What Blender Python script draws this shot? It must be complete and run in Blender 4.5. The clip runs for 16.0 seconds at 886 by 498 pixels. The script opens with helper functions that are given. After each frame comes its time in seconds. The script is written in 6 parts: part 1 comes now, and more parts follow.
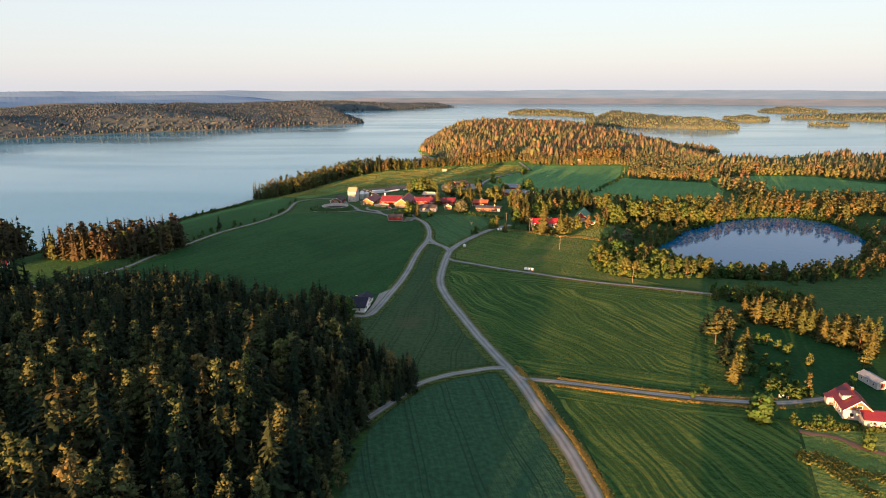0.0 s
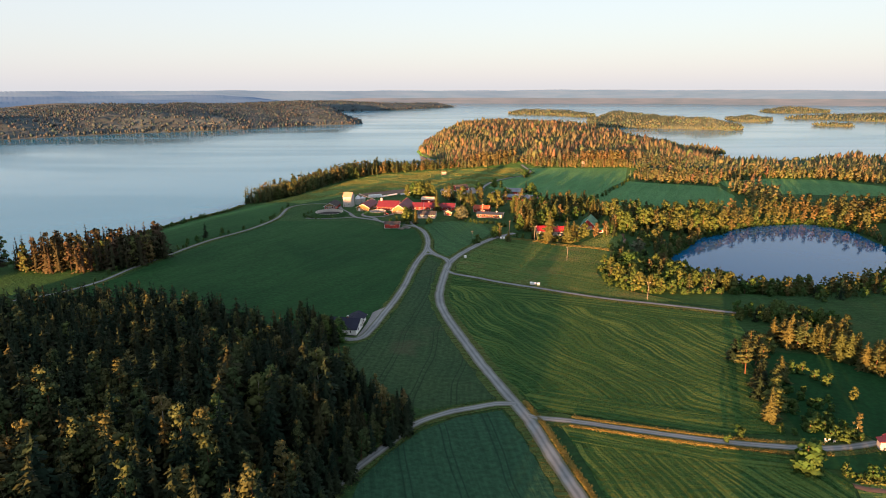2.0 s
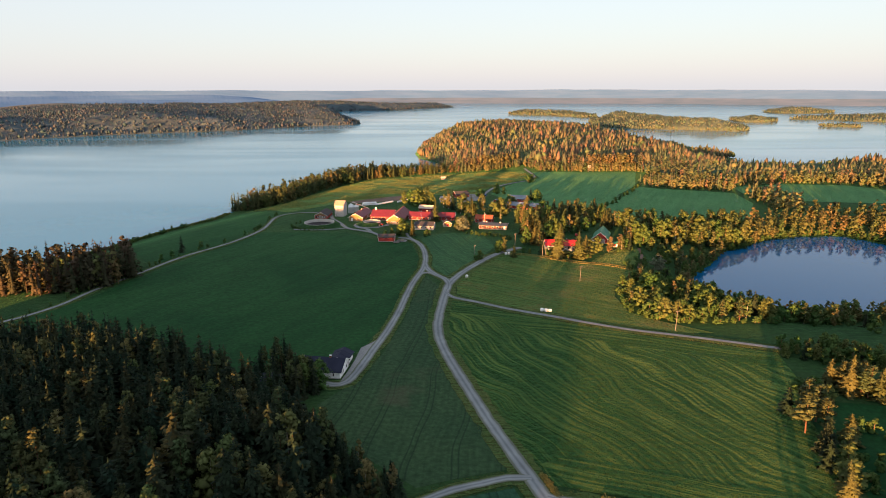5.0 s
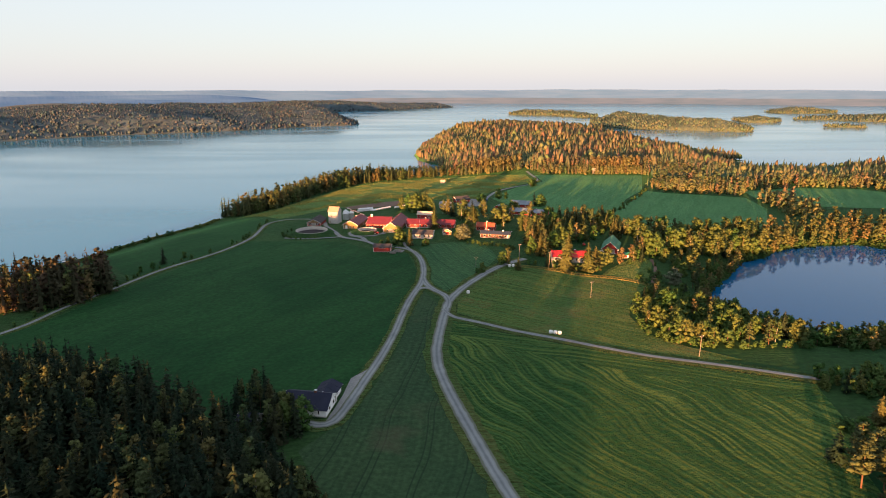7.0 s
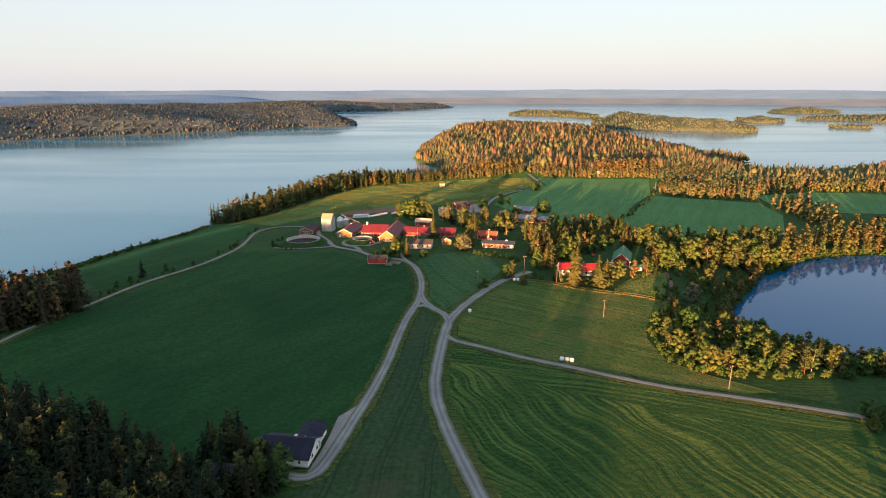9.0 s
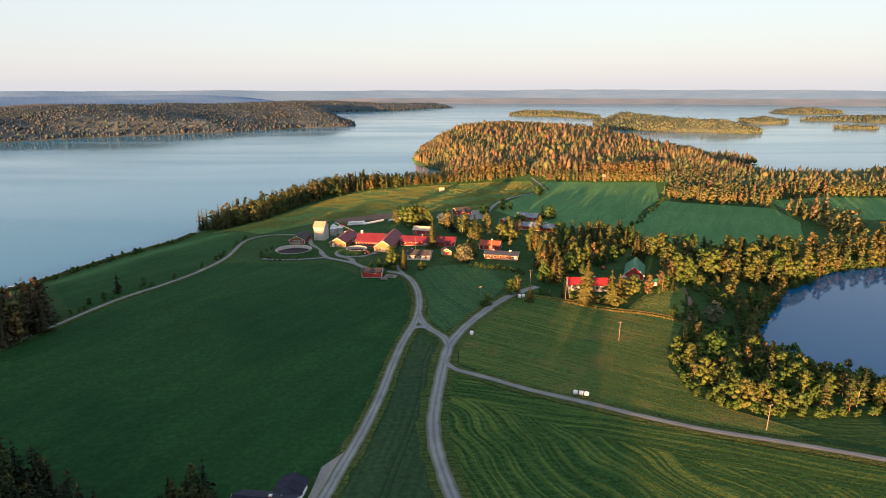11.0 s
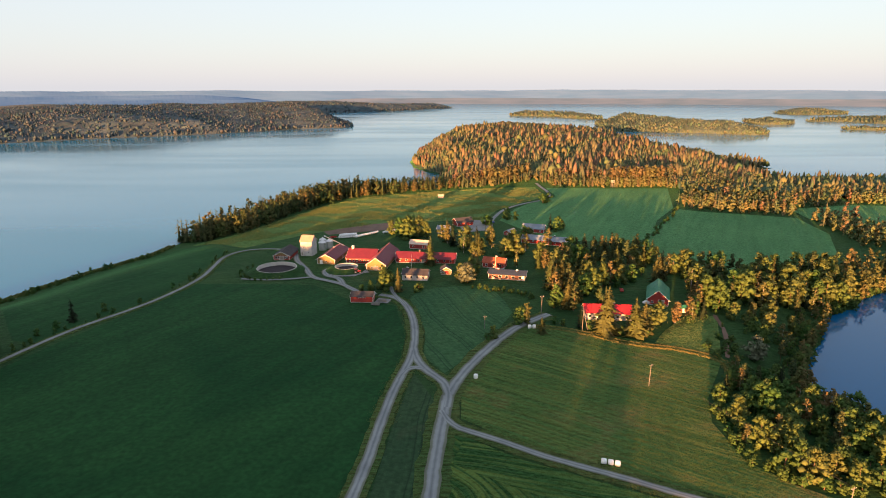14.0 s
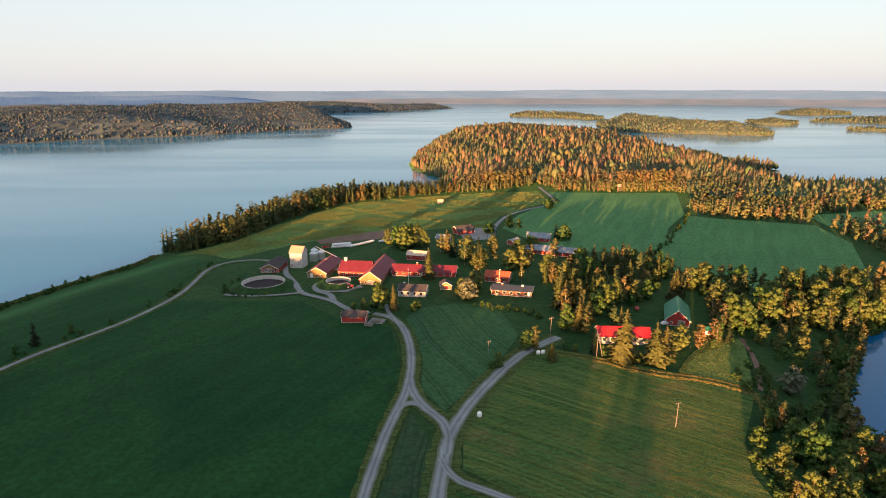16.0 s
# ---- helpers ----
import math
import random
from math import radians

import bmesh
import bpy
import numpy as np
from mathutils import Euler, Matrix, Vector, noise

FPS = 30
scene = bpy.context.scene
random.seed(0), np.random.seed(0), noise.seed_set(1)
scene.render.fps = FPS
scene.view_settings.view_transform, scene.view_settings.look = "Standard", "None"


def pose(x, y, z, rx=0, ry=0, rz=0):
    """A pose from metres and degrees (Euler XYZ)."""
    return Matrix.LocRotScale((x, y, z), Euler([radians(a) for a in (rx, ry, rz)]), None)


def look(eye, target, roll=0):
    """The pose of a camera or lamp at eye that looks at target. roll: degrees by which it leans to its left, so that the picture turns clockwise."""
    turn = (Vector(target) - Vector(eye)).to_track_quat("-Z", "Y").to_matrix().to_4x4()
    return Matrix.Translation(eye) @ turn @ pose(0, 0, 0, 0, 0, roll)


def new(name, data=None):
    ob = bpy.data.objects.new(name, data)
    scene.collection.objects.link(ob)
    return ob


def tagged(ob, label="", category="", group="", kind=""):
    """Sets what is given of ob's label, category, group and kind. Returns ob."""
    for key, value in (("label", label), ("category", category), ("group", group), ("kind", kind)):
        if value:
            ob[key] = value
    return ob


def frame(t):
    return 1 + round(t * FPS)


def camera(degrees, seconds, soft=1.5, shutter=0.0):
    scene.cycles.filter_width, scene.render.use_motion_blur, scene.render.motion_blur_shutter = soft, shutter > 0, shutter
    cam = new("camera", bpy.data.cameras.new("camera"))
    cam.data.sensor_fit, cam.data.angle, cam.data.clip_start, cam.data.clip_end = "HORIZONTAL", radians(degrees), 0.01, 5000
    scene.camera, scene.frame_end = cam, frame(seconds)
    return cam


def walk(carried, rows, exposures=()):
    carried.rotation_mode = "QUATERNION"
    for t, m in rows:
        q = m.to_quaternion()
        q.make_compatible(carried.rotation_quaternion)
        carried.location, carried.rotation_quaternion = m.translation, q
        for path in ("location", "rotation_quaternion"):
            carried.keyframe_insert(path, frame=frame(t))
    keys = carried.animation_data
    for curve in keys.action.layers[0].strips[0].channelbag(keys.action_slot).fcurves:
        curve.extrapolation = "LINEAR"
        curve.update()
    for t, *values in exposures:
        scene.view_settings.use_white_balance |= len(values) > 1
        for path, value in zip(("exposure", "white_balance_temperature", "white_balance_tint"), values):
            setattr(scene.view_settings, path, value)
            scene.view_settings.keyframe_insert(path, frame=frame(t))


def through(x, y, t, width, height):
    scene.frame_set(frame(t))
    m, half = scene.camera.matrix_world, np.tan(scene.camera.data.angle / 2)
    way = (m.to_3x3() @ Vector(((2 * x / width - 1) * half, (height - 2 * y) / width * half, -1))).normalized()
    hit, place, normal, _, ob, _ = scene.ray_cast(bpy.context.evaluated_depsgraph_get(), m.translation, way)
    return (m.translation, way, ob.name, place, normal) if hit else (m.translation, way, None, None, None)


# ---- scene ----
# ---- camera ----
cam = camera(72.2, 16.0, soft=1.0)
PATH = [
    (0, (-1.47, -1.46, 98.11), 75.150, 0.331),
    (1, (-1.47, 11.15, 98.27), 75.140, 0.311),
    (2, (-1.46, 23.78, 98.43), 75.131, 0.292),
    (3, (-1.46, 36.41, 98.58), 75.123, 0.273),
    (4, (-1.45, 49.07, 98.72), 75.116, 0.254),
    (5, (-1.44, 61.73, 98.87), 75.110, 0.235),
    (6, (-1.43, 74.42, 99.00), 75.105, 0.217),
    (7, (-1.41, 87.11, 99.13), 75.102, 0.198),
    (8, (-1.39, 99.82, 99.26), 75.099, 0.180),
    (9, (-1.37, 112.55, 99.38), 75.098, 0.163),
    (10, (-1.35, 125.29, 99.49), 75.097, 0.145),
    (11, (-1.32, 138.04, 99.60), 75.098, 0.128),
    (12, (-1.30, 150.81, 99.70), 75.100, 0.111),
    (13, (-1.27, 163.59, 99.80), 75.103, 0.094),
    (14, (-1.24, 176.39, 99.89), 75.107, 0.077),
    (15, (-1.20, 189.20, 99.98), 75.112, 0.061),
    (16, (-1.16, 202.02, 100.06), 75.118, 0.044),
]
walk(cam, [(t, pose(*eye, tilt, 0, turn) @ pose(0, 0, 0, 0, 0, -0.11)) for t, eye, tilt, turn in PATH],
     exposures=[(0, 1.92, 6700, 9), (16, 1.92, 6700, 9)])

# ---- light ----
SUN_AZ, SUN_EL = 202.0, 3.35          # compass degrees from +y, and height
world = bpy.data.worlds.new("world")
scene.world = world
world.use_nodes = True
wn = world.node_tree
wn.nodes.clear()
sky = wn.nodes.new("ShaderNodeTexSky")
sky.sky_type, sky.sun_disc = "NISHITA", False
sky.sun_elevation, sky.sun_rotation = radians(SUN_EL), radians(SUN_AZ)
sky.altitude, sky.air_density, sky.dust_density, sky.ozone_density = 100, 1.0, 1.0, 2.0
bg = wn.nodes.new("ShaderNodeBackground")
bg.inputs[1].default_value = 0.061
# an even thin summer haze veils the clear sky
veil = wn.nodes.new("ShaderNodeMix")
veil.data_type = "RGBA"
veil.inputs[0].default_value = 0.5
veil.inputs[7].default_value = (5.7, 5.95, 6.75, 1)
wout = wn.nodes.new("ShaderNodeOutputWorld")
wn.links.new(sky.outputs[0], veil.inputs[6])
wn.links.new(veil.outputs[2], bg.inputs[0])
wn.links.new(bg.outputs[0], wout.inputs[0])
sun = new("sun", bpy.data.lights.new("sun", "SUN"))
sun.data.energy, sun.data.angle, sun.data.color = 8.3, radians(0.6), (1.0, 0.43, 0.16)
az, el = radians(SUN_AZ), radians(SUN_EL)
sun.matrix_world = look((math.sin(az) * math.cos(el), math.cos(az) * math.cos(el), math.sin(el)), (0, 0, 0))

# ---- materials ----
def base_nodes(name, rough=0.85, metal=0.0):
    m = bpy.data.materials.new(name)
    m.use_nodes = True
    nt = m.node_tree
    b = nt.nodes["Principled BSDF"]
    b.inputs["Roughness"].default_value, b.inputs["Metallic"].default_value = rough, metal
    b.inputs["Specular IOR Level"].default_value = 0.25
    return m, nt, b


def coords(nt):
    return nt.nodes.new("ShaderNodeTexCoord").outputs["Object"]


def noise_node(nt, scale, detail=4.0, vec=None, distortion=0.0):
    n = nt.nodes.new("ShaderNodeTexNoise")
    n.inputs["Scale"].default_value, n.inputs["Detail"].default_value = scale, detail
    n.inputs["Distortion"].default_value = distortion
    nt.links.new(vec if vec else coords(nt), n.inputs["Vector"])
    return n.outputs["Fac"]


def ramp(nt, fac, stops):
    r = nt.nodes.new("ShaderNodeValToRGB")
    e = r.color_ramp.elements
    while len(e) < len(stops):
        e.new(0.5)
    for k, (p, c) in enumerate(stops):
        e[k].position, e[k].color = p, (*c, 1)
    nt.links.new(fac, r.inputs[0])
    return r.outputs[0]


def mixed(nt, fac, a, b, mode="MIX"):
    m = nt.nodes.new("ShaderNodeMix")
    m.data_type, m.blend_type = "RGBA", mode
    for sock, v in ((m.inputs[0], fac), (m.inputs[6], a), (m.inputs[7], b)):
        if isinstance(v, (int, float)):
            sock.default_value = v
        elif isinstance(v, tuple):
            sock.default_value = (*v, 1)
        else:
            nt.links.new(v, sock)
    return m.outputs[2]


def bumped(nt, b, fac, strength, dist):
    n = nt.nodes.new("ShaderNodeBump")
    n.inputs["Strength"].default_value, n.inputs["Distance"].default_value = strength, dist
    nt.links.new(fac, n.inputs["Height"])
    nt.links.new(n.outputs[0], b.inputs["Normal"])


def plain(name, c1, c2, scale=0.6, rough=0.8, metal=0.0, bump=0.3, fine=8.0):
    """Two tones at a broad scale, broken by fine grain."""
    m, nt, b = base_nodes(name, rough, metal)
    big = ramp(nt, noise_node(nt, scale), [(0.3, c1), (0.7, c2)])
    small = ramp(nt, noise_node(nt, fine), [(0.3, (0.82, 0.82, 0.82)), (0.7, (1.1, 1.1, 1.1))])
    nt.links.new(mixed(nt, 1.0, big, small, "MULTIPLY"), b.inputs["Base Color"])
    if bump:
        bumped(nt, b, noise_node(nt, fine), bump, 0.05)
    return m


def turned(nt, co, turn, sx, sy):
    """Coordinates with x along the working direction, then stretched."""
    r, s = nt.nodes.new("ShaderNodeMapping"), nt.nodes.new("ShaderNodeMapping")
    r.inputs["Rotation"].default_value = (0, 0, radians(-turn))
    s.inputs["Scale"].default_value = (sx, sy, 1)
    nt.links.new(co, r.inputs["Vector"])
    nt.links.new(r.outputs[0], s.inputs["Vector"])
    return s.outputs[0]


def field_mat(name, c1, c2, patch=None, swath=None, turn=0.0, tram=0.0, rows=0.8, patchy=0.028, along=0.02, relief=2.2, patch_at=0.58, sheen=0.16, bend=9):
    """Grass or crop: broad tone, fine grain, streaks along the working direction (turn), optional toned patches,
    swathes, wheel tracks tram metres apart.
    """
    m, nt, b = base_nodes(name, 0.95)
    b.inputs["Specular IOR Level"].default_value = 0.1
    # blade tips catch the sky at a low angle
    b.inputs["Sheen Weight"].default_value, b.inputs["Sheen Roughness"].default_value = sheen, 0.2
    b.inputs["Sheen Tint"].default_value = (0.22, 0.66, 0.2, 1)
    co = coords(nt)
    col = ramp(nt, noise_node(nt, 0.018, 5.0, co, 0.8), [(0.32, c1), (0.68, c2)])
    fine = noise_node(nt, 0.6, 9.0, co)
    col = mixed(nt, 1.0, col, ramp(nt, fine, [(0.25, (0.62, 0.65, 0.62)), (0.75, (1.32, 1.3, 1.25))]), "MULTIPLY")
    warp = nt.nodes.new("ShaderNodeVectorMath")
    warp.operation = "MULTIPLY_ADD"
    warp.inputs[1].default_value = (bend, bend, 0)
    w = nt.nodes.new("ShaderNodeTexNoise")
    w.inputs["Scale"].default_value, w.inputs["Detail"].default_value = 0.018, 2.0
    nt.links.new(co, w.inputs["Vector"])
    nt.links.new(w.outputs["Color"], warp.inputs[0])
    nt.links.new(co, warp.inputs[2])
    way = warp.outputs[0]
    lines = noise_node(nt, 1.0, 4.0, turned(nt, way, turn, along, rows))
    col = mixed(nt, 1.0, col, ramp(nt, lines, [(0.3, (0.82, 0.84, 0.82)), (0.7, (1.16, 1.14, 1.1))]), "MULTIPLY")
    if swath:
        brk = ramp(nt, noise_node(nt, 0.03, 4.0, co), [(0.35, (0.3, 0.3, 0.3)), (0.6, (1, 1, 1))])
        f = ramp(nt, noise_node(nt, 1.0, 3.0, turned(nt, way, turn, 0.02, 0.7)), [(0.45, (0, 0, 0)), (0.6, (1, 1, 1))])
        k = nt.nodes.new("ShaderNodeMath")
        k.operation = "MULTIPLY"
        nt.links.new(f, k.inputs[0])
        nt.links.new(brk, k.inputs[1])
        col = mixed(nt, k.outputs[0], col, swath)
    if tram:
        sep = nt.nodes.new("ShaderNodeSeparateXYZ")
        nt.links.new(turned(nt, warp.outputs[0], turn, 1.0, 1.0 / tram), sep.inputs[0])
        fr = nt.nodes.new("ShaderNodeMath")
        fr.operation = "FRACT"
        nt.links.new(sep.outputs["Y"], fr.inputs[0])
        g, o = 0.9 / tram, 0.35 / tram
        f = ramp(nt, fr.outputs[0], [(0.5 - g - o, (0, 0, 0)), (0.5 - g, (1, 1, 1)), (0.5 - g + o, (0, 0, 0)), (0.5 + g - o, (0, 0, 0)), (0.5 + g, (1, 1, 1)), (0.5 + g + o, (0, 0, 0))])
        col = mixed(nt, f, col, tuple(0.55 * c for c in c1))
    if patch:
        f = ramp(nt, noise_node(nt, patchy, 4.0, co, 0.4), [(patch_at, (0, 0, 0)), (patch_at + 0.17, (0.8, 0.8, 0.8))])
        col = mixed(nt, f, col, patch)
    nt.links.new(col, b.inputs["Base Color"])
    add = nt.nodes.new("ShaderNodeMath")
    add.operation = "ADD"
    nt.links.new(fine, add.inputs[0])
    nt.links.new(lines, add.inputs[1])
    bumped(nt, b, add.outputs[0], 1.0, relief)
    return m


def leaf_mat(name, tones, through=0.25, vary=0.38):
    """Foliage: its tone differs from tree to tree and from tuft to tuft."""
    m, nt, b = base_nodes(name, 0.7)
    at = nt.nodes.new("ShaderNodeAttribute")
    at.attribute_name = "tint"
    oi = nt.nodes.new("ShaderNodeObjectInfo")
    add = nt.nodes.new("ShaderNodeMath")
    add.operation = "ADD"
    nt.links.new(at.outputs["Fac"], add.inputs[0])
    nt.links.new(oi.outputs["Random"], add.inputs[1])
    fr = nt.nodes.new("ShaderNodeMath")
    fr.operation = "FRACT"
    nt.links.new(add.outputs[0], fr.inputs[0])
    col = ramp(nt, fr.outputs[0], [(k / (len(tones) - 1), c) for k, c in enumerate(tones)])
    geo = nt.nodes.new("ShaderNodeNewGeometry")
    col = mixed(nt, 1.0, col, ramp(nt, geo.outputs["Random Per Island"], [(0, (1 - vary,) * 3), (1, (1 + 0.85 * vary,) * 3)]), "MULTIPLY")
    nt.links.new(col, b.inputs["Base Color"])
    b.inputs["Specular IOR Level"].default_value = 0.05
    tr = nt.nodes.new("ShaderNodeBsdfTranslucent")
    nt.links.new(col, tr.inputs[0])
    mx = nt.nodes.new("ShaderNodeMixShader")
    mx.inputs[0].default_value = through
    nt.links.new(b.outputs[0], mx.inputs[1])
    nt.links.new(tr.outputs[0], mx.inputs[2])
    nt.links.new(mx.outputs[0], nt.nodes["Material Output"].inputs[0])
    return m


def water_mat(name, scale, deep, calm, ruffled, wave, ior):
    """Lake water: dark body, sky on the surface, slicks of calm and ruffled water."""
    m, nt, b = base_nodes(name, calm)
    b.inputs["Base Color"].default_value = (*deep, 1)
    b.inputs["IOR"].default_value = ior
    b.inputs["Specular IOR Level"].default_value = 0.5
    b.inputs["Specular Tint"].default_value = (0.5, 0.85, 1.0, 1)
    co = coords(nt)
    st = nt.nodes.new("ShaderNodeMapping")
    st.inputs["Scale"].default_value = (0.0014, 0.006, 1)
    st.inputs["Rotation"].default_value = (0, 0, radians(8))
    nt.links.new(co, st.inputs["Vector"])
    r = ramp(nt, noise_node(nt, 1.0, 5.0, st.outputs[0], 0.8), [(0.40, (calm,) * 3), (0.62, (ruffled,) * 3)])
    nt.links.new(r, b.inputs["Roughness"])
    bumped(nt, b, noise_node(nt, scale, 3.0, co), wave, 0.2)
    return m


M_GROUND = field_mat("meadow ground", (0.012, 0.042, 0.015), (0.024, 0.058, 0.019), patch=(0.04, 0.062, 0.024), patchy=0.05, along=0.12, relief=0.4)
M_LAWN = field_mat("green sward", (0.005, 0.037, 0.012), (0.012, 0.053, 0.017), turn=60, rows=0.18, along=0.03, relief=0.2, sheen=0.27)
M_CEREAL = field_mat("young cereal crop", (0.02, 0.05, 0.025), (0.03, 0.062, 0.029), patch=(0.06, 0.06, 0.036), turn=83, tram=13.0, relief=0.5)
M_CEREAL2 = field_mat("dense cereal crop", (0.015, 0.054, 0.034), (0.021, 0.064, 0.037), turn=100, tram=14.0, relief=0.5)
M_CEREAL3 = field_mat("curving cereal crop", (0.024, 0.074, 0.034), (0.034, 0.088, 0.038), turn=112, tram=13.0, relief=0.6)
# mown rows are real; their paleness stands for low sun raking the ridges
M_SWATH = field_mat("mown swathes", (0.018, 0.07, 0.018), (0.027, 0.085, 0.022), swath=(0.125, 0.195, 0.046), turn=-60, rows=0.5, along=0.02, relief=7.0, bend=34)
M_SWATH2 = field_mat("mown rows by the road", (0.018, 0.07, 0.018), (0.027, 0.085, 0.022), swath=(0.125, 0.195, 0.046), turn=-72, rows=0.6, along=0.02, relief=7.0, bend=20)
M_HEAD = field_mat("mown headland", (0.018, 0.07, 0.018), (0.027, 0.085, 0.022), swath=(0.125, 0.195, 0.046), turn=-17, rows=0.6, along=0.012, relief=7.0)
# straw patches and pale rows put low sunlight into the pasture's colour
M_PASTURE = field_mat("grazed pasture", (0.04, 0.085, 0.022), (0.062, 0.105, 0.028), patch=(0.15, 0.125, 0.048), swath=(0.12, 0.155, 0.042), turn=-34, rows=0.5, along=0.012, relief=4.0, patchy=0.06, patch_at=0.54, sheen=0.25)
M_HAY = field_mat("ripening hay", (0.06, 0.115, 0.034), (0.095, 0.15, 0.045), patch=(0.16, 0.20, 0.065), turn=30, rows=0.35, patchy=0.16, along=0.22)
# far fields kept paler, distance haze put into the green
M_FARGREEN = field_mat("hazed far sward", (0.06, 0.16, 0.07), (0.072, 0.18, 0.076), turn=65, rows=0.2)
M_VERGE = field_mat("tall verge grass", (0.05, 0.09, 0.028), (0.10, 0.115, 0.04), relief=5.0)
M_TUFT = leaf_mat("dry grass tufts", [(0.065, 0.105, 0.03), (0.12, 0.135, 0.045), (0.09, 0.12, 0.038)], 0.35)
# dry grass with the gold of the low sun put into its colour
M_GOLD = leaf_mat("sun-gilded dry grass", [(0.24, 0.215, 0.075), (0.30, 0.25, 0.085), (0.16, 0.185, 0.06)], 0.45)
M_GRAVEL = plain("road gravel", (0.15, 0.158, 0.165), (0.22, 0.225, 0.225), 0.15, 0.95, fine=1.5)
def gravel_mat():
    """Packed gravel: pale wheel tracks, darker crown and weedy edges, by the distance across the road."""
    m, nt, b = base_nodes("road gravel", 0.95)
    at = nt.nodes.new("ShaderNodeAttribute")
    at.attribute_name = "across"
    co = coords(nt)
    w = nt.nodes.new("ShaderNodeMath")
    w.operation = "MULTIPLY_ADD"
    nt.links.new(noise_node(nt, 0.35, 4.0, co), w.inputs[0])
    w.inputs[1].default_value = 0.35
    nt.links.new(at.outputs["Fac"], w.inputs[2])
    col = ramp(nt, w.outputs[0], [(0.2, (0.125, 0.14, 0.15)), (0.5, (0.205, 0.23, 0.245)), (0.75, (0.18, 0.20, 0.21)), (0.95, (0.10, 0.115, 0.085))])
    col = mixed(nt, 1.0, col, ramp(nt, noise_node(nt, 0.12, 6.0, co), [(0.3, (0.75, 0.76, 0.78)), (0.7, (1.1, 1.1, 1.08))]), "MULTIPLY")
    nt.links.new(col, b.inputs["Base Color"])
    bumped(nt, b, noise_node(nt, 3.0, 6.0, co), 0.4, 0.1)
    return m


M_ROAD = gravel_mat()
M_SOIL = plain("bare soil", (0.10, 0.065, 0.05), (0.15, 0.10, 0.075), 0.12, 0.95, fine=1.2)
M_WATER = water_mat("lake water", 0.5, (0.012, 0.16, 0.265), 0.10, 0.20, 0.12, 1.34)
M_POND = water_mat("pond water", 1.2, (0.003, 0.08, 0.195), 0.03, 0.06, 0.03, 1.24)
M_BARK = plain("bark", (0.10, 0.07, 0.05), (0.17, 0.11, 0.07), 0.4, 0.95)
M_PINEBARK = plain("pine bark", (0.08, 0.045, 0.03), (0.12, 0.065, 0.04), 0.3, 0.95)
M_BIRCHBARK = plain("birch bark", (0.45, 0.42, 0.38), (0.25, 0.22, 0.19), 1.0, 0.9)
M_SPRUCE = leaf_mat("spruce needles", [(0.012, 0.028, 0.018), (0.025, 0.036, 0.019), (0.014, 0.031, 0.021), (0.042, 0.045, 0.021)], 0.15)
M_PINE = leaf_mat("pine needles", [(0.045, 0.078, 0.034), (0.075, 0.085, 0.036), (0.055, 0.082, 0.038)], 0.22)
M_LEAF = leaf_mat("birch and alder leaves", [(0.08, 0.135, 0.05), (0.13, 0.145, 0.055), (0.165, 0.14, 0.062), (0.095, 0.14, 0.05), (0.185, 0.14, 0.068), (0.075, 0.13, 0.05)], 0.4, 0.3)
M_ALDER = leaf_mat("fresh alder leaves", [(0.06, 0.14, 0.04), (0.10, 0.15, 0.045), (0.125, 0.15, 0.052), (0.07, 0.145, 0.042)], 0.4, 0.3)
M_BUSH = leaf_mat("fresh green bush leaves", [(0.05, 0.125, 0.038), (0.085, 0.14, 0.042), (0.06, 0.12, 0.04)], 0.4, 0.25)
# lighter copy of the spruce needles, low sunlight put into the colour
M_LIT_CONIFER = leaf_mat("sun-brightened conifer needles", [(0.072, 0.095, 0.036), (0.095, 0.10, 0.04), (0.06, 0.092, 0.034)], 0.35)
M_WILLOW = leaf_mat("grey willow leaves", [(0.10, 0.13, 0.08), (0.13, 0.15, 0.10)], 0.25)
# distance haze put into the colour: paler, bluer needles for far shores and islands
M_FARWOOD = leaf_mat("hazed far conifer woods", [(0.055, 0.10, 0.12), (0.09, 0.10, 0.115), (0.05, 0.105, 0.115), (0.10, 0.10, 0.11)], 0.4, 0.12)
M_ISLEWOOD = leaf_mat("hazed sunlit island woods", [(0.095, 0.15, 0.105), (0.135, 0.15, 0.105), (0.09, 0.155, 0.10)], 0.4, 0.12)
# cape and east woods: haze and low sun painted into brighter leaf colours
M_CAPE_S = leaf_mat("hazed sunlit far spruce", [(0.10, 0.165, 0.09), (0.18, 0.17, 0.10), (0.11, 0.175, 0.095), (0.21, 0.17, 0.105)], 0.45, 0.2)
M_CAPE_P = leaf_mat("hazed sunlit far pine", [(0.25, 0.175, 0.115), (0.15, 0.19, 0.10), (0.285, 0.175, 0.12), (0.16, 0.185, 0.10), (0.215, 0.18, 0.11)], 0.45, 0.2)
M_CAPE_B = leaf_mat("hazed sunlit far birch", [(0.15, 0.21, 0.09), (0.22, 0.20, 0.095), (0.12, 0.20, 0.09)], 0.45, 0.2)
# reddish bark warmed further by low sun painted in, one colour with crowns
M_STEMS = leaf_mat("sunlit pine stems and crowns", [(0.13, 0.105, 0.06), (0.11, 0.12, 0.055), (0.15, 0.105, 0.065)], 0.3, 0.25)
M_RUSTWOOD = leaf_mat("reddish spruce needles", [(0.062, 0.055, 0.035), (0.042, 0.05, 0.028), (0.08, 0.058, 0.04)], 0.25, 0.25)
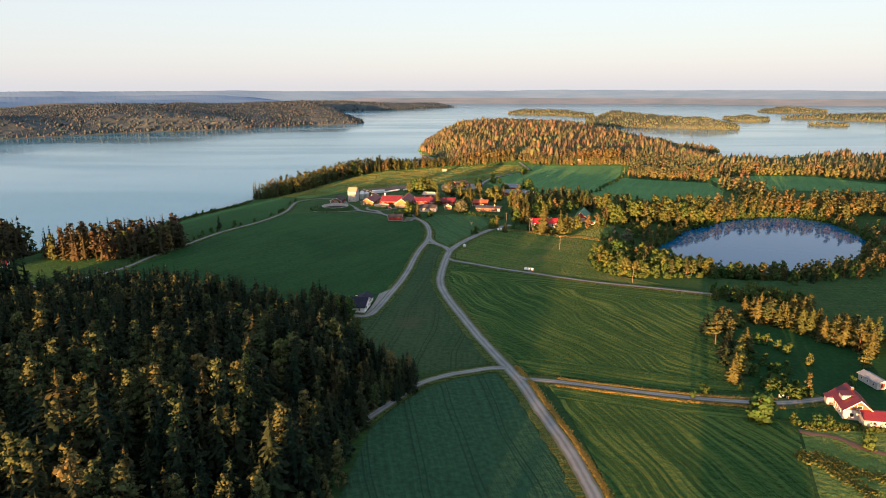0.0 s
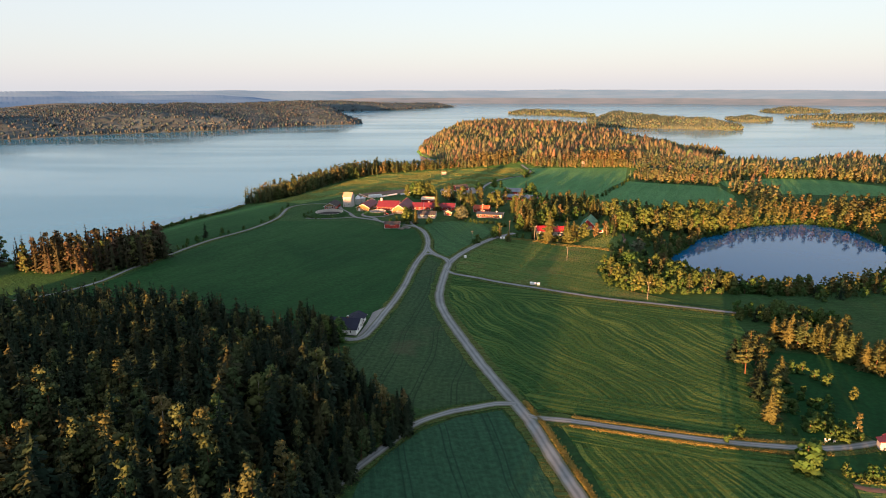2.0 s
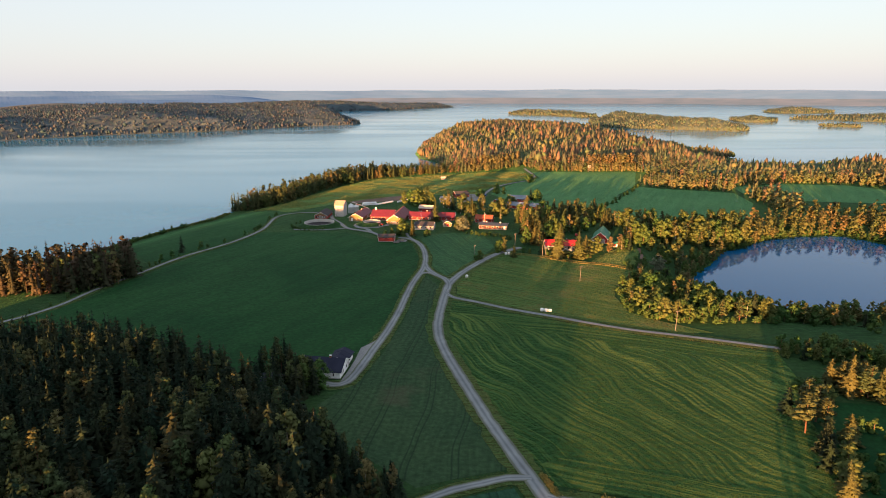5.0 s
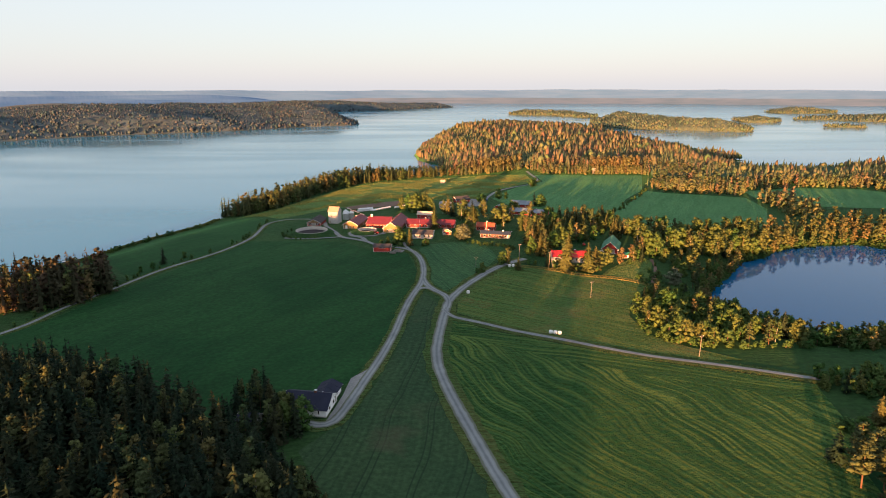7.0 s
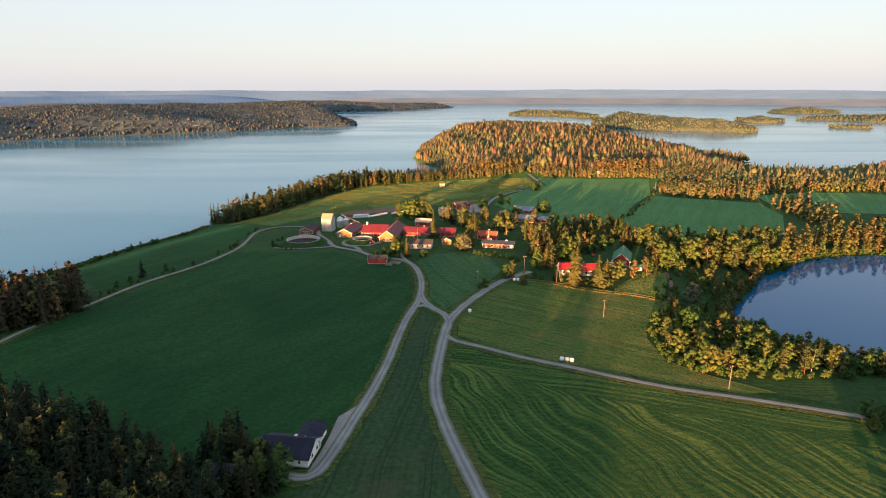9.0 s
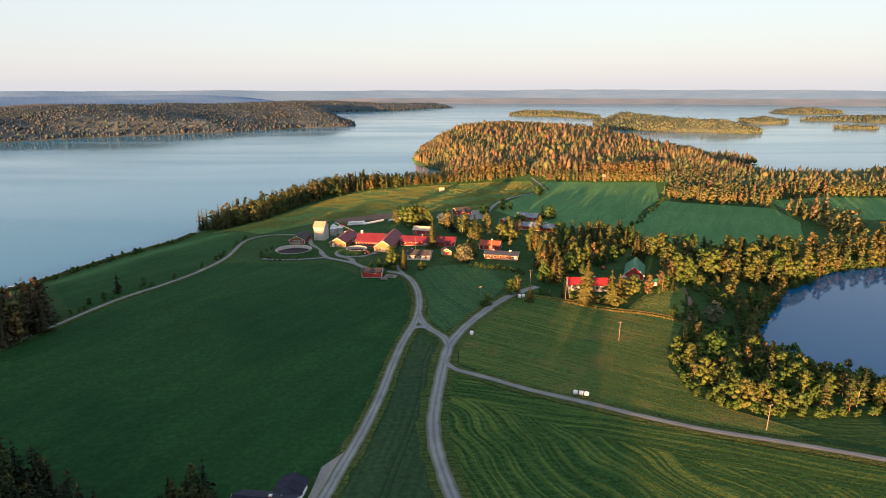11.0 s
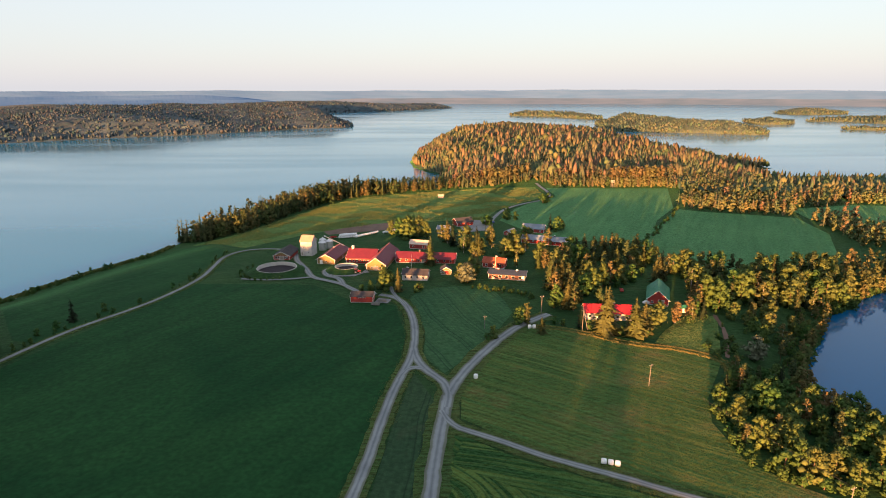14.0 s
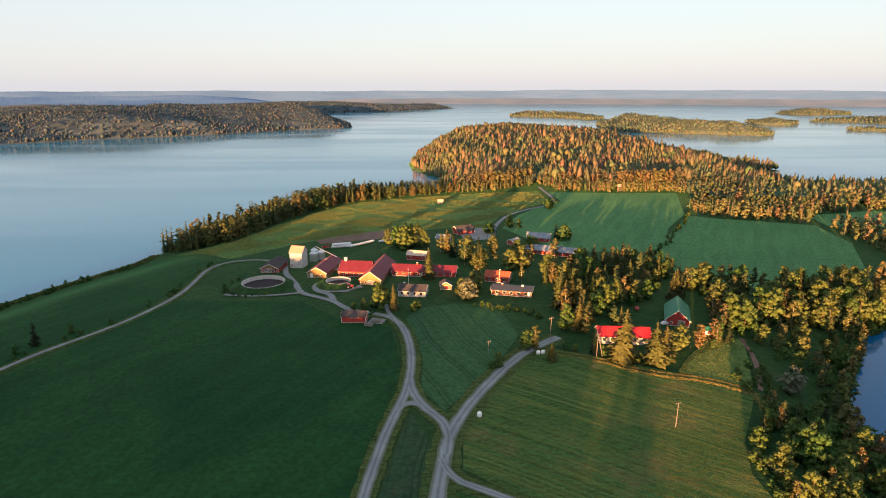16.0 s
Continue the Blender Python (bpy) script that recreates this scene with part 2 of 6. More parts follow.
# ground tone follows the haze painted into the woods above it
M_FARFLOOR = plain("hazed far wooded ground", (0.05, 0.075, 0.075), (0.08, 0.09, 0.085), 0.01, 0.95, fine=0.08)

# ---- the lie of the land ----
LAKE, POND = -14.0, -6.0
SHORE = [(-1500, -4900), (-620, -300), (-450, 150), (-335, 330), (-297, 400), (-258, 465), (-246, 488), (-238, 515), (-227, 545),
         (-207, 588), (-203, 612), (-189, 670), (-168, 750), (-138, 830), (-95, 868), (-40, 890), (0, 930), (5, 975), (-20, 1015), (-46, 1075), (-54, 1145), (-50, 1190), (-30, 1400), (0, 1600), (60, 1800),
         (190, 1900), (320, 1700), (345, 1420), (385, 1180), (412, 1100), (462, 1082), (474, 1055), (415, 1018), (368, 920), (420, 870), (520, 895), (640, 915), (850, 950), (1150, 930),
         (1600, 850), (2600, 600), (4900, 0), (4900, -4900)]
POND_EDGE = [(128, 374), (137, 388), (151, 405), (164, 422), (182, 446), (203, 459), (224, 477), (252, 487), (281, 491), (300, 468), (295, 420), (268, 380), (238, 350), (192, 328),
             (160, 330), (138, 350)]
KNOTS = np.array([(18, 205, 0.4), (30, 196, -0.4), (47, 328, -0.6), (10, 371, 0.8), (35, 411, 1.0), (72, 376, -0.6), (98, 307, -1.0), (129, 285, -0.6), (-40, 450, 1.2), (0, 491, 2), (-10, 484, 1.2), (0, 373, 0), (-16, 386, 1.5), (-108, 507, -2), (-88, 520, -2.5), (-90, 546, -2), (-3, 767, -4.7), (158, 637, 0), (-30, 250, 0), (80, 180, 0), (-195, 613, -10), (60, 100, 0), (-200, 150, 0), (-170, 330, -4), (230, 600, -3), (100, 900, -4), (400, 800, -2), (20, 640, 0)])


def signed(poly, x, y):
    """Distance to a polygon's edge, positive inside."""
    p = np.array(poly, float)
    best, inside = np.full(x.shape, 1e9), np.zeros(x.shape, bool)
    for (ax, ay), (bx, by) in zip(p, np.roll(p, -1, 0)):
        ex, ey = bx - ax, by - ay
        k = np.clip(((x - ax) * ex + (y - ay) * ey) / (ex * ex + ey * ey), 0, 1)
        best = np.minimum(best, np.hypot(x - ax - k * ex, y - ay - k * ey))
        cross = (ay > y) != (by > y)
        if ey:
            inside ^= cross & (x < ax + (y - ay) * ex / ey)
    return np.where(inside, best, -best)


def smooth(v):
    v = np.clip(v, 0, 1)
    return v * v * (3 - 2 * v)


def height(x, y):
    x, y = np.asarray(x, float), np.asarray(y, float)
    num, den = np.zeros(x.shape), np.full(x.shape, 0.05)
    for kx, ky, kz in KNOTS:
        w = np.exp(-((kx - x) ** 2 + (ky - y) ** 2) / 9800.0)
        num, den = num + w * kz, den + w
    z = num / den
    hill = np.exp(-(((x - 150) / 215) ** 2 + ((y - 1230) / 400) ** 2) ** 2)
    z = z + hill * (12 + 3.5 * np.sin(x / 41.0 + 1.4 * np.sin(y / 90.0)) * np.cos(y / 75.0 + 0.6))
    s = signed(SHORE, x, y)
    z = np.where(s > 0, LAKE + 0.5 * smooth(s / 4) + (z - LAKE - 0.5) * smooth(s / 55), LAKE + np.maximum(s, -60) * 0.1)
    p = signed(POND_EDGE, x, y)
    return np.where(p > 0, POND - 0.08 * np.minimum(p, 30), np.where(p > -30, POND - 0.15 + (z - POND + 0.15) * smooth(-p / 30), z))


def ground_z(x, y):
    return float(height(np.array([x]), np.array([y]))[0])


def mesh_object(name, verts, faces, mats, parent=None, slots=None, tint=None, smooth_faces=False):
    me = bpy.data.meshes.new(name)
    me.from_pydata([tuple(v) for v in verts] if not isinstance(verts, np.ndarray) else verts.tolist(), [], faces if isinstance(faces, list) else faces.tolist())
    for m in mats if isinstance(mats, (list, tuple)) else [mats]:
        me.materials.append(m)
    if slots is not None:
        me.polygons.foreach_set("material_index", np.asarray(slots, np.int32))
    if tint is not None:
        a = me.attributes.new("tint", "FLOAT", "POINT")
        a.data.foreach_set("value", np.asarray(tint, np.float32))
    if smooth_faces:
        me.polygons.foreach_set("use_smooth", np.ones(len(me.polygons), bool))
    me.update()
    ob = new(name, me)
    if parent:
        ob.parent = parent
    return ob


STEP = 8.0
def axis(lo, hi):
    core = np.arange(lo, hi + 1, STEP)
    out = STEP * 1.6 ** np.arange(1, 12)
    left, right = core[0] - np.cumsum(out), core[-1] + np.cumsum(out)
    return np.concatenate([left[left > -5200][::-1], core, right[right < 5600]])


gx, gy = axis(-480, 720), axis(-96, 1960)
GX, GY = np.meshgrid(gx, gy)
GZ = height(GX, GY)
n = len(gx)
idx = np.arange(GX.size).reshape(GX.shape)
quads = np.stack([idx[:-1, :-1], idx[:-1, 1:], idx[1:, 1:], idx[1:, :-1]], -1).reshape(-1, 4)
ground = tagged(mesh_object("ground", np.stack([GX, GY, GZ], -1).reshape(-1, 3), quads, M_GROUND, smooth_faces=True),
                "rough green meadow and woodland ground of the peninsula", "ground", kind="structure")
tagged(mesh_object("water", [(-9000, -5000, LAKE), (9000, -5000, LAKE), (9000, 9000, LAKE), (-9000, 9000, LAKE)], [(0, 1, 2, 3)], M_WATER),
       "wide calm lake with pale evening sky on it", "lake", kind="structure")
cxp, cyp = 215, 415
tagged(mesh_object("water", [(cxp + (x - cxp) * 1.08, cyp + (y - cyp) * 1.08, POND) for x, y in POND_EDGE], [list(range(len(POND_EDGE)))[::-1]], M_POND),
       "still dark blue pond ringed by trees", "pond", kind="structure")


def draped(name, poly, mat, lift, label, category):
    """A sheet laid on the ground inside a polygon, cut along the ground's own grid."""
    bm = bmesh.new()
    bm.faces.new([bm.verts.new((x, y, 0)) for x, y in poly])
    xs, ys = [p[0] for p in poly], [p[1] for p in poly]
    for k in range(int(min(xs) // STEP) + 1, int(max(xs) // STEP) + 1):
        bmesh.ops.bisect_plane(bm, geom=bm.verts[:] + bm.edges[:] + bm.faces[:], plane_co=(k * STEP, 0, 0), plane_no=(1, 0, 0))
    for k in range(int(min(ys) // STEP) + 1, int(max(ys) // STEP) + 1):
        bmesh.ops.bisect_plane(bm, geom=bm.verts[:] + bm.edges[:] + bm.faces[:], plane_co=(0, k * STEP, 0), plane_no=(0, 1, 0))
    hs = height(np.array([v.co.x for v in bm.verts]), np.array([v.co.y for v in bm.verts]))
    for v, h in zip(bm.verts, hs):
        v.co.z = h + lift
    me = bpy.data.meshes.new(name)
    bm.normal_update()
    if sum(f.normal.z for f in bm.faces) < 0:
        bmesh.ops.reverse_faces(bm, faces=bm.faces[:])
    bmesh.ops.triangulate(bm, faces=bm.faces[:])
    for f in bm.faces:
        f.smooth = True
    bm.to_mesh(me)
    bm.free()
    me.materials.append(mat)
    return tagged(new(name, me), label, category, kind="structure")


def spline(pts, step=3.0):
    """Catmull-Rom through the points."""
    p = np.array([pts[0], *pts, pts[-1]], float)
    out = []
    for a, b, c, d in zip(p, p[1:], p[2:], p[3:]):
        k = max(2, int(np.hypot(*(c - b)) / step))
        for t in np.arange(k) / k:
            out.append(0.5 * (2 * b + (c - a) * t + (2 * a - 5 * b + 4 * c - d) * t ** 2 + (3 * b - a - 3 * c + d) * t ** 3))
    return np.array(out + [p[-1]])


def ribbon(name, pts, width, mat, lift, label, category, ragged=0.0, seed=0):
    c = spline(pts)
    d = np.gradient(c, axis=0)
    d /= np.maximum(np.hypot(d[:, 0], d[:, 1]), 1e-6)[:, None]
    nrm = np.stack([-d[:, 1], d[:, 0]], 1)
    rng = np.random.default_rng(seed)
    across = np.array([-1, -0.75, -0.45, -0.2, 0, 0.2, 0.45, 0.75, 1.0])
    wob = 1 + ragged * rng.normal(size=(len(c), 2))
    half = np.where(across[None, :] < 0, wob[:, :1], wob[:, 1:]) * across[None, :] * width / 2
    x, y = c[:, 0, None] + nrm[:, 0, None] * half, c[:, 1, None] + nrm[:, 1, None] * half
    z = height(x, y) + lift + 0.05 * (1 - across[None, :] ** 2)
    i = np.arange(x.size).reshape(x.shape)
    f = np.stack([i[:-1, :-1], i[:-1, 1:], i[1:, 1:], i[1:, :-1]], -1).reshape(-1, 4)
    ob = mesh_object(name, np.stack([x, y, z], -1).reshape(-1, 3), f[:, ::-1], mat, smooth_faces=True)
    side = ob.data.attributes.new("across", "FLOAT", "POINT")
    side.data.foreach_set("value", np.abs(np.broadcast_to(across, x.shape)).astype(np.float32).ravel())
    return tagged(ob, label, category, kind="structure")


# ---- fields ----
R_MAIN = [(96, -240), (72, -100), (60, -30), (52, 20), (43, 75), (36.5, 118), (35, 131), (33.6, 142), (31.9, 152.5), (29.6, 163), (27.0, 175), (24.6, 187), (20.8, 200), (16.8, 212), (11.6, 229), (6.4, 248), (1.3, 267),
          (-2.0, 281), (-4.2, 294), (-4.7, 308), (-3.8, 322), (-2.9, 333), (-1.6, 345), (-0.6, 355), (1.0, 363), (3.8, 371), (7.2, 379.5), (11.6, 388.5), (16.6, 398), (22.5, 408), (29.0, 417.5), (36.8, 425.8), (46, 434)]
R_WEST = [(-45, 253), (-40, 251.5), (-35.6, 253.5), (-32.6, 264), (-29.5, 280), (-25.8, 299), (-22.8, 320), (-20.6, 343), (-18.6, 361), (-16.4, 374), (-14.2, 386), (-13.2, 399), (-13.4, 413), (-15.2, 430), (-19, 446), (-25, 457), (-33, 462)]
R_LINK = [(-13.2, 397), (-11.6, 388), (-8.2, 379.5), (-4.2, 373.5), (-1.0, 368), (0.3, 361), (-0.4, 352)]
R_FLARE = [(-17.2, 371), (-15.0, 378.5), (-11.5, 380.5), (-8, 379)]
R_EAST = [(-2.0, 350), (-0.2, 344.5), (3.4, 339.8), (9, 336.6), (17, 331.8), (27, 325.4), (44.8, 316.6), (61.6, 307.8), (77.4, 300.6), (94.1, 295.2), (111.9, 289), (130.5, 282)]
R_HOUSE = [(24, 192.5), (28, 191), (37.5, 189.2), (57.3, 183.6), (75, 179), (92, 176), (105, 175), (113, 176), (122, 178)]
R_FOREST = [(21, 200), (14.6, 199.8), (8, 197.6), (0.5, 195), (-6.6, 191), (-12, 186.4), (-18, 176.5), (-24.4, 167), (-30, 157), (-38, 140)]
R_SHORE = [(-250, 285), (-207, 312), (-190, 335), (-184, 360), (-174, 388), (-163, 420), (-150, 444), (-143, 460), (-137.5, 481), (-135.5, 500), (-137, 520), (-138.5, 541),
           (-134, 555), (-124, 561), (-108, 559), (-94, 545)]
R_YARD = [(-94, 545), (-90, 530), (-81.5, 513), (-73, 494), (-64, 487), (-54, 479), (-46, 469), (-35, 462)]
R_TANK = [(-73, 494), (-84, 491), (-98, 490), (-112, 493)]
R_LOOP = [(-54, 479), (-58, 490), (-66, 497), (-68, 508), (-60, 516), (-50, 510), (-44, 500)]
R_PATH = [(-19, 444), (-23, 455), (-27, 466), (-29, 478), (-30, 492)]
R_FAR = [(30, 600), (33.6, 629), (49, 682), (69, 712), (88, 729), (99, 750), (102, 778), (100, 802), (98, 825)]

F = [("field", [(-182, 345), (-200, 312), (-222, 292), (-212, 266), (-180, 275), (-140, 284), (-98, 266), (-62, 246), (-48, 240), (-40, 268), (-33, 285), (-27, 315), (-23, 345), (-18, 380),
                (-17, 410), (-24, 446), (-48, 456), (-70, 480), (-112, 484), (-134, 486), (-144, 448), (-160, 410), (-172, 375)], M_LAWN,
      "large smooth dark green sward in forest shade"),
     ("field", [(-43, 238), (-30, 215), (-9, 196), (2, 200), (16, 204), (8, 231.7), (-0, 257.6), (-6, 283.6), (-8, 309.6), (-7.5, 331.7), (-4, 355.8), (-12, 376),
                (-16.5, 345), (-20, 308), (-25, 280), (-30, 258)], M_CEREAL, "narrow grey-green crop strip with wheel tracks between gravel roads"),
     ("field", [(-28, 128), (-30, 60), (-10, 10), (46, 10), (40, 60), (31, 128), (27, 150), (21, 180), (16, 196), (2, 192), (-9, 184), (-18, 172), (-24, 160)],
      M_CEREAL2, "dark green cereal field beside the spruce forest"),
     ("field", [(27, 197), (20, 215), (10, 242.7), (3, 267.6), (-0.5, 289.5), (-1, 319.5), (2, 337.6), (19.9, 324.3), (44.7, 312), (77.4, 296.7), (111.9, 284.5), (126.7, 278.5),
                (121, 249), (110, 215), (98, 182), (75, 184), (45, 192)], M_SWATH, "bright green mown field with wavy swathe rows"),
     ("field", [(33, 188), (37, 165), (40, 130), (52, 60), (60, 10), (74, 10), (80, 80), (90, 129), (102.5, 159), (98, 170), (75, 177), (50, 183)], M_SWATH2,
      "sunlit mown green field with long tree shadows"),
     ("field", [(4, 345.6), (19.9, 332.4), (46.7, 319), (77.4, 304.6), (99.1, 297.4), (110.9, 298.3), (91.2, 312.4), (82.3, 323.5), (81.4, 343.5), (86.4, 358.6), (97.4, 376.6), (105.4, 390.6), (83.7, 402.2),
                (65.9, 411.6), (40, 424.1), (28, 412.1), (14, 387.9), (5, 367.8)], M_PASTURE, "grazed pasture with straw patches standing for low sunlight"),
     ("field", [(-1, 376), (-9, 390.1), (-9, 414.3), (-14, 440), (-18, 456), (-13, 469), (5, 475), (22, 474), (28, 452), (30, 436.3), (20, 412.1), (8, 390)], M_CEREAL3,
      "triangular crop field with curved wheel tracks"),
     ("field", [(-150, 438), (-168, 408), (-182, 412), (-234, 476), (-229, 514), (-217, 546), (-199, 586), (-190, 602), (-142, 560), (-142, 520), (-143, 486)], M_LAWN,
      "smooth green shore field beside a gravel track"),
     ("field", [(-134, 566), (-186, 606), (-150, 622), (-135, 670), (-110, 722), (-76, 764), (-36, 786), (14, 800), (60, 806), (94, 806), (96, 750), (66, 716),
                (44, 684), (30, 640), (0, 640), (-75, 622), (-104, 600)], M_HAY, "ripening yellow-green hay meadow behind the farm"),
     ("field", [(104, 800), (106, 750), (76, 716), (60, 690), (42, 640), (56, 606), (74, 570), (128, 572), (145, 590), (165, 640), (196, 690), (226, 788),
                (168, 790)], M_FARGREEN, "broad even green field with light streaks"),
     ("field", [(138, 582), (128, 560), (132, 500), (160, 500), (184, 510), (240, 532), (275, 600), (282, 654), (250, 666), (214, 676), (198, 686), (170, 640)],
      M_FARGREEN, "even green field with faint wheel lines"),
     ("field", [(-84, 600), (-40, 612), (-20, 628), (-30, 640), (-60, 632), (-90, 612)], M_SOIL, "ploughed brown soil behind the farm"),
     ("yard", [(14, 598), (34, 606), (37, 632), (24, 642), (10, 622)], M_GRAVEL, "pale gravel farmyard"),
     ("yard", [(-38, 254), (-36.6, 262), (-35.4, 271), (-34.6, 282), (-28, 291), (-26, 290), (-29, 276), (-33, 257), (-37, 250.5)], M_GRAVEL, "pale gravel drive beside the house"),
     ("yard", [(-34.5, 450.5), (-28, 449), (-26.5, 454.5), (-33, 457)], M_GRAVEL, "small gravel apron beside the storehouse"),
     ("yard", [(-66, 494), (-50, 494), (-44, 502), (-48, 512), (-60, 514), (-68, 506)], M_GRAVEL, "gravel cattle yard"),
     ("field", [(83.7, 403.2), (105.4, 391.6), (121.6, 433), (105.7, 431.3), (91.8, 415.2)], M_HAY, "rough tall grass beside the pasture"),
     ("field", [(103.5, 159.5), (91, 129), (82, 80), (84, 40), (170, 40), (165, 150), (128, 158)], M_HAY, "rough yellowish grass below the villa"),
     # garden lawn laid as a dark sheet, the shade being in its colour
     ("lawn", [(100, 166), (150, 152), (170, 170), (168, 232), (128, 240), (112, 236), (106, 205)], M_LAWN, "garden lawn, its shade painted as dark green"),
     ("headland", [(33, 195), (45, 192), (75, 184.5), (97.5, 182.5), (100, 189), (76, 196), (46, 205), (30, 209), (24, 206)], M_HEAD, "mown headland rows along the house road"),
     ("headland", [(5, 335.5), (20, 324), (44.7, 311.6), (77.4, 296.4), (111.9, 284.2), (125.8, 278.4), (122.5, 264), (108, 271), (74, 283), (41, 299), (17, 312), (1, 322)], M_HEAD, "mown headland rows along the field track"),
     ("headland", [(34, 187.5), (50, 182.6), (75, 176.6), (97, 170), (94, 163), (72, 169), (48, 174.5), (35, 178)], M_HEAD, "mown headland rows below the house road"),
     ("field", [(296, 690), (290, 650), (330, 610), (420, 590), (470, 620), (420, 700), (360, 708)], M_FARGREEN, "small green clearing in woodland")]
for k, (nm, poly, mat, lab) in enumerate(F):
    draped(nm, poly, mat, (0.20 if nm == "yard" else 0.06) + 0.004 * k, lab, {"yard": "yard", "lawn": "lawn"}.get(nm, "field"))
ribbon("track", [(107, 390), (112, 402), (117, 415), (121, 434)], 1.7, M_SOIL, 0.17, "reddish bare earth track", "track", 0.2, 60)
ribbon("track", [(38, 420), (49, 417), (59, 412), (68, 405.5), (79, 400.6), (88, 398.2), (97, 393.6), (102.6, 388.4), (104.4, 383.6), (102, 376), (96.2, 365)], 2.6, M_VERGE, 0.17, "pale dry grass margin round the pasture", "track", 0.15, 62)
ribbon("track", [(96, 147), (97.4, 145), (100.8, 140.4), (102.9, 134.4), (104.4, 129), (106, 120)], 2.2, M_VERGE, 0.17, "strip of tall yellow grass below the villa", "track", 0.25, 63)
ribbon("track", [(100, 146), (103.8, 142.9), (107, 138.4), (112.1, 135.6), (122, 132)], 2.0, M_VERGE, 0.17, "strip of tall yellow grass below the villa", "track", 0.25, 64)
ribbon("track", [(102.5, 158.4), (111.5, 155.3), (114, 151), (120, 147)], 2.4, M_SOIL, 0.17, "reddish bare strip in rough grass", "track", 0.3, 65)
ribbon("track", [(86, 405), (94, 416), (103, 424), (110, 434)], 2.0, M_VERGE, 0.17, "pale mown grass path", "track", 0.15, 61)
for k, (pts, w) in enumerate(((R_MAIN, 9.5), (R_WEST, 7.0), (R_EAST, 6.5), (R_HOUSE, 7.0), (R_FOREST, 5.2), (R_SHORE, 6.0), (R_LINK, 6.4))):
    ribbon("verge", pts, w, M_VERGE, 0.13 + 0.003 * k, "dry yellowish tall grass verge along gravel road", "verge", 0.09, k)
for k, (nm, pts, w) in enumerate((("road", R_MAIN, 4.5), ("road", R_WEST, 3.7), ("road", R_LINK, 3.9), ("road", R_FLARE, 3.2), ("road", R_EAST, 2.8), ("road", R_HOUSE, 2.8),
                                  ("road", R_FOREST, 2.9), ("road", R_SHORE, 2.6), ("road", R_YARD, 3.6), ("road", R_TANK, 2.6), ("road", R_LOOP, 3.6),
                                  ("road", R_FAR, 3.6), ("road", R_PATH, 2.2))):
    ribbon(nm, pts, w, M_ROAD, 0.30 + 0.004 * k, "pale grey compacted gravel farm road", "road", 0.05, 20 + k)


# ---- trees ----
def tri_mesh(name, v, t, mats, slots=None, tint=None, normals=None):
    """A mesh of triangles from arrays."""
    if normals is not None:
        v, t, normals = np.asarray(v, float), np.array(t), np.asarray(normals, float)
        face = np.cross(v[t[:, 1]] - v[t[:, 0]], v[t[:, 2]] - v[t[:, 0]])
        away = (face * normals[t].sum(1)).sum(1) < 0
        t[away] = t[away][:, ::-1]
    me = bpy.data.meshes.new(name)
    me.vertices.add(len(v))
    me.vertices.foreach_set("co", np.asarray(v, np.float32).ravel())
    me.loops.add(3 * len(t))
    me.loops.foreach_set("vertex_index", np.asarray(t, np.int32).ravel())
    me.polygons.add(len(t))
    me.polygons.foreach_set("loop_start", np.arange(len(t), dtype=np.int32) * 3)
    for m in mats:
        me.materials.append(m)
    if slots is not None:
        me.polygons.foreach_set("material_index", np.asarray(slots, np.int32))
    if tint is not None:
        a = me.attributes.new("tint", "FLOAT", "POINT")
        a.data.foreach_set("value", np.asarray(tint, np.float32))
    me.update(calc_edges=True)
    if normals is not None:
        # foliage is lit as a rounded mass, not card by card
        me.polygons.foreach_set("use_smooth", np.ones(len(t), bool))
        me.normals_split_custom_set_from_vertices(np.asarray(normals, np.float32).tolist())
    return me


def unit(n):
    n = np.asarray(n, float)
    return n / np.maximum(np.linalg.norm(n, axis=-1, keepdims=True), 1e-6)


def taper(path, radii, sides=5):
    """A tapered limb along a path."""
    v, t, nr = [], [], []
    for p, r in zip(path, radii):
        for k in range(sides):
            a = 2 * math.pi * k / sides
            nr.append((math.cos(a), math.sin(a), 0.0))
            v.append((p[0] + r * math.cos(a), p[1] + r * math.sin(a), p[2]))
    for i in range(len(path) - 1):
        for k in range(sides):
            a, b = i * sides + k, i * sides + (k + 1) % sides
            t += [(a, b, b + sides), (a, b + sides, a + sides)]
    return np.array(v), np.array(t), np.array(nr)


def merge(parts):
    v, t, nr, o = [], [], [], 0
    for pv, pt, pn in parts:
        v.append(pv)
        nr.append(pn)
        t.append(np.asarray(pt) + o)
        o += len(pv)
    return np.concatenate(v), np.concatenate(t), np.concatenate(nr)


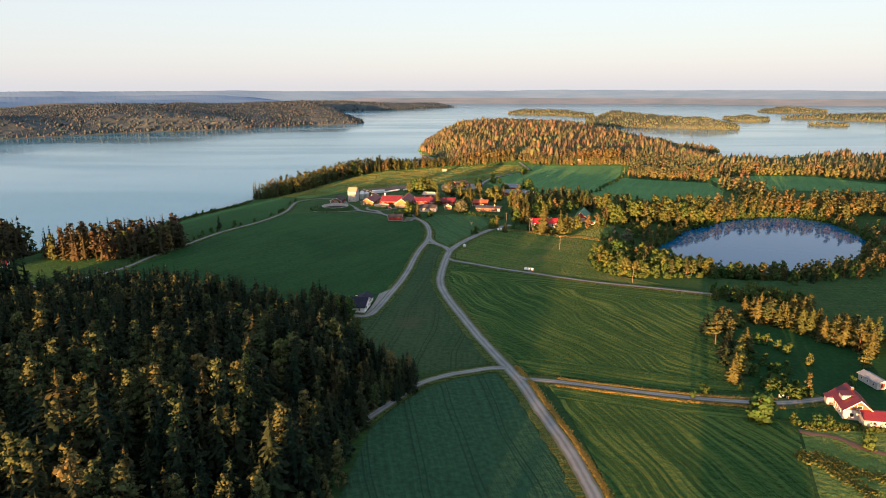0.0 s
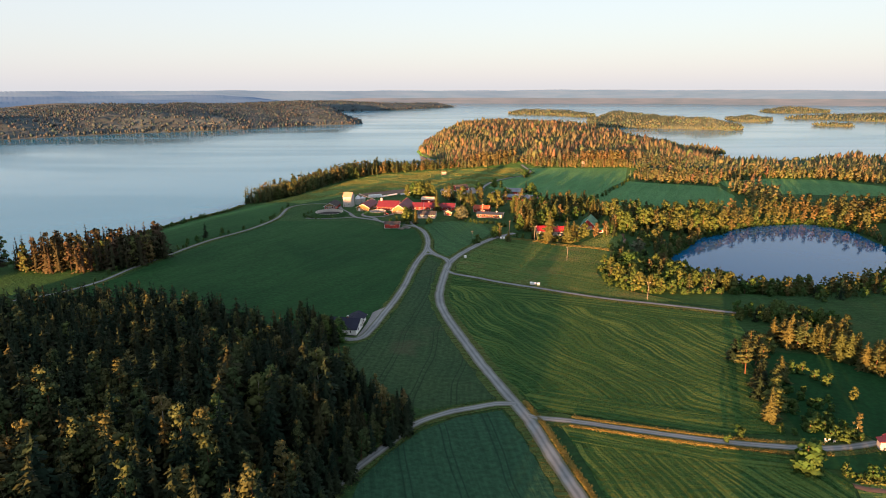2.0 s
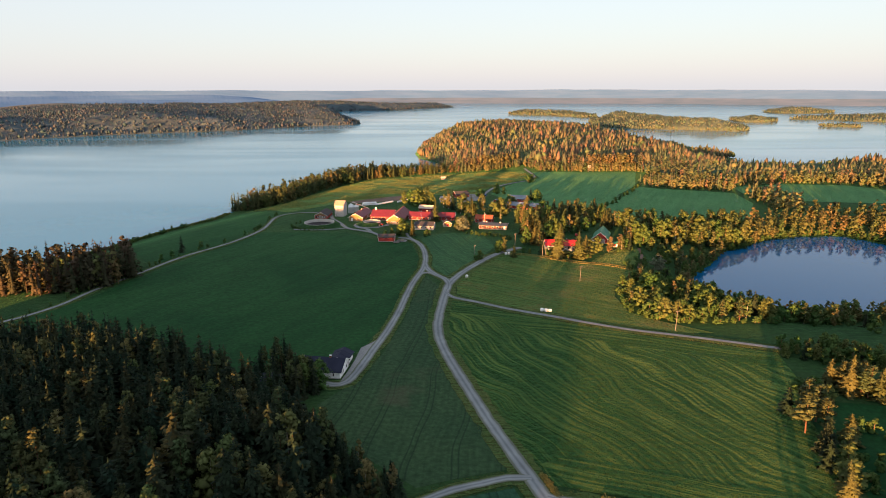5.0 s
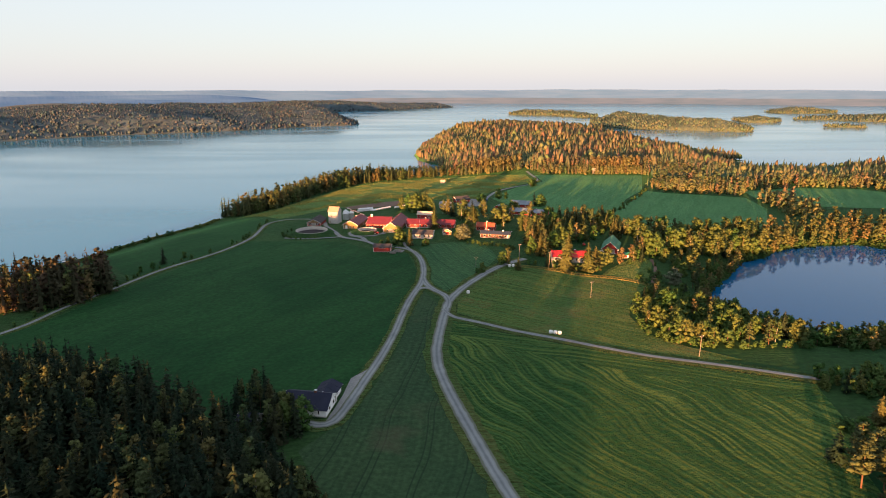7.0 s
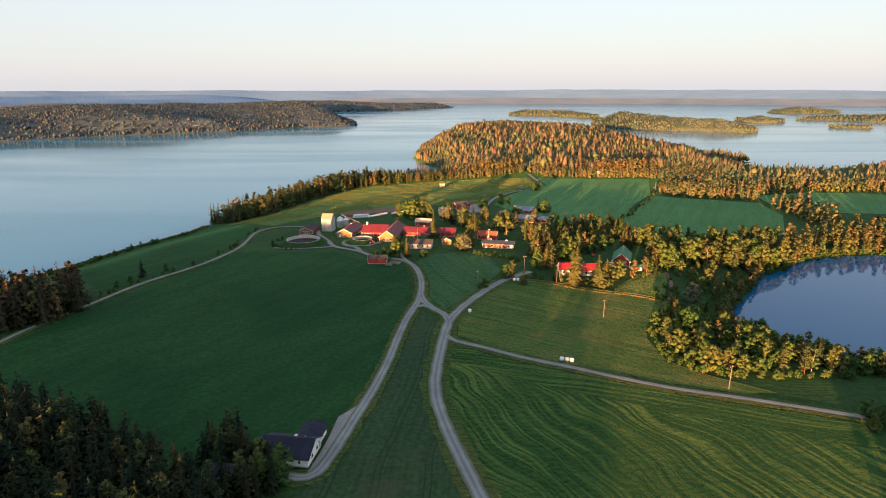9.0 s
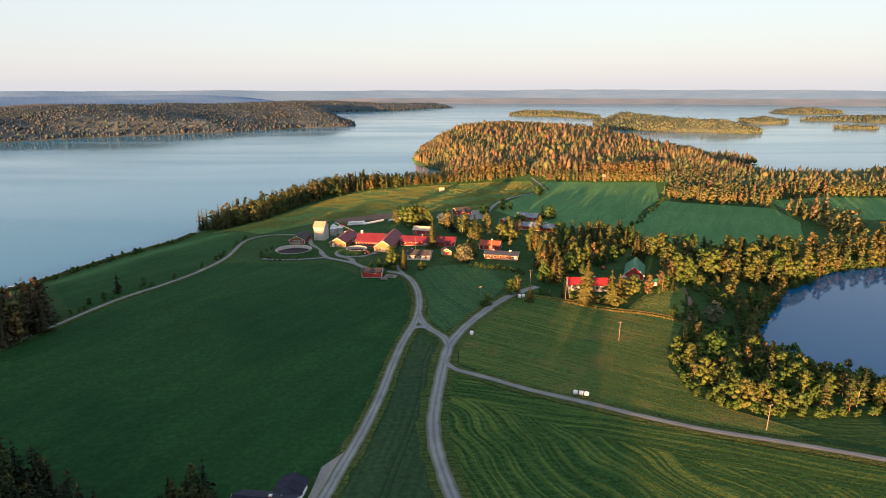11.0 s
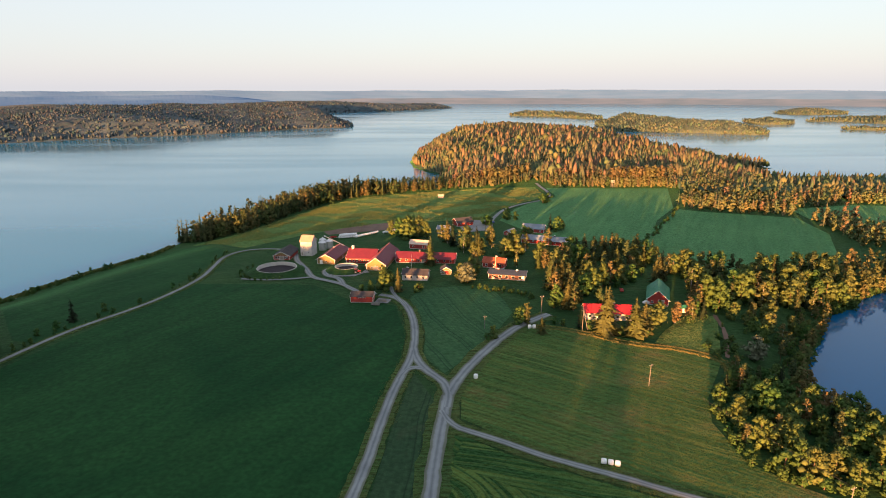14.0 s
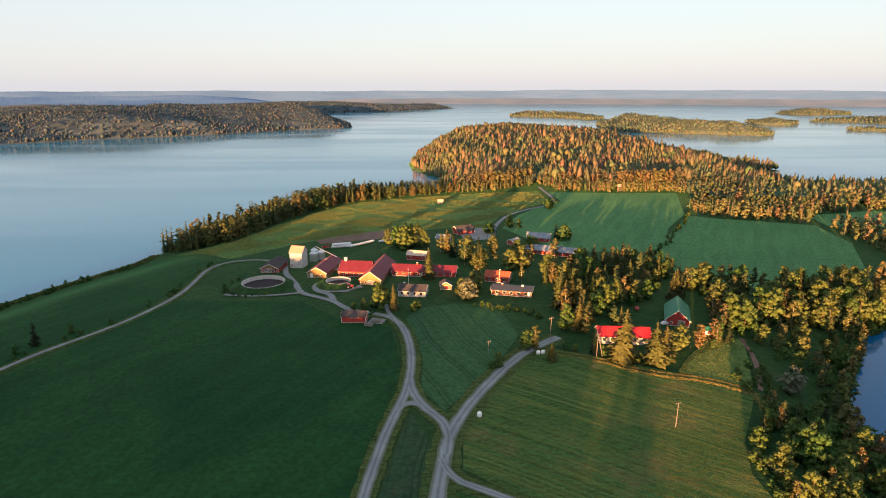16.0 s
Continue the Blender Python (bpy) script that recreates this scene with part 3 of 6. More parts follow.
def leaf_tufts(rng, centres, radii, count, size, flat=1.0):
    """Loose leaf sprays over clump centres, open enough for gaps."""
    c = rng.integers(0, len(centres), count)
    d = rng.normal(size=(count, 3))
    d /= np.linalg.norm(d, axis=1)[:, None]
    d[:, 2] = np.where(d[:, 2] < -0.4, -d[:, 2], d[:, 2])
    r = radii[c][:, None] * (0.72 + 0.36 * rng.random((count, 1)))
    p = centres[c] + d * r * np.array([1, 1, flat])
    nrm = d + 0.7 * rng.normal(size=(count, 3))
    nrm /= np.linalg.norm(nrm, axis=1)[:, None]
    u = np.cross(nrm, rng.normal(size=(count, 3)))
    u /= np.linalg.norm(u, axis=1)[:, None]
    w = np.cross(nrm, u)
    s = size * (0.6 + 0.8 * rng.random((count, 1)))
    v = np.stack([p - u * s - 0.3 * w * s, p + 0.3 * u * s - w * s, p + u * s + 0.4 * w * s + 0.25 * nrm * s, p - 0.2 * u * s + w * s], 1).reshape(-1, 3)
    i = np.arange(count)[:, None] * 4
    mid = centres.mean(0)
    out = unit((p - mid) * np.array([1.0, 1.0, 0.6]) + np.array([0, 0, 0.15]))
    soft = unit(0.4 * d + 0.8 * out + 0.25 * rng.normal(size=(count, 3)))
    return v, np.concatenate([i + [0, 1, 2], i + [0, 2, 3]]), np.repeat(soft, 4, axis=0)


def core(rng, c, r):
    """The dense heart of a leaf clump, uneven and faceted."""
    v = np.array([(1, 0, 0), (-1, 0, 0), (0, 1, 0), (0, -1, 0), (0, 0, 1), (0, 0, -1)], float) * r * (0.7 + 0.5 * rng.random((6, 1)))
    a = 6.283 * rng.random()
    v = np.stack([v[:, 0] * math.cos(a) - v[:, 1] * math.sin(a), v[:, 0] * math.sin(a) + v[:, 1] * math.cos(a), v[:, 2] * 0.85], 1) + c
    return v, np.array([(0, 2, 4), (2, 1, 4), (1, 3, 4), (3, 0, 4), (2, 0, 5), (1, 2, 5), (3, 1, 5), (0, 3, 5)]), unit(v - c)


def spruce_shape(rng, levels, per, base=0.1, spread=0.17, h=20.0, pads=3):
    """Drooping whorls of feathery boughs round a straight stem and a dark heart, 20 m tall."""
    trunk = taper([(0, 0, -0.6), (0, 0, h * 0.5), (0, 0, h)], [0.28, 0.17, 0.02])
    v, t, nr = [], [], []
    for k in range(levels):
        u = (k + 0.6 * rng.random()) / levels
        z = h * (base + (0.985 - base) * u)
        r0 = spread * h * (1 - u) ** 0.65 + 0.2
        for j in range(max(4, int(per * (0.5 + 0.6 * (1 - u))))):
            a, r = rng.random() * 2 * math.pi, r0 * (0.6 + 0.55 * rng.random() ** 1.5)
            ca, sa = math.cos(a), math.sin(a)
            droop = 0.24 + 0.16 * rng.random()
            for q in range(pads):
                c = r * (0.92 - 0.62 * q / max(1, pads - 1) if pads > 1 else 0.62)
                ln, w = r * (0.75 / (pads + 0.6)) + 0.18, (0.17 + 0.05 * q) * r / (0.6 + 0.25 * pads) + 0.12
                b = a + 0.22 * rng.normal()
                cb, sb, roll = math.cos(b), math.sin(b), 0.55 * rng.normal()
                x0, y0, z0 = c * ca, c * sa, z - droop * c + 0.12 * rng.normal()
                soft = (ca + 0.35 * rng.normal(), sa + 0.35 * rng.normal(), 0.35 + 0.3 * rng.normal())
                n = len(v)
                v += [(x0 - cb * ln, y0 - sb * ln, z0 + droop * ln), (x0 - sb * w, y0 + cb * w, z0 + roll * w - 0.1 * w),
                      (x0 + cb * ln, y0 + sb * ln, z0 - droop * ln * 1.2), (x0 + sb * w, y0 - cb * w, z0 - roll * w - 0.1 * w)]
                nr += [soft, (soft[0] - 0.4 * sa, soft[1] + 0.4 * ca, soft[2]), soft, (soft[0] + 0.4 * sa, soft[1] - 0.4 * ca, soft[2])]
                t += [(n, n + 2, n + 1), (n, n + 3, n + 2)]
    n = len(v)
    v += [(0.3, 0, h - 1.3), (-0.2, 0.25, h - 1.3), (-0.2, -0.25, h - 1.3), (0, 0, h + 0.3)]
    nr += [(1, 0, 0.3), (-0.6, 0.7, 0.3), (-0.6, -0.7, 0.3), (0, 0, 1)]
    t += [(n, n + 1, n + 3), (n + 1, n + 2, n + 3), (n + 2, n, n + 3)]
    heart = cone_shape(rng, h * 0.9, spread * 0.42, 4, 6)
    return trunk, merge([(np.array(v), np.array(t), unit(nr)), heart])


def broad_shape(rng, clumps, count, size, h=16.0, width=0.25, low=0.3, limbs=5):
    """A birch or alder: stem, limbs, and leaf sprays in uneven clumps."""
    cs, rs = [], []
    for k in range(clumps):
        u = (k + rng.random()) / clumps
        z = h * (low + (0.94 - low) * u)
        rad = h * width * math.sin(math.pi * (0.18 + 0.78 * u)) ** 0.7
        a, q = rng.random() * 6.28, rad * math.sqrt(rng.random()) * 0.85
        cs.append((q * math.cos(a), q * math.sin(a), z))
        rs.append(h * width * (0.26 + 0.24 * rng.random()) * (1.15 - 0.5 * u) * (1.3 if clumps < 16 else 1.0))
    cs, rs = np.array(cs), np.array(rs)
    stems = [taper([(0, 0, -0.6), (0.1, 0.05, h * 0.45), (0, 0.1, h * 0.9)], [0.22, 0.14, 0.03])]
    for k in range(min(limbs, clumps)):
        c = cs[k]
        stems.append(taper([(0, 0, max(0.2 * h, c[2] - 0.2 * h)), tuple(c * 0.6 + np.array([0, 0, 0.35 * c[2]])), tuple(c)], [0.11, 0.07, 0.02], 4))
    return merge(stems), merge([leaf_tufts(rng, cs, rs, count, size, 0.85)] + [core(rng, c, r * 0.8) for c, r in zip(cs, rs)])


def pine_shape(rng, clumps, count, size, h=20.0, low=0.5):
    """A tall bare stem with a ragged crown of flat needle clumps."""
    cs, rs = [], []
    for k in range(clumps):
        u = (k + rng.random()) / clumps
        z = h * (low + (0.97 - low) * u)
        a, q = rng.random() * 6.28, h * 0.15 * (1.05 - 0.8 * u) * (0.4 + 0.6 * rng.random())
        cs.append((q * math.cos(a), q * math.sin(a), z))
        rs.append(h * 0.085 * (1.2 - 0.5 * u))
    cs, rs = np.array(cs), np.array(rs)
    stems = [taper([(0, 0, -0.6), (0.05, 0, h * 0.5), (0, 0.1, h * 0.96)], [0.26, 0.18, 0.03])]
    for c in cs[:6]:
        stems.append(taper([(0, 0, c[2] - 1.0), tuple(c)], [0.08, 0.02], 3))
    return merge(stems), merge([leaf_tufts(rng, cs, rs, count, size, 0.6)] + [core(rng, c, r * 0.72) for c, r in zip(cs, rs)])


def blob_shape(rng, h, width, rings, sides, low):
    """A far crown: an uneven faceted dome."""
    v = [(0, 0, h * low)]
    for i in range(rings):
        u = (i + 0.6) / (rings + 0.2)
        for k in range(sides):
            a = 6.283 * (k + 0.5 * (i % 2)) / sides
            r = h * width * math.sin(math.pi * min(0.96, 0.2 + 0.75 * u)) * (0.75 + 0.5 * rng.random())
            v.append((r * math.cos(a), r * math.sin(a), h * (low + (1 - low) * u) + 0.05 * h * rng.normal()))
    v.append((0, 0, h))
    t = [(0, 1 + (k + 1) % sides, 1 + k) for k in range(sides)]
    for i in range(rings - 1):
        for k in range(sides):
            a, b = 1 + i * sides + k, 1 + i * sides + (k + 1) % sides
            t += [(a, b, b + sides), (a, b + sides, a + sides)]
    o = 1 + (rings - 1) * sides
    t += [(o + k, o + (k + 1) % sides, len(v) - 1) for k in range(sides)]
    v = np.array(v)
    soft = unit((v - np.array([0, 0, h * (0.5 * low + 0.45)])) * np.array([1, 1, 0.45]))
    return v, np.array(t), soft


def cone_shape(rng, h, spread, tiers, sides):
    """A far spruce: stacked ragged skirts."""
    v, t = [], []
    for i in range(tiers):
        z0, z1 = h * (0.1 + 0.8 * i / tiers), h * (0.1 + 0.9 * min(1.0, (i + 1.7) / tiers))
        r, n = spread * h * (1 - 0.8 * i / tiers), len(v)
        for k in range(sides):
            a, q = 6.283 * (k + 0.5 * (i % 2)) / sides, r * (0.6 + 0.7 * rng.random())
            v.append((q * math.cos(a), q * math.sin(a), z0 - 0.03 * h * rng.random()))
        v.append((0, 0, z1))
        t += [(n + k, n + (k + 1) % sides, n + sides) for k in range(sides)]
    v = np.array(v)
    r = np.hypot(v[:, 0], v[:, 1])
    return v, np.array(t), unit(np.stack([v[:, 0], v[:, 1], 0.3 * r + 0.05], 1))


rng = np.random.default_rng(7)
HERO = {"spruce": [spruce_shape(rng, 21, 11, 0.05, 0.17 + 0.02 * k) for k in range(5)],
        "pine": [pine_shape(rng, 28, 460, 0.3, low=0.12 + 0.07 * k) for k in range(4)],
        "birch": [broad_shape(rng, 30, 480, 0.33, width=0.19 + 0.025 * k, low=0.1) for k in range(5)],
        "alder": [broad_shape(rng, 34, 500, 0.33, h=12.0, width=0.33 + 0.035 * k, low=0.06) for k in range(4)],
        "bush": [broad_shape(rng, 12, 170, 0.4, h=6.0, width=0.45, low=0.06, limbs=3) for k in range(3)],
        "lit_conifer": [spruce_shape(rng, 22, 12, 0.03, 0.2 + 0.02 * k) for k in range(2)],
        "willow": [broad_shape(rng, 36, 560, 0.4, h=12.0, width=0.45, low=0.1) for k in range(2)]}
TRUNK = {"spruce": M_BARK, "pine": M_PINEBARK, "birch": M_BIRCHBARK, "alder": M_BARK, "lit_conifer": M_BARK, "bush": M_BARK, "willow": M_BARK}
CROWN = {"spruce": M_SPRUCE, "pine": M_PINE, "birch": M_LEAF, "alder": M_ALDER, "lit_conifer": M_LIT_CONIFER, "bush": M_BUSH, "willow": M_WILLOW}
BASE_H = {"spruce": 20.0, "pine": 20.0, "birch": 16.0, "alder": 12.0, "lit_conifer": 20.0, "bush": 6.0, "willow": 12.0}
NAMES = {"spruce": ("spruce_tree", "tall dark green spruce with drooping boughs", "tree"), "pine": ("pine_tree", "tall pine with bare reddish trunk and ragged crown", "tree"),
         "birch": ("birch_tree", "slender leafy birch tree with pale trunk", "tree"), "alder": ("alder_tree", "rounded full-leaved alder growing low and dense", "tree"),
         "bush": ("bush", "low rounded leafy green bush on grass", "bush"), "lit_conifer": ("lit_conifer_tree", "dense conifer with low sun put into its needle colour", "tree"), "willow": ("willow_tree", "broad pale grey-green willow by the pond", "tree")}
HERO_MESH = {k: [(tri_mesh(k + " trunk", a[0], a[1], [TRUNK[k]], normals=a[2]), tri_mesh(k + " crown", b[0], b[1], [CROWN[k]], tint=np.zeros(len(b[0])), normals=b[2])) for a, b in v] for k, v in HERO.items()}


def tree(kind, x, y, h, rng, group="", wide=1.0):
    a, b = HERO_MESH[kind][rng.integers(len(HERO_MESH[kind]))]
    nm, lab, cat = NAMES[kind]
    top = tagged(new(nm), lab, cat, group)
    s = h / BASE_H[kind]
    top.matrix_world = Matrix.LocRotScale((x, y, ground_z(x, y)), Euler((0.03 * rng.normal(), 0.03 * rng.normal(), 6.283 * rng.random())),
                                          (wide * s * (0.9 + 0.25 * rng.random()), wide * s * (0.9 + 0.25 * rng.random()), s))
    new("trunk", a).parent = top
    new("crown", b).parent = top
    return top


MID = {"spruce": [merge(spruce_shape(rng, 11, 8, 0.06, 0.21, pads=2)) for k in range(6)], "pine": [merge(pine_shape(rng, 12, 80, 0.85, low=0.3)) for k in range(6)],
       "birch": [merge(broad_shape(rng, 18, 90, 0.75, width=0.25, low=0.08, limbs=0)) for k in range(6)],
       "bush": [broad_shape(rng, 7, 50, 0.7, h=6.0, width=0.42, low=0.08)[1] for k in range(3)]}
CLOSE = {"spruce": [merge(spruce_shape(rng, 17, 9, 0.05, 0.17 + 0.012 * k, pads=2)) for k in range(6)], "pine": [merge(pine_shape(rng, 20, 330, 0.33, low=0.25)) for k in range(4)],
         "birch": [merge(broad_shape(rng, 26, 380, 0.34, width=0.22, low=0.1)) for k in range(4)], "bush": MID["bush"]}
LIGHT = {"spruce": [merge(spruce_shape(rng, 9, 6, 0.06, 0.18, pads=1)) for k in range(6)], "pine": [merge(pine_shape(rng, 9, 44, 1.1, low=0.25)) for k in range(6)],
         "birch": [merge(broad_shape(rng, 11, 46, 1.1, width=0.27, low=0.06, limbs=0)) for k in range(6)], "bush": MID["bush"]}
FARK = {"spruce": [cone_shape(rng, 20.0, 0.15 + 0.012 * k, 3, 6) for k in range(6)], "pine": [blob_shape(rng, 20.0, 0.15, 2, 6, 0.06) for k in range(6)],
        "birch": [blob_shape(rng, 16.0, 0.3, 2, 6, 0.06) for k in range(6)], "bush": [blob_shape(rng, 6.0, 0.4, 3, 6, 0.05)]}

TINY = {"spruce": [cone_shape(rng, 20.0, 0.2, 1, 6) for k in range(5)], "pine": [blob_shape(rng, 20.0, 0.24, 1, 6, 0.05) for k in range(5)],
        "birch": [blob_shape(rng, 16.0, 0.36, 1, 6, 0.02) for k in range(5)]}


def woods(name, trees, shapes, label, rng, category="woods", mats=None):
    """Many trees joined; trees: rows of kind, x, y, z, height."""
    vs, ts, ns, sl, ti, o = [], [], [], [], [], 0
    kinds = ["spruce", "pine", "birch", "bush"]
    for kind, x, y, z, h in trees:
        pool = shapes[kind]
        v, t, nv = pool[rng.integers(len(pool))]
        s, a = h / BASE_H[kind], 6.283 * rng.random()
        sx = s * (0.85 + 0.4 * rng.random())
        c, d = math.cos(a) * sx, math.sin(a) * sx
        vs.append(np.stack([x + c * v[:, 0] - d * v[:, 1], y + d * v[:, 0] + c * v[:, 1], z + s * v[:, 2]], 1))
        ca, sa = math.cos(a), math.sin(a)
        ns.append(np.stack([ca * nv[:, 0] - sa * nv[:, 1], sa * nv[:, 0] + ca * nv[:, 1], nv[:, 2]], 1))
        ts.append(t + o)
        sl.append(np.full(len(t), kinds.index(kind)))
        ti.append(np.full(len(v), rng.random()))
        o += len(v)
    if not vs:
        return
    me = tri_mesh(name, np.concatenate(vs), np.concatenate(ts), mats or [M_SPRUCE, M_PINE, M_LEAF, M_BUSH], np.concatenate(sl), np.concatenate(ti), np.concatenate(ns))
    return tagged(new(name, me), label, category, kind="stuff")


def scatter(poly, gap, rng, jitter=0.42):
    """Points in a polygon on a shaken grid."""
    p = np.array(poly, float)
    lo, hi = p.min(0), p.max(0)
    x, y = np.meshgrid(np.arange(lo[0], hi[0], gap), np.arange(lo[1], hi[1], gap))
    x = x + gap * (0.5 * (np.arange(x.shape[0]) % 2))[:, None]
    x, y = (q.ravel() + jitter * gap * (2 * rng.random(q.size) - 1) for q in (x, y))
    keep = signed(poly, x, y) > 0
    return x[keep], y[keep]


def stand(poly, gap, mix, hlo, hhi, rng, thin=0.0):
    x, y = scatter(poly, gap, rng)
    z = height(x, y)
    kinds = rng.choice(["spruce", "pine", "birch", "bush"], len(x), p=np.array(mix) / sum(mix))
    hs = hlo + (hhi - hlo) * rng.random(len(x)) ** 0.8
    hs = np.where(kinds == "bush", 3 + 4 * rng.random(len(x)), np.where(kinds == "birch", 0.85 * hs, hs))
    keep = rng.random(len(x)) >= thin
    return [r for r, k in zip(zip(kinds, x, y, z, hs), keep) if k]


def patchiness(x, y, size):
    """Slow uneven drift from 0 to 1 over the woods."""
    p, q = x / size, y / size
    return 0.5 + 0.25 * (np.sin(p * 1.7 + 1.9 * np.sin(q * 0.9)) * np.cos(q * 1.3 - 0.7 * p) + np.sin(p * 3.9 - q * 2.3 + np.sin(q * 3.1)))


def varied(rows, rng):
    """Woods in drifts of kind and height, with a clearing and a bay of lower growth."""
    out = []
    for kind, x, y, z, h in rows:
        if ((x - 140) / 42) ** 2 + ((y - 930) / 16) ** 2 < 1 or (y > 1290 and ((x - 20) / 70) ** 2 + ((y - 1345) / 42) ** 2 < 1):
            continue
        a, b = float(patchiness(x, y, 62.0)), float(patchiness(x + 300, y - 90, 27.0))
        if y <= 840 and kind == "pine" and rng.random() < 0.65:
            kind = "birch"
        if y > 840:
            kind = "pine" if a + 0.5 * rng.random() > 0.82 else "birch" if b + 0.5 * rng.random() > 0.95 else "spruce"
        out.append((kind, x, y, z, h * (0.72 + 0.36 * a + 0.3 * b) * (0.8 if kind == "birch" else 1.0)))
    return out


rng = np.random.default_rng(11)
W_NEAR = [(-28, 128), (-29, 155), (-20, 172), (-12, 183), (-10, 190), (-34, 210), (-53, 230), (-60, 246), (-82, 255), (-98, 267), (-118, 279), (-142, 290),
          (-180, 284), (-212, 272), (-238, 268), (-275, 168), (-308, 65), (-380, -90), (-62, -90), (-46, 20), (-30, 85), (-30, 112)]
near = [r for r in stand(W_NEAR, 5.7, (7, 2.0, 0.9, 0.1), 11.5, 24, rng) if r[2] < 205]
near += [r for r in stand(W_NEAR, 4.2, (9, 0.6, 0.5, 0), 17, 20.5, rng) if r[2] >= 205]
near = [(k, x, y, z, h * (0.55 if x > -34 - 0.12 * max(0, 140 - y) else 1.0) * (1.2 if -190 < x < -105 and y > 215 and float(signed(W_NEAR, np.array(x), np.array(y))) > 11 else 1.0) * (1.0 + 0.16 * float(smooth(np.array((190 - y) / 70))) - 0.1 * float(smooth(np.array((y - 190) / 40)))))
        for k, x, y, z, h in near]
# lower growth along the sunny side lets light reach the pasture
near = [(k, x, y, z, min(h, (350 - y) * 0.063) if x > 82 - 0.404 * (375 - y) else min(h, (392 - y) * 0.063) if x > 40 - 0.404 * (375 - y) and rng.random() < 0.8 else h) for k, x, y, z, h in near]
def capped(kind, x, y, z, h):
    """Trees towards the fields stand lower, with two gaps between them."""
    off = 0.9272 * x - 0.3746 * y
    if off < -62 or y > 100:
        return h
    reach = 199 + 6.3 * max(0.0, -44.8 - off)
    return max(3.0, min(h, (reach - y) * 0.0625) * (0.75 if -33.2 < off < -31 or -29.5 < off < -25.5 else 1.0))


near = [(*r[:4], r[4] * (0.93 if r[2] >= 205 else 0.86 if r[2] < 100 and 0.9272 * r[1] - 0.3746 * r[2] < -62 else 1.0)) for r in near]
# unseen west end raised above 25 m, to shade the lake grove
near = [(*r[:4], 25.0 + 3 * rng.random() if r[1] < -200 and r[2] > 200 else capped(*r)) for r in near]
near += stand([(-72, 262), (-58, 240), (-47, 237), (-44.5, 249), (-53, 254), (-57, 266), (-66, 272)], 3.9, (5, 1, 1.3, 0.2), 9, 13, rng)
near = [r for r in near if math.hypot(r[1] + 61, r[2] - 251) > 6.5]
near += stand([(-46, 236), (-34, 217), (-22, 205), (-13, 193), (-12, 184), (-21, 172), (-29, 156), (-29, 128), (-40, 130), (-42, 170), (-44, 205), (-54, 232)], 4.0, (6, 1.5, 1.3, 0.3), 7.5, 10.5, rng)
order = sorted(near, key=lambda r: abs(r[1]) + 0.6 * abs(r[2] - 170))
rest, deep, tally = [], [], {}
for r in order:
    if r[2] < 100 or r[1] < -0.8 * r[2] - 12:
        deep.append(r)
    elif tally.get(r[0], 0) < {"spruce": 170, "pine": 190}.get(r[0], 300):
        tally[r[0]] = tally.get(r[0], 0) + 1
        tree(r[0], r[1], r[2], r[4], rng, "forest edge trees")
    else:
        rest.append(r)
woods("forest", [r for r in rest if r[1] < -130], MID, "dense dark spruce forest farther from the road", rng)
woods("forest", [r for r in rest if r[1] >= -130], CLOSE, "dense dark spruce forest with low sun on the tops", rng)
woods("forest", [r for r in deep if r[1] > -150], LIGHT, "deep conifer forest beside the cereal field", rng)
woods("forest", [r for r in deep if r[1] <= -150], TINY | {"bush": TINY["birch"]}, "deep conifer forest stretching away from the fields", rng)

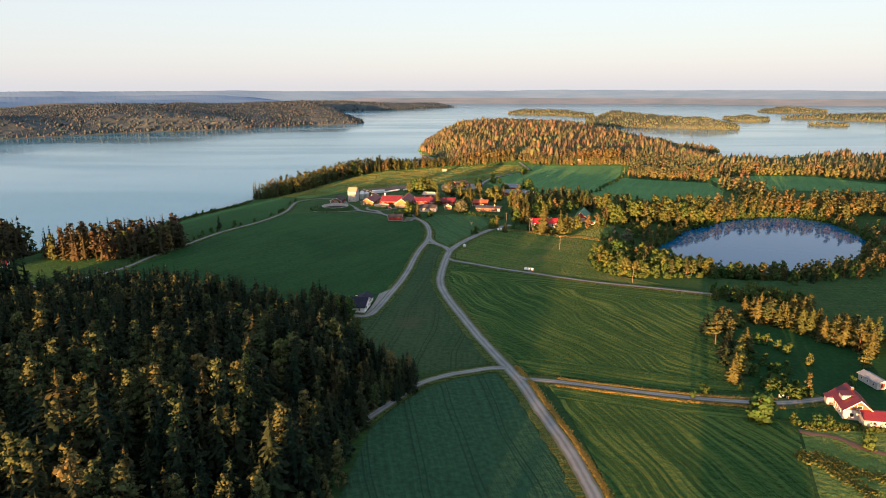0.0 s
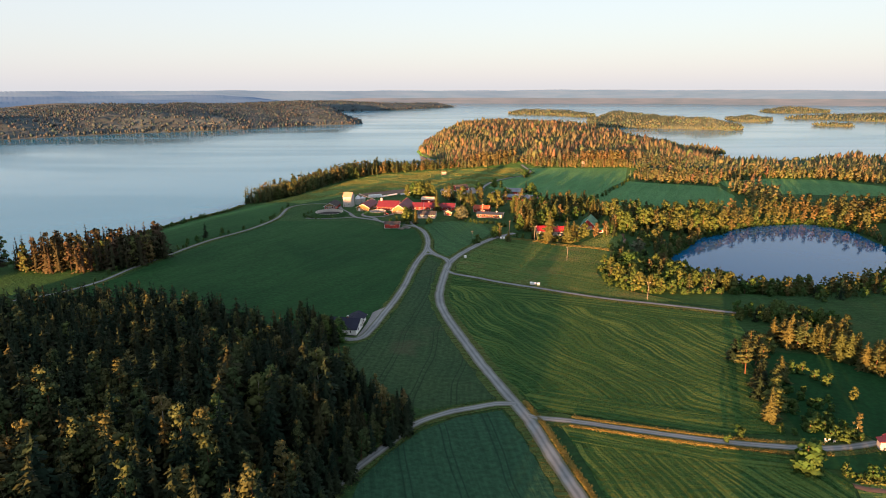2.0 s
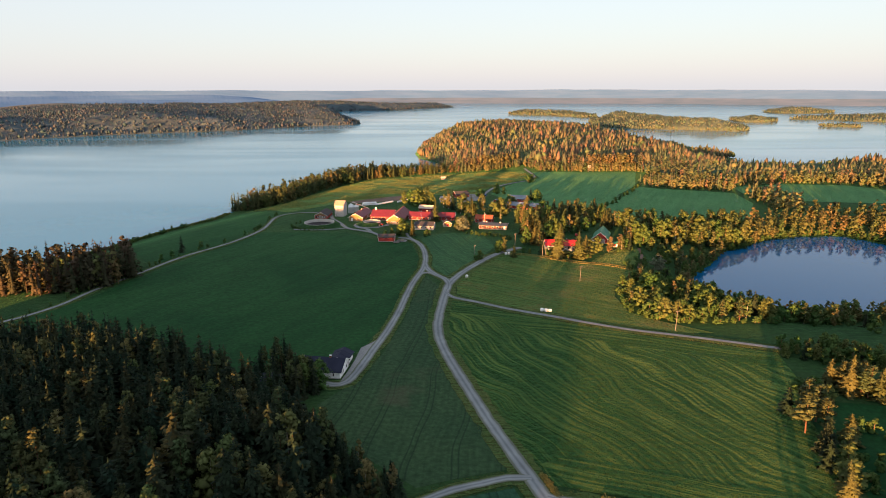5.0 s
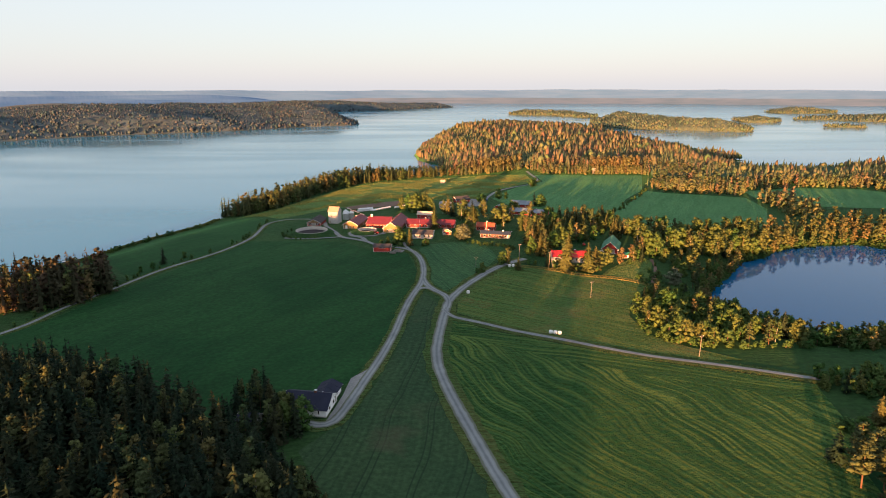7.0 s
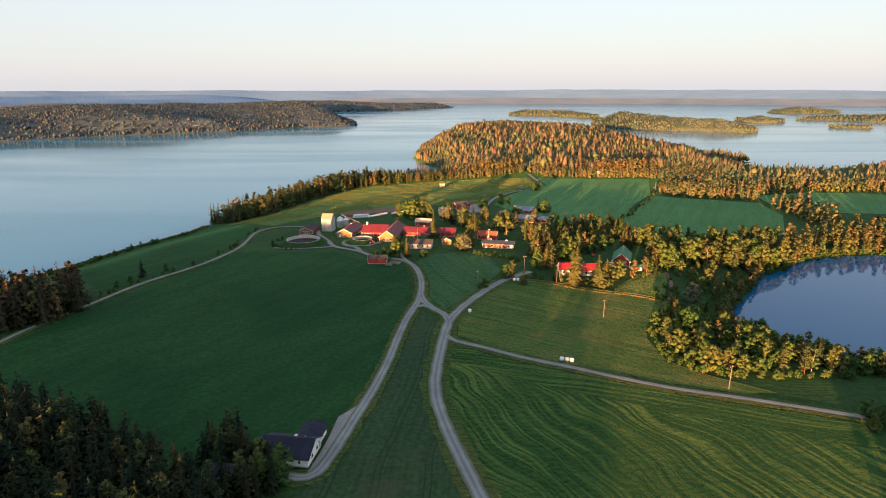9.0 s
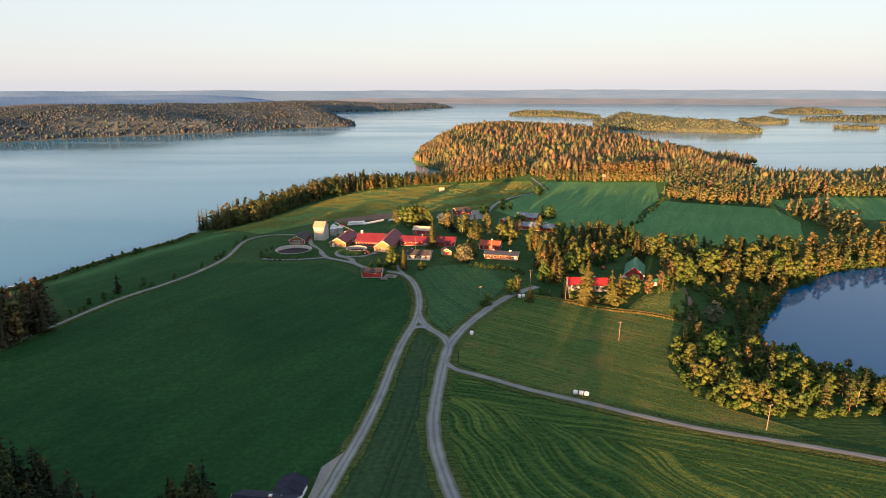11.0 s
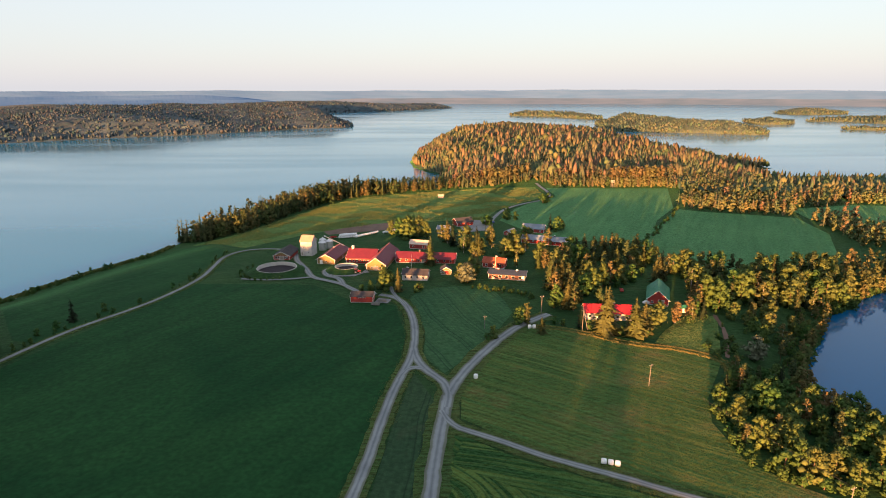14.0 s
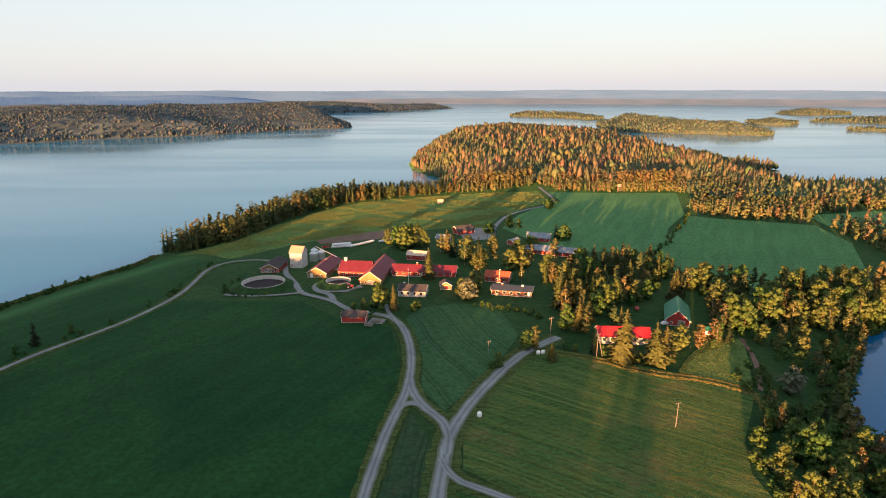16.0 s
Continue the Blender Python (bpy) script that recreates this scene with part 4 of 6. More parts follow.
STANDS = [("forest", [(-250, 356), (-216, 352), (-186, 358), (-170, 380), (-186, 405), (-232, 392), (-256, 372)], 4.6, (6, 2, 1, 0.2), 14, 20, 0),
          # unseen trees added west of the grove, to shade the shore field
          ("forest", [(-345, 300), (-272, 300), (-262, 345), (-276, 385), (-300, 378), (-333, 335)], 5.5, (5, 3, 2, 0), 23, 28, 0),
          ("shore_woods", [(-190, 612), (-153, 618), (-137, 672), (-112, 724), (-78, 768), (-37, 792), (13, 808), (10, 828), (-30, 846), (-80, 836), (-122, 806), (-140, 792), (-170, 740),
                           (-195, 660), (-203, 622)], 5.2, (5, 1.5, 4.5, 1), 11, 19, 0),
          ("cape_woods", [(13, 806), (48, 814), (100, 838), (112, 806), (168, 794), (226, 796), (243, 776), (300, 800), (360, 850), (358, 920), (404, 1020), (466, 1056), (456, 1076), (404, 1092), (374, 1180),
                          (334, 1420), (310, 1690), (190, 1885), (70, 1790), (4, 1600), (-26, 1400), (-47, 1190), (-51, 1146), (-43, 1077), (-18, 1018), (7, 977), (2, 928), (-8, 884), (12, 830)],
           4.9, (4, 4.5, 2.0, 0), 8, 13.8, 0),
          ("east_woods", [(241, 772), (204, 702), (214, 681), (249, 670), (284, 660), (300, 692), (360, 712), (425, 704), (480, 640), (700, 620), (720, 900), (520, 885),
                          (430, 862), (370, 900), (300, 800)], 6.2, (3, 1.5, 5, 0.6), 9, 16, 0),
          ("pond_woods", [(131, 506), (128, 486), (122, 470), (112, 440), (116, 412), (111, 392), (124, 374), (135, 389), (149, 407), (162, 425), (180, 449), (202, 463), (223, 480), (252, 491), (284, 496),
                          (313, 471), (420, 470), (560, 470), (560, 525), (420, 530), (300, 532), (262, 522), (240, 512), (190, 498), (160, 494)],
           6.8, (0.8, 2, 8, 1.5), 10, 18, 0),
          ("pond_woods", [(88, 354), (84, 335), (88, 318), (103, 312), (140, 311), (190, 318), (195, 327), (160, 330), (137, 350), (127, 371), (110, 388)], 5.2,
           (0.3, 0.6, 7, 4), 7, 12.5, 0),
          ("pond_woods", [(140, 310), (180, 298), (240, 312), (330, 300), (420, 350), (400, 450), (314, 436), (304, 408), (272, 370), (241, 342), (192, 320)], 5.6,
           (1, 1, 5, 4), 6, 12, 0.1),
          ("east_woods", [(275, 560), (300, 555), (318, 640), (294, 656), (280, 610)], 6.5, (1, 2, 6, 1), 10, 16, 0),
          ("garden_trees", [(162, 228), (166, 212), (260, 198), (260, 215)], 5.0, (2, 5, 3, 0), 10, 14, 0)]
for nm, poly, gap, mix, lo, hi, thin in STANDS:
    rows = stand(poly, gap, mix, lo, hi, rng, thin)
    rows = [r for r in rows if ((r[1] - 114) / 15) ** 2 + ((r[2] - 393) / 19) ** 2 > 1]
    rows = [(*r[:4], 0.62 * r[4]) if nm == "pond_woods" and r[2] < 442 and 100 < r[1] < 168 and poly[0][1] == 506 else r for r in rows]
    if nm == "garden_trees" or (nm == "pond_woods" and poly[0][0] < 135):
        far = []
        for r in rows:
            kind = {"birch": "alder" if rng.random() < 0.75 else "birch"}.get(r[0], r[0])
            if r[1] < 215 and tally.get(kind, 0) < (560 if kind == "bush" else 300):
                tally[kind] = tally.get(kind, 0) + 1
                tree(kind, r[1], r[2], r[4], rng, "trees round the pond" if nm == "pond_woods" else "garden trees")
            else:
                far.append(r)
        rows = far
    if nm == "shore_woods":
        rows = [r if r[2] < 792 else (*r[:4], min(r[4], 10.5)) for r in rows]
    if nm in ("cape_woods", "east_woods"):
        rows = varied(rows, rng)
    if not rows:
        continue
    front = [r for r in rows if r[2] < (860 if r[1] < 300 else 740)]
    if len(front) < len(rows):
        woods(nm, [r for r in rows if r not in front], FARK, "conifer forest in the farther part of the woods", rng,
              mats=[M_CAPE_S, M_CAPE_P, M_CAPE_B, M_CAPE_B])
    woods(nm, front, LIGHT if nm in ("cape_woods", "east_woods") else MID, {"forest": "reddish spruces on the lake shore, partly added for shade", "shore_woods": "belt of pines and birches along the lake shore",
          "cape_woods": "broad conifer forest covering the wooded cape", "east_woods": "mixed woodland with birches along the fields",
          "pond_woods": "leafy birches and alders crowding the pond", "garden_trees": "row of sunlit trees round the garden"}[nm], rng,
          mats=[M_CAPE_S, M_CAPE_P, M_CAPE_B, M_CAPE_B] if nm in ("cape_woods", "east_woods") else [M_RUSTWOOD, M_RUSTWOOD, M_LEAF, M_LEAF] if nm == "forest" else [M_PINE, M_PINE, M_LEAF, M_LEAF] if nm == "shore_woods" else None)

TALL = {"pine": [merge(pine_shape(rng, 7, 40, 1.2, low=0.5)) for k in range(5)]}
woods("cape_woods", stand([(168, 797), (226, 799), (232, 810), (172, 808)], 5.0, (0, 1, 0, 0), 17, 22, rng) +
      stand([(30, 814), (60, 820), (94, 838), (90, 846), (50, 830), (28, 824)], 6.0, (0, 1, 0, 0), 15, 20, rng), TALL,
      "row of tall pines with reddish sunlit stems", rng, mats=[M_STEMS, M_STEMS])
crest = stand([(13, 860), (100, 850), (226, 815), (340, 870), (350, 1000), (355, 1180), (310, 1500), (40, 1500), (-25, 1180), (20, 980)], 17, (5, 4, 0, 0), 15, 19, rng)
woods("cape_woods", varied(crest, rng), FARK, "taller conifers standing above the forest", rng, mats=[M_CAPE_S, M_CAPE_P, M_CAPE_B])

# undergrowth crowding the pond's bank, and low bushes skirting the trees towards the pasture
bank = spline(POND_EDGE + POND_EDGE[:1], 1.7)
mid = np.array((215.0, 415.0))
scrub = []
for p in bank:
    out = (p - mid) / np.linalg.norm(p - mid)
    for k in range(1 + (p[1] < 385)):
        q = p + out * (0.5 + 5.0 * rng.random()) + rng.normal(size=2) * 0.6
        kind = "birch" if rng.random() < 0.25 else "bush"
        scrub.append((kind, q[0], q[1], ground_z(*q), (6 + 4 * rng.random()) if kind == "birch" else 2.2 + 2.8 * rng.random()))
woods("pond_scrub", scrub, MID, "leafy scrub overhanging the water's edge", rng, "scrub")
skirt = spline([(109, 389), (98, 371), (88, 355), (83.5, 343), (82, 330), (87, 317), (101, 310.5), (122, 309), (142, 309.5)], 1.9)
for p in skirt:
    tree("bush", p[0] + 0.8 * rng.normal() + 1.0, p[1] + 0.8 * rng.normal(), 1.8 + 1.8 * rng.random(), rng, "bushes skirting the pond trees", 1.15)

for k in range(34):
    a, q = 6.283 * rng.random(), math.sqrt(rng.random())
    tree("bush", 112 + 10 * q * math.cos(a), 394 + 15 * q * math.sin(a), 1.4 + 1.2 * rng.random(), rng, "low scrub round the willow", 1.3)

# farmyard and garden trees
for kind, x, y, h in (("alder", -32, 471, 12), ("alder", -29, 476, 9), ("lit_conifer", -24, 467, 13), ("lit_conifer", -9, 514, 18), ("bush", -14, 466, 5), ("willow", 11, 480, 11), ("alder", 7, 488, 9),
                      ("alder", 14, 491, 11), ("alder", -26, 581, 16), ("alder", -19, 587, 15), ("alder", -38, 596, 11), ("alder", -13, 583, 12), ("alder", -32, 588, 14), ("alder", -24, 592, 14),
                      ("birch", 1, 566, 14), ("spruce", 5, 560, 18), ("birch", -3, 572, 12), ("alder", 12, 553, 15), ("spruce", 20, 552, 15), ("birch", 29, 563, 14), ("alder", 17, 536, 9),
                      ("alder", 22, 541, 10), ("birch", 34.4, 421, 11), ("alder", 32, 423, 8), ("lit_conifer", 39.6, 412.5, 7.5), ("alder", 19, 407, 6), ("bush", 16, 406, 3), ("lit_conifer", 66, 413, 21),
                      ("lit_conifer", 82, 413, 14), ("lit_conifer", 78, 410, 17), ("alder", 78, 411, 11), ("alder", 92, 424, 10), ("alder", 86, 418, 10), ("spruce", 57, 419, 11), ("alder", 52, 571, 11),
                      ("alder", 44, 563, 10), ("alder", 56, 574, 9), ("birch", 66, 556, 13), ("spruce", 76, 606, 12), ("alder", 80, 601, 11), ("alder", 84, 604, 8), ("alder", 55, 642, 7),
                      ("alder", 48, 640, 11), ("bush", 88, 716, 9), ("bush", 94, 724, 8), ("bush", 30, 622, 8), ("bush", 33, 624, 7), ("spruce", -168, 432, 11), ("bush", -161, 445, 4),
                      ("bush", -171, 425, 3.5), ("bush", -174, 416, 3.5), ("bush", 93.6, 164.6, 8.5), ("bush", 96.2, 166.4, 7.5), ("birch", 118.2, 181.5, 8), ("bush", 103.8, 163.6, 3), ("bush", 109.8, 162.3, 3.5), ("bush", 112.9, 161.9, 3.5),
                      ("bush", 117, 150, 5), ("birch", 149.4, 200.6, 8), ("lit_conifer", 97.7, 190.6, 9), ("bush", 122, 223.4, 4.5), ("bush", 125.4, 222.2, 4.5), ("bush", 126.8, 217.4, 4), ("bush", 128.6, 212.7, 4.5), ("bush", 112.9, 186.2, 3), ("bush", 115.8, 185.3, 3.2), ("bush", 84.3, 180.7, 3.2), ("alder", 131, 203, 5),
                      ("bush", 117.4, 207.4, 2.8), ("bush", 114.9, 199, 3), ("bush", 122.2, 201.7, 2.6), ("bush", 111.4, 193, 2.6), ("bush", 136.4, 187.3, 3.6), ("bush", 79, 178, 3), ("willow", 118, 392, 10), ("bush", 60, 417, 4),
                      ("bush", 50, 421, 3), ("bush", 83, 411, 4), ("bush", 72, 411, 4), ("bush", 47, 423, 3), ("alder", 15, 500, 9), ("spruce", -48, 253.5, 10), ("alder", -50.5, 254.5, 10), ("alder", -46.3, 251.5, 8), ("spruce", -52.5, 251, 13), ("spruce", -55, 255, 14),
                      ("alder", -49, 249, 10), ("alder", -44.5, 249.5, 7), ("birch", -53, 247, 12), ("alder", -45.6, 253.6, 9), ("spruce", -47, 252, 11), ("birch", 16, 497.5, 13), ("lit_conifer", 1.2, 570.5, 16), ("birch", 10.9, 541, 13), ("lit_conifer", 20, 536, 14),
                      ("birch", 29.3, 552.6, 14), ("birch", 40, 508.6, 11), ("alder", 56, 521, 12), ("lit_conifer", 52, 469.5, 17), ("lit_conifer", 55, 466, 15), ("lit_conifer", 58, 470, 16), ("bush", -13.5, 468.4, 4), ("alder", 36, 531, 12),
                      ("alder", 43, 536, 13), ("birch", 50, 545, 12), ("alder", -38, 468, 6), ("bush", -43, 467, 4)):
    tree(kind, x, y, h, rng, "", 1.4 if kind == "lit_conifer" and y < 420 else 1.0)
for kind, x, y, z, h in stand([(44, 442), (60, 437), (86, 437), (92, 474), (112, 476), (128, 484), (125, 540), (104, 556), (84, 545), (64, 524), (48, 502), (54, 470)],
                              7.0, (2.2, 1.5, 5, 1.3), 8.5, 16, rng, 0.14):
    kind = "alder" if kind == "birch" and rng.random() < 0.5 else "lit_conifer" if kind == "spruce" and rng.random() < 0.85 else kind
    if ((x - 102.5) / 9) ** 2 + ((y - 455) / 15) ** 2 > 1 and math.hypot(x - 88, y - 448) > 12:
        tree(kind, x, y, h, rng, "farm grove")
for kind, x, y, z, h in stand([(108, 420), (90, 428), (112, 436), (122, 470), (128, 476), (118, 440)], 5.5, (1, 1, 6, 1), 8, 13, rng):
    tree(kind, x, y, h, rng, "farm grove")
# pines and spruces standing round the villa garden
for k, (x, y) in enumerate(((132.4, 250), (138, 248), (140, 241), (145, 239.6), (157, 250), (153, 235.6), (151.7, 223), (157, 219), (159, 212.5), (157.5, 226.4), (148, 232), (163, 222), (135, 243), (152, 245))):
    for dx, dy in ((0, 0), (2.6, 3.2), (-2.2, 2.4)):
        tree("pine" if (k + int(dx)) % 3 == 0 else "lit_conifer", x + dx, y + dy, 9.5 + 3.5 * rng.random(), rng, "garden trees", 1.5)
for kind, x, y, h in (("pine", 111.8, 228.3, 13), ("pine", 108, 230, 12), ("pine", 105, 222, 13), ("spruce", 107.2, 213.6, 10), ("lit_conifer", 114, 216, 10), ("pine", 107.4, 206.9, 11), ("spruce", 101.5, 204.6, 9),
                      ("pine", 110, 221, 12), ("spruce", 104, 212, 10), ("alder", 103, 198, 7), ("lit_conifer", 100.5, 196, 9), ("alder", 105, 203, 8), ("spruce", 106, 234, 9), ("pine", 112, 234, 12)):
    tree(kind, x, y, h, rng, "garden trees", 1.5)

for kind, x, y, z, h in stand([(129, 283), (127, 273), (140, 268), (160, 263), (168, 270), (150, 285)], 3.6, (0.5, 0, 5, 4), 4.5, 8.5, rng):
    tree("alder" if kind == "birch" else kind, x, y, min(h, 7.5), rng, "dark hedge behind the garden")
for kind, x, y, h in (("alder", 121, 246, 6.5), ("alder", 123, 241, 6), ("bush", 119, 250, 4), ("bush", 94.5, 165.5, 7), ("bush", 84.1, 182.3, 3.4), ("bush", 97.5, 184, 2.4), ("bush", 100.5, 182.5, 2.2)):
    tree(kind, x, y, h, rng, "garden trees", 1.2)

# trees under the flight path whose long shadows cross the mown field
rows = []
for k in range(130):
    off, y = 10.6 + 23.6 * rng.random(), -84 + 50 * rng.random()
    x = (off + 0.3746 * y) / 0.9272
    rows.append(("spruce" if k % 3 else "birch", x, y, ground_z(x, y), (192 - y) * 0.0632 * (0.88 + 0.14 * rng.random())))
for off, y, h in ((5.0, -40, 15.0), (7.0, -46, 15.5), (9.9, -20, 18.5), (2.4, -60, 14.0)):
    x = (off + 0.3746 * y) / 0.9272
    rows.append(("spruce", x, y, ground_z(x, y), h))
woods("forest", rows, LIGHT, "grove of tall spruces and birches beside the field", rng)

for k in range(22):
    tree("bush", 15 + 28 * k / 21 + rng.normal(), 472 - 15 * k / 21 + 1.5 * rng.normal(), 1.6 + 1.4 * rng.random(), rng, "hedge below the bungalow")

# ---- islands and far shores ----
def canopy_mat(name, tones, grain, shade=0.25):
    """Woods seen from afar: crowns of mixed tone, in drifts."""
    m, nt, b = base_nodes(name, 0.9)
    co = coords(nt)
    col = ramp(nt, noise_node(nt, grain, 2.0, co), [(0.3 + 0.4 * q / (len(tones) - 1), c) for q, c in enumerate(tones)])
    col = mixed(nt, 1.0, col, ramp(nt, noise_node(nt, grain * 0.09, 4.0, co, 0.6), [(0.3, (1 - shade,) * 3), (0.7, (1 + shade,) * 3)]), "MULTIPLY")
    nt.links.new(col, b.inputs["Base Color"])
    b.inputs["Specular IOR Level"].default_value = 0.05
    return m


# shore and island crowns hold distance haze in their bluish tones
C_SHORE = canopy_mat("hazed far shore canopy", [(0.045, 0.08, 0.095), (0.065, 0.082, 0.095), (0.045, 0.085, 0.092)], 0.14)
C_ISLE = canopy_mat("hazed island canopy", [(0.075, 0.12, 0.085), (0.10, 0.12, 0.09), (0.07, 0.12, 0.08)], 0.16, 0.15)
# blue-green for the added sheet that lightens gaps between trees
C_FILLER = canopy_mat("gap filler", [(0.035, 0.075, 0.05), (0.05, 0.08, 0.05), (0.04, 0.085, 0.055)], 0.15)


def canopy(name, poly, top, cell, lo, hi, mat, label, seed, keep=None):
    """Closed woods: one uneven roof of crowns coming down to the ground at the edge."""
    r = np.random.default_rng(seed)
    p = np.array(poly, float)
    a, b = p.min(0) - cell, p.max(0) + cell
    x, y = np.meshgrid(np.arange(a[0], b[0], cell), np.arange(a[1], b[1], cell))
    x, y = (q + 0.4 * cell * (2 * r.random(q.shape) - 1) for q in (x, y))
    inside = signed(poly, x, y)
    drift = 0.85 + 0.3 * np.sin(x / 47.0 + 1.7 * np.sin(y / 71.0)) * np.cos(y / 39.0 + x / 110.0)
    crown = (lo + (hi - lo) * r.random(x.shape)) * drift * smooth(inside / (2.0 * cell))
    z = np.where(inside > 0.2 * cell, top(x, y) + crown, top(x, y) - 0.5)
    i = np.arange(x.size).reshape(x.shape)
    q = np.stack([i[:-1, :-1], i[:-1, 1:], i[1:, 1:], i[1:, :-1]], -1).reshape(-1, 4)
    q = q[(inside.ravel()[q] > -1.9 * cell).all(1) & (inside.ravel()[q] > 0).any(1)]
    if keep is not None:
        q = q[keep(x.ravel()[q[:, 0]], y.ravel()[q[:, 0]])]
    used = np.unique(q)
    to = np.zeros(x.size, int)
    to[used] = np.arange(len(used))
    q = to[q]
    v = np.stack([x.ravel(), y.ravel(), z.ravel()], 1)[used]
    me = tri_mesh(name, v, np.concatenate([q[:, [0, 1, 2]], q[:, [0, 2, 3]]]), [mat])
    me.polygons.foreach_set("use_smooth", np.ones(len(me.polygons), bool))
    return tagged(new(name, me), label, "woods", kind="stuff")


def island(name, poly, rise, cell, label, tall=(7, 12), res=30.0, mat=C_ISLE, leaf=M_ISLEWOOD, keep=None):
    p = np.array(poly, float)
    lo, hi = p.min(0) - res, p.max(0) + res
    x, y = np.meshgrid(np.arange(lo[0], hi[0] + res, res), np.arange(lo[1], hi[1] + res, res))
    def top(x, y):
        s = signed(poly, x, y)
        hum = 0.65 + 0.35 * np.sin(x / 170.0 + 1.3 * np.sin(y / 240.0)) * np.cos(y / 150.0)
        return np.where(s > 0, LAKE + 0.6 + rise * hum * smooth(s / 100.0), LAKE + np.maximum(s, -20) * 0.1)
    z = top(x, y)
    i = np.arange(x.size).reshape(x.shape)
    q = np.stack([i[:-1, :-1], i[:-1, 1:], i[1:, 1:], i[1:, :-1]], -1).reshape(-1, 4)
    q = q[(z.ravel()[q] > LAKE - 2).any(1)]
    tagged(mesh_object(name, np.stack([x, y, z], -1).reshape(-1, 3), q, M_FARFLOOR, smooth_faces=True), label, "island", kind="structure")
    r = np.random.default_rng(len(poly) + int(abs(p[0, 1])))
    tx, ty = scatter(poly, cell, r)
    if keep is not None:
        tx, ty = tx[keep(tx, ty)], ty[keep(tx, ty)]
    drift = patchiness(tx, ty, 55.0)
    kinds = np.where(drift + 0.6 * r.random(len(tx)) > 0.85, "spruce", np.where(r.random(len(tx)) < 0.5, "pine", "birch"))
    hs = (tall[0] + (tall[1] - tall[0]) * r.random(len(tx))) * (0.75 + 0.5 * drift)
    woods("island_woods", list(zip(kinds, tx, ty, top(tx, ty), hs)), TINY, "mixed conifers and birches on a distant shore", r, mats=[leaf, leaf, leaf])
    canopy("island_woods", poly, top, cell, 0.55 * tall[0], 0.7 * tall[1], mat, "dense mixed woods on a distant lake shore", len(poly) + int(abs(p[0, 0])), keep)


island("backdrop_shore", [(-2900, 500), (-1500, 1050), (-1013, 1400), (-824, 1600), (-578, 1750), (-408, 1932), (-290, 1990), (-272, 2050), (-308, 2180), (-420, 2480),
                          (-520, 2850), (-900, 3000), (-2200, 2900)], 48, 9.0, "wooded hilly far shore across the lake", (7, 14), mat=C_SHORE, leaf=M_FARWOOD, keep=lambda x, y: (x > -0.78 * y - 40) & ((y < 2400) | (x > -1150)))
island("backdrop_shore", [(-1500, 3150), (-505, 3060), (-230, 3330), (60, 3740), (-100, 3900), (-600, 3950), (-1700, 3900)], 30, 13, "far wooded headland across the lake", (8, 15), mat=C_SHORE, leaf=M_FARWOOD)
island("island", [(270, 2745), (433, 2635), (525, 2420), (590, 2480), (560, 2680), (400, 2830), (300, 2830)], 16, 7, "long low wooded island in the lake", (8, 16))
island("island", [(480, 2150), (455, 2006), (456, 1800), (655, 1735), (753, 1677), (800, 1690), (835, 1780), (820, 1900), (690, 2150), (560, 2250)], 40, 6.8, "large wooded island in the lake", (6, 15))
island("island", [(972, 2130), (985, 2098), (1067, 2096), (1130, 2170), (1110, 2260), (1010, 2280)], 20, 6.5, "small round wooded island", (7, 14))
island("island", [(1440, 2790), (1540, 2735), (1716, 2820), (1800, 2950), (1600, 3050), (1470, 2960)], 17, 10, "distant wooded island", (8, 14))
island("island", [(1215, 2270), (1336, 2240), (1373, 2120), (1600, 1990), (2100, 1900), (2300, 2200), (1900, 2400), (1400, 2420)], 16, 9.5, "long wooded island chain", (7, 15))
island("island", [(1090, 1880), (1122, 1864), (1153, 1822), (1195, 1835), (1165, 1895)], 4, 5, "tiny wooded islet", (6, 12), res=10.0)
# added sheet below the crowns, so the gaps between trees read less black
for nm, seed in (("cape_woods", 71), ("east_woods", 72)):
    canopy(nm, next(q[1] for q in STANDS if q[0] == nm), height, 4.5, 3.0, 8.0, C_FILLER, "added leafy sheet lifting the dark gaps in the woods", seed,
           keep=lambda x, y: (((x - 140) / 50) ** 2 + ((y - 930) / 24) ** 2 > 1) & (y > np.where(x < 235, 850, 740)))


def ridge(dist, depth, z0, z1, a0, a1, seed, mat):
    """A far range of wooded hills along an arc, its skyline uneven with woods."""
    r = np.random.default_rng(seed)
    ang = np.radians(np.arange(a0, a1 + 0.1, 0.08))
    hum = sum(np.sin(ang * f + r.random() * 6) / k for k, f in ((1.5, 9), (2, 23), (3, 51), (5, 110))) * 0.25
    fade = smooth((ang - ang[0]) / 0.16) * smooth((ang[-1] - ang) / 0.16)
    rows = []
    for u in (0, 0.2, 0.4, 0.6, 0.8, 1.0):
        d = dist + depth * u + 25 * np.sin(ang * 31 + seed)
        z = LAKE - 2 + (z0 + (z1 - z0) * (0.9 + 0.14 * hum)) * u * (0.02 + 0.98 * fade) + (2.0 * r.random(len(ang)) if u == 1.0 else 0.0)
        rows.append(np.stack([d * np.sin(ang), 100 + d * np.cos(ang), z], 1))
    v = np.concatenate(rows)
    i = np.arange(len(v)).reshape(6, -1)
    q = np.stack([i[:-1, :-1], i[:-1, 1:], i[1:, 1:], i[1:, :-1]], -1).reshape(-1, 4)
    tagged(mesh_object("backdrop_hills", v, q[:, ::-1], mat, smooth_faces=True), "wooded hills on the horizon, haze painted in blue-grey", "hills", kind="structure")


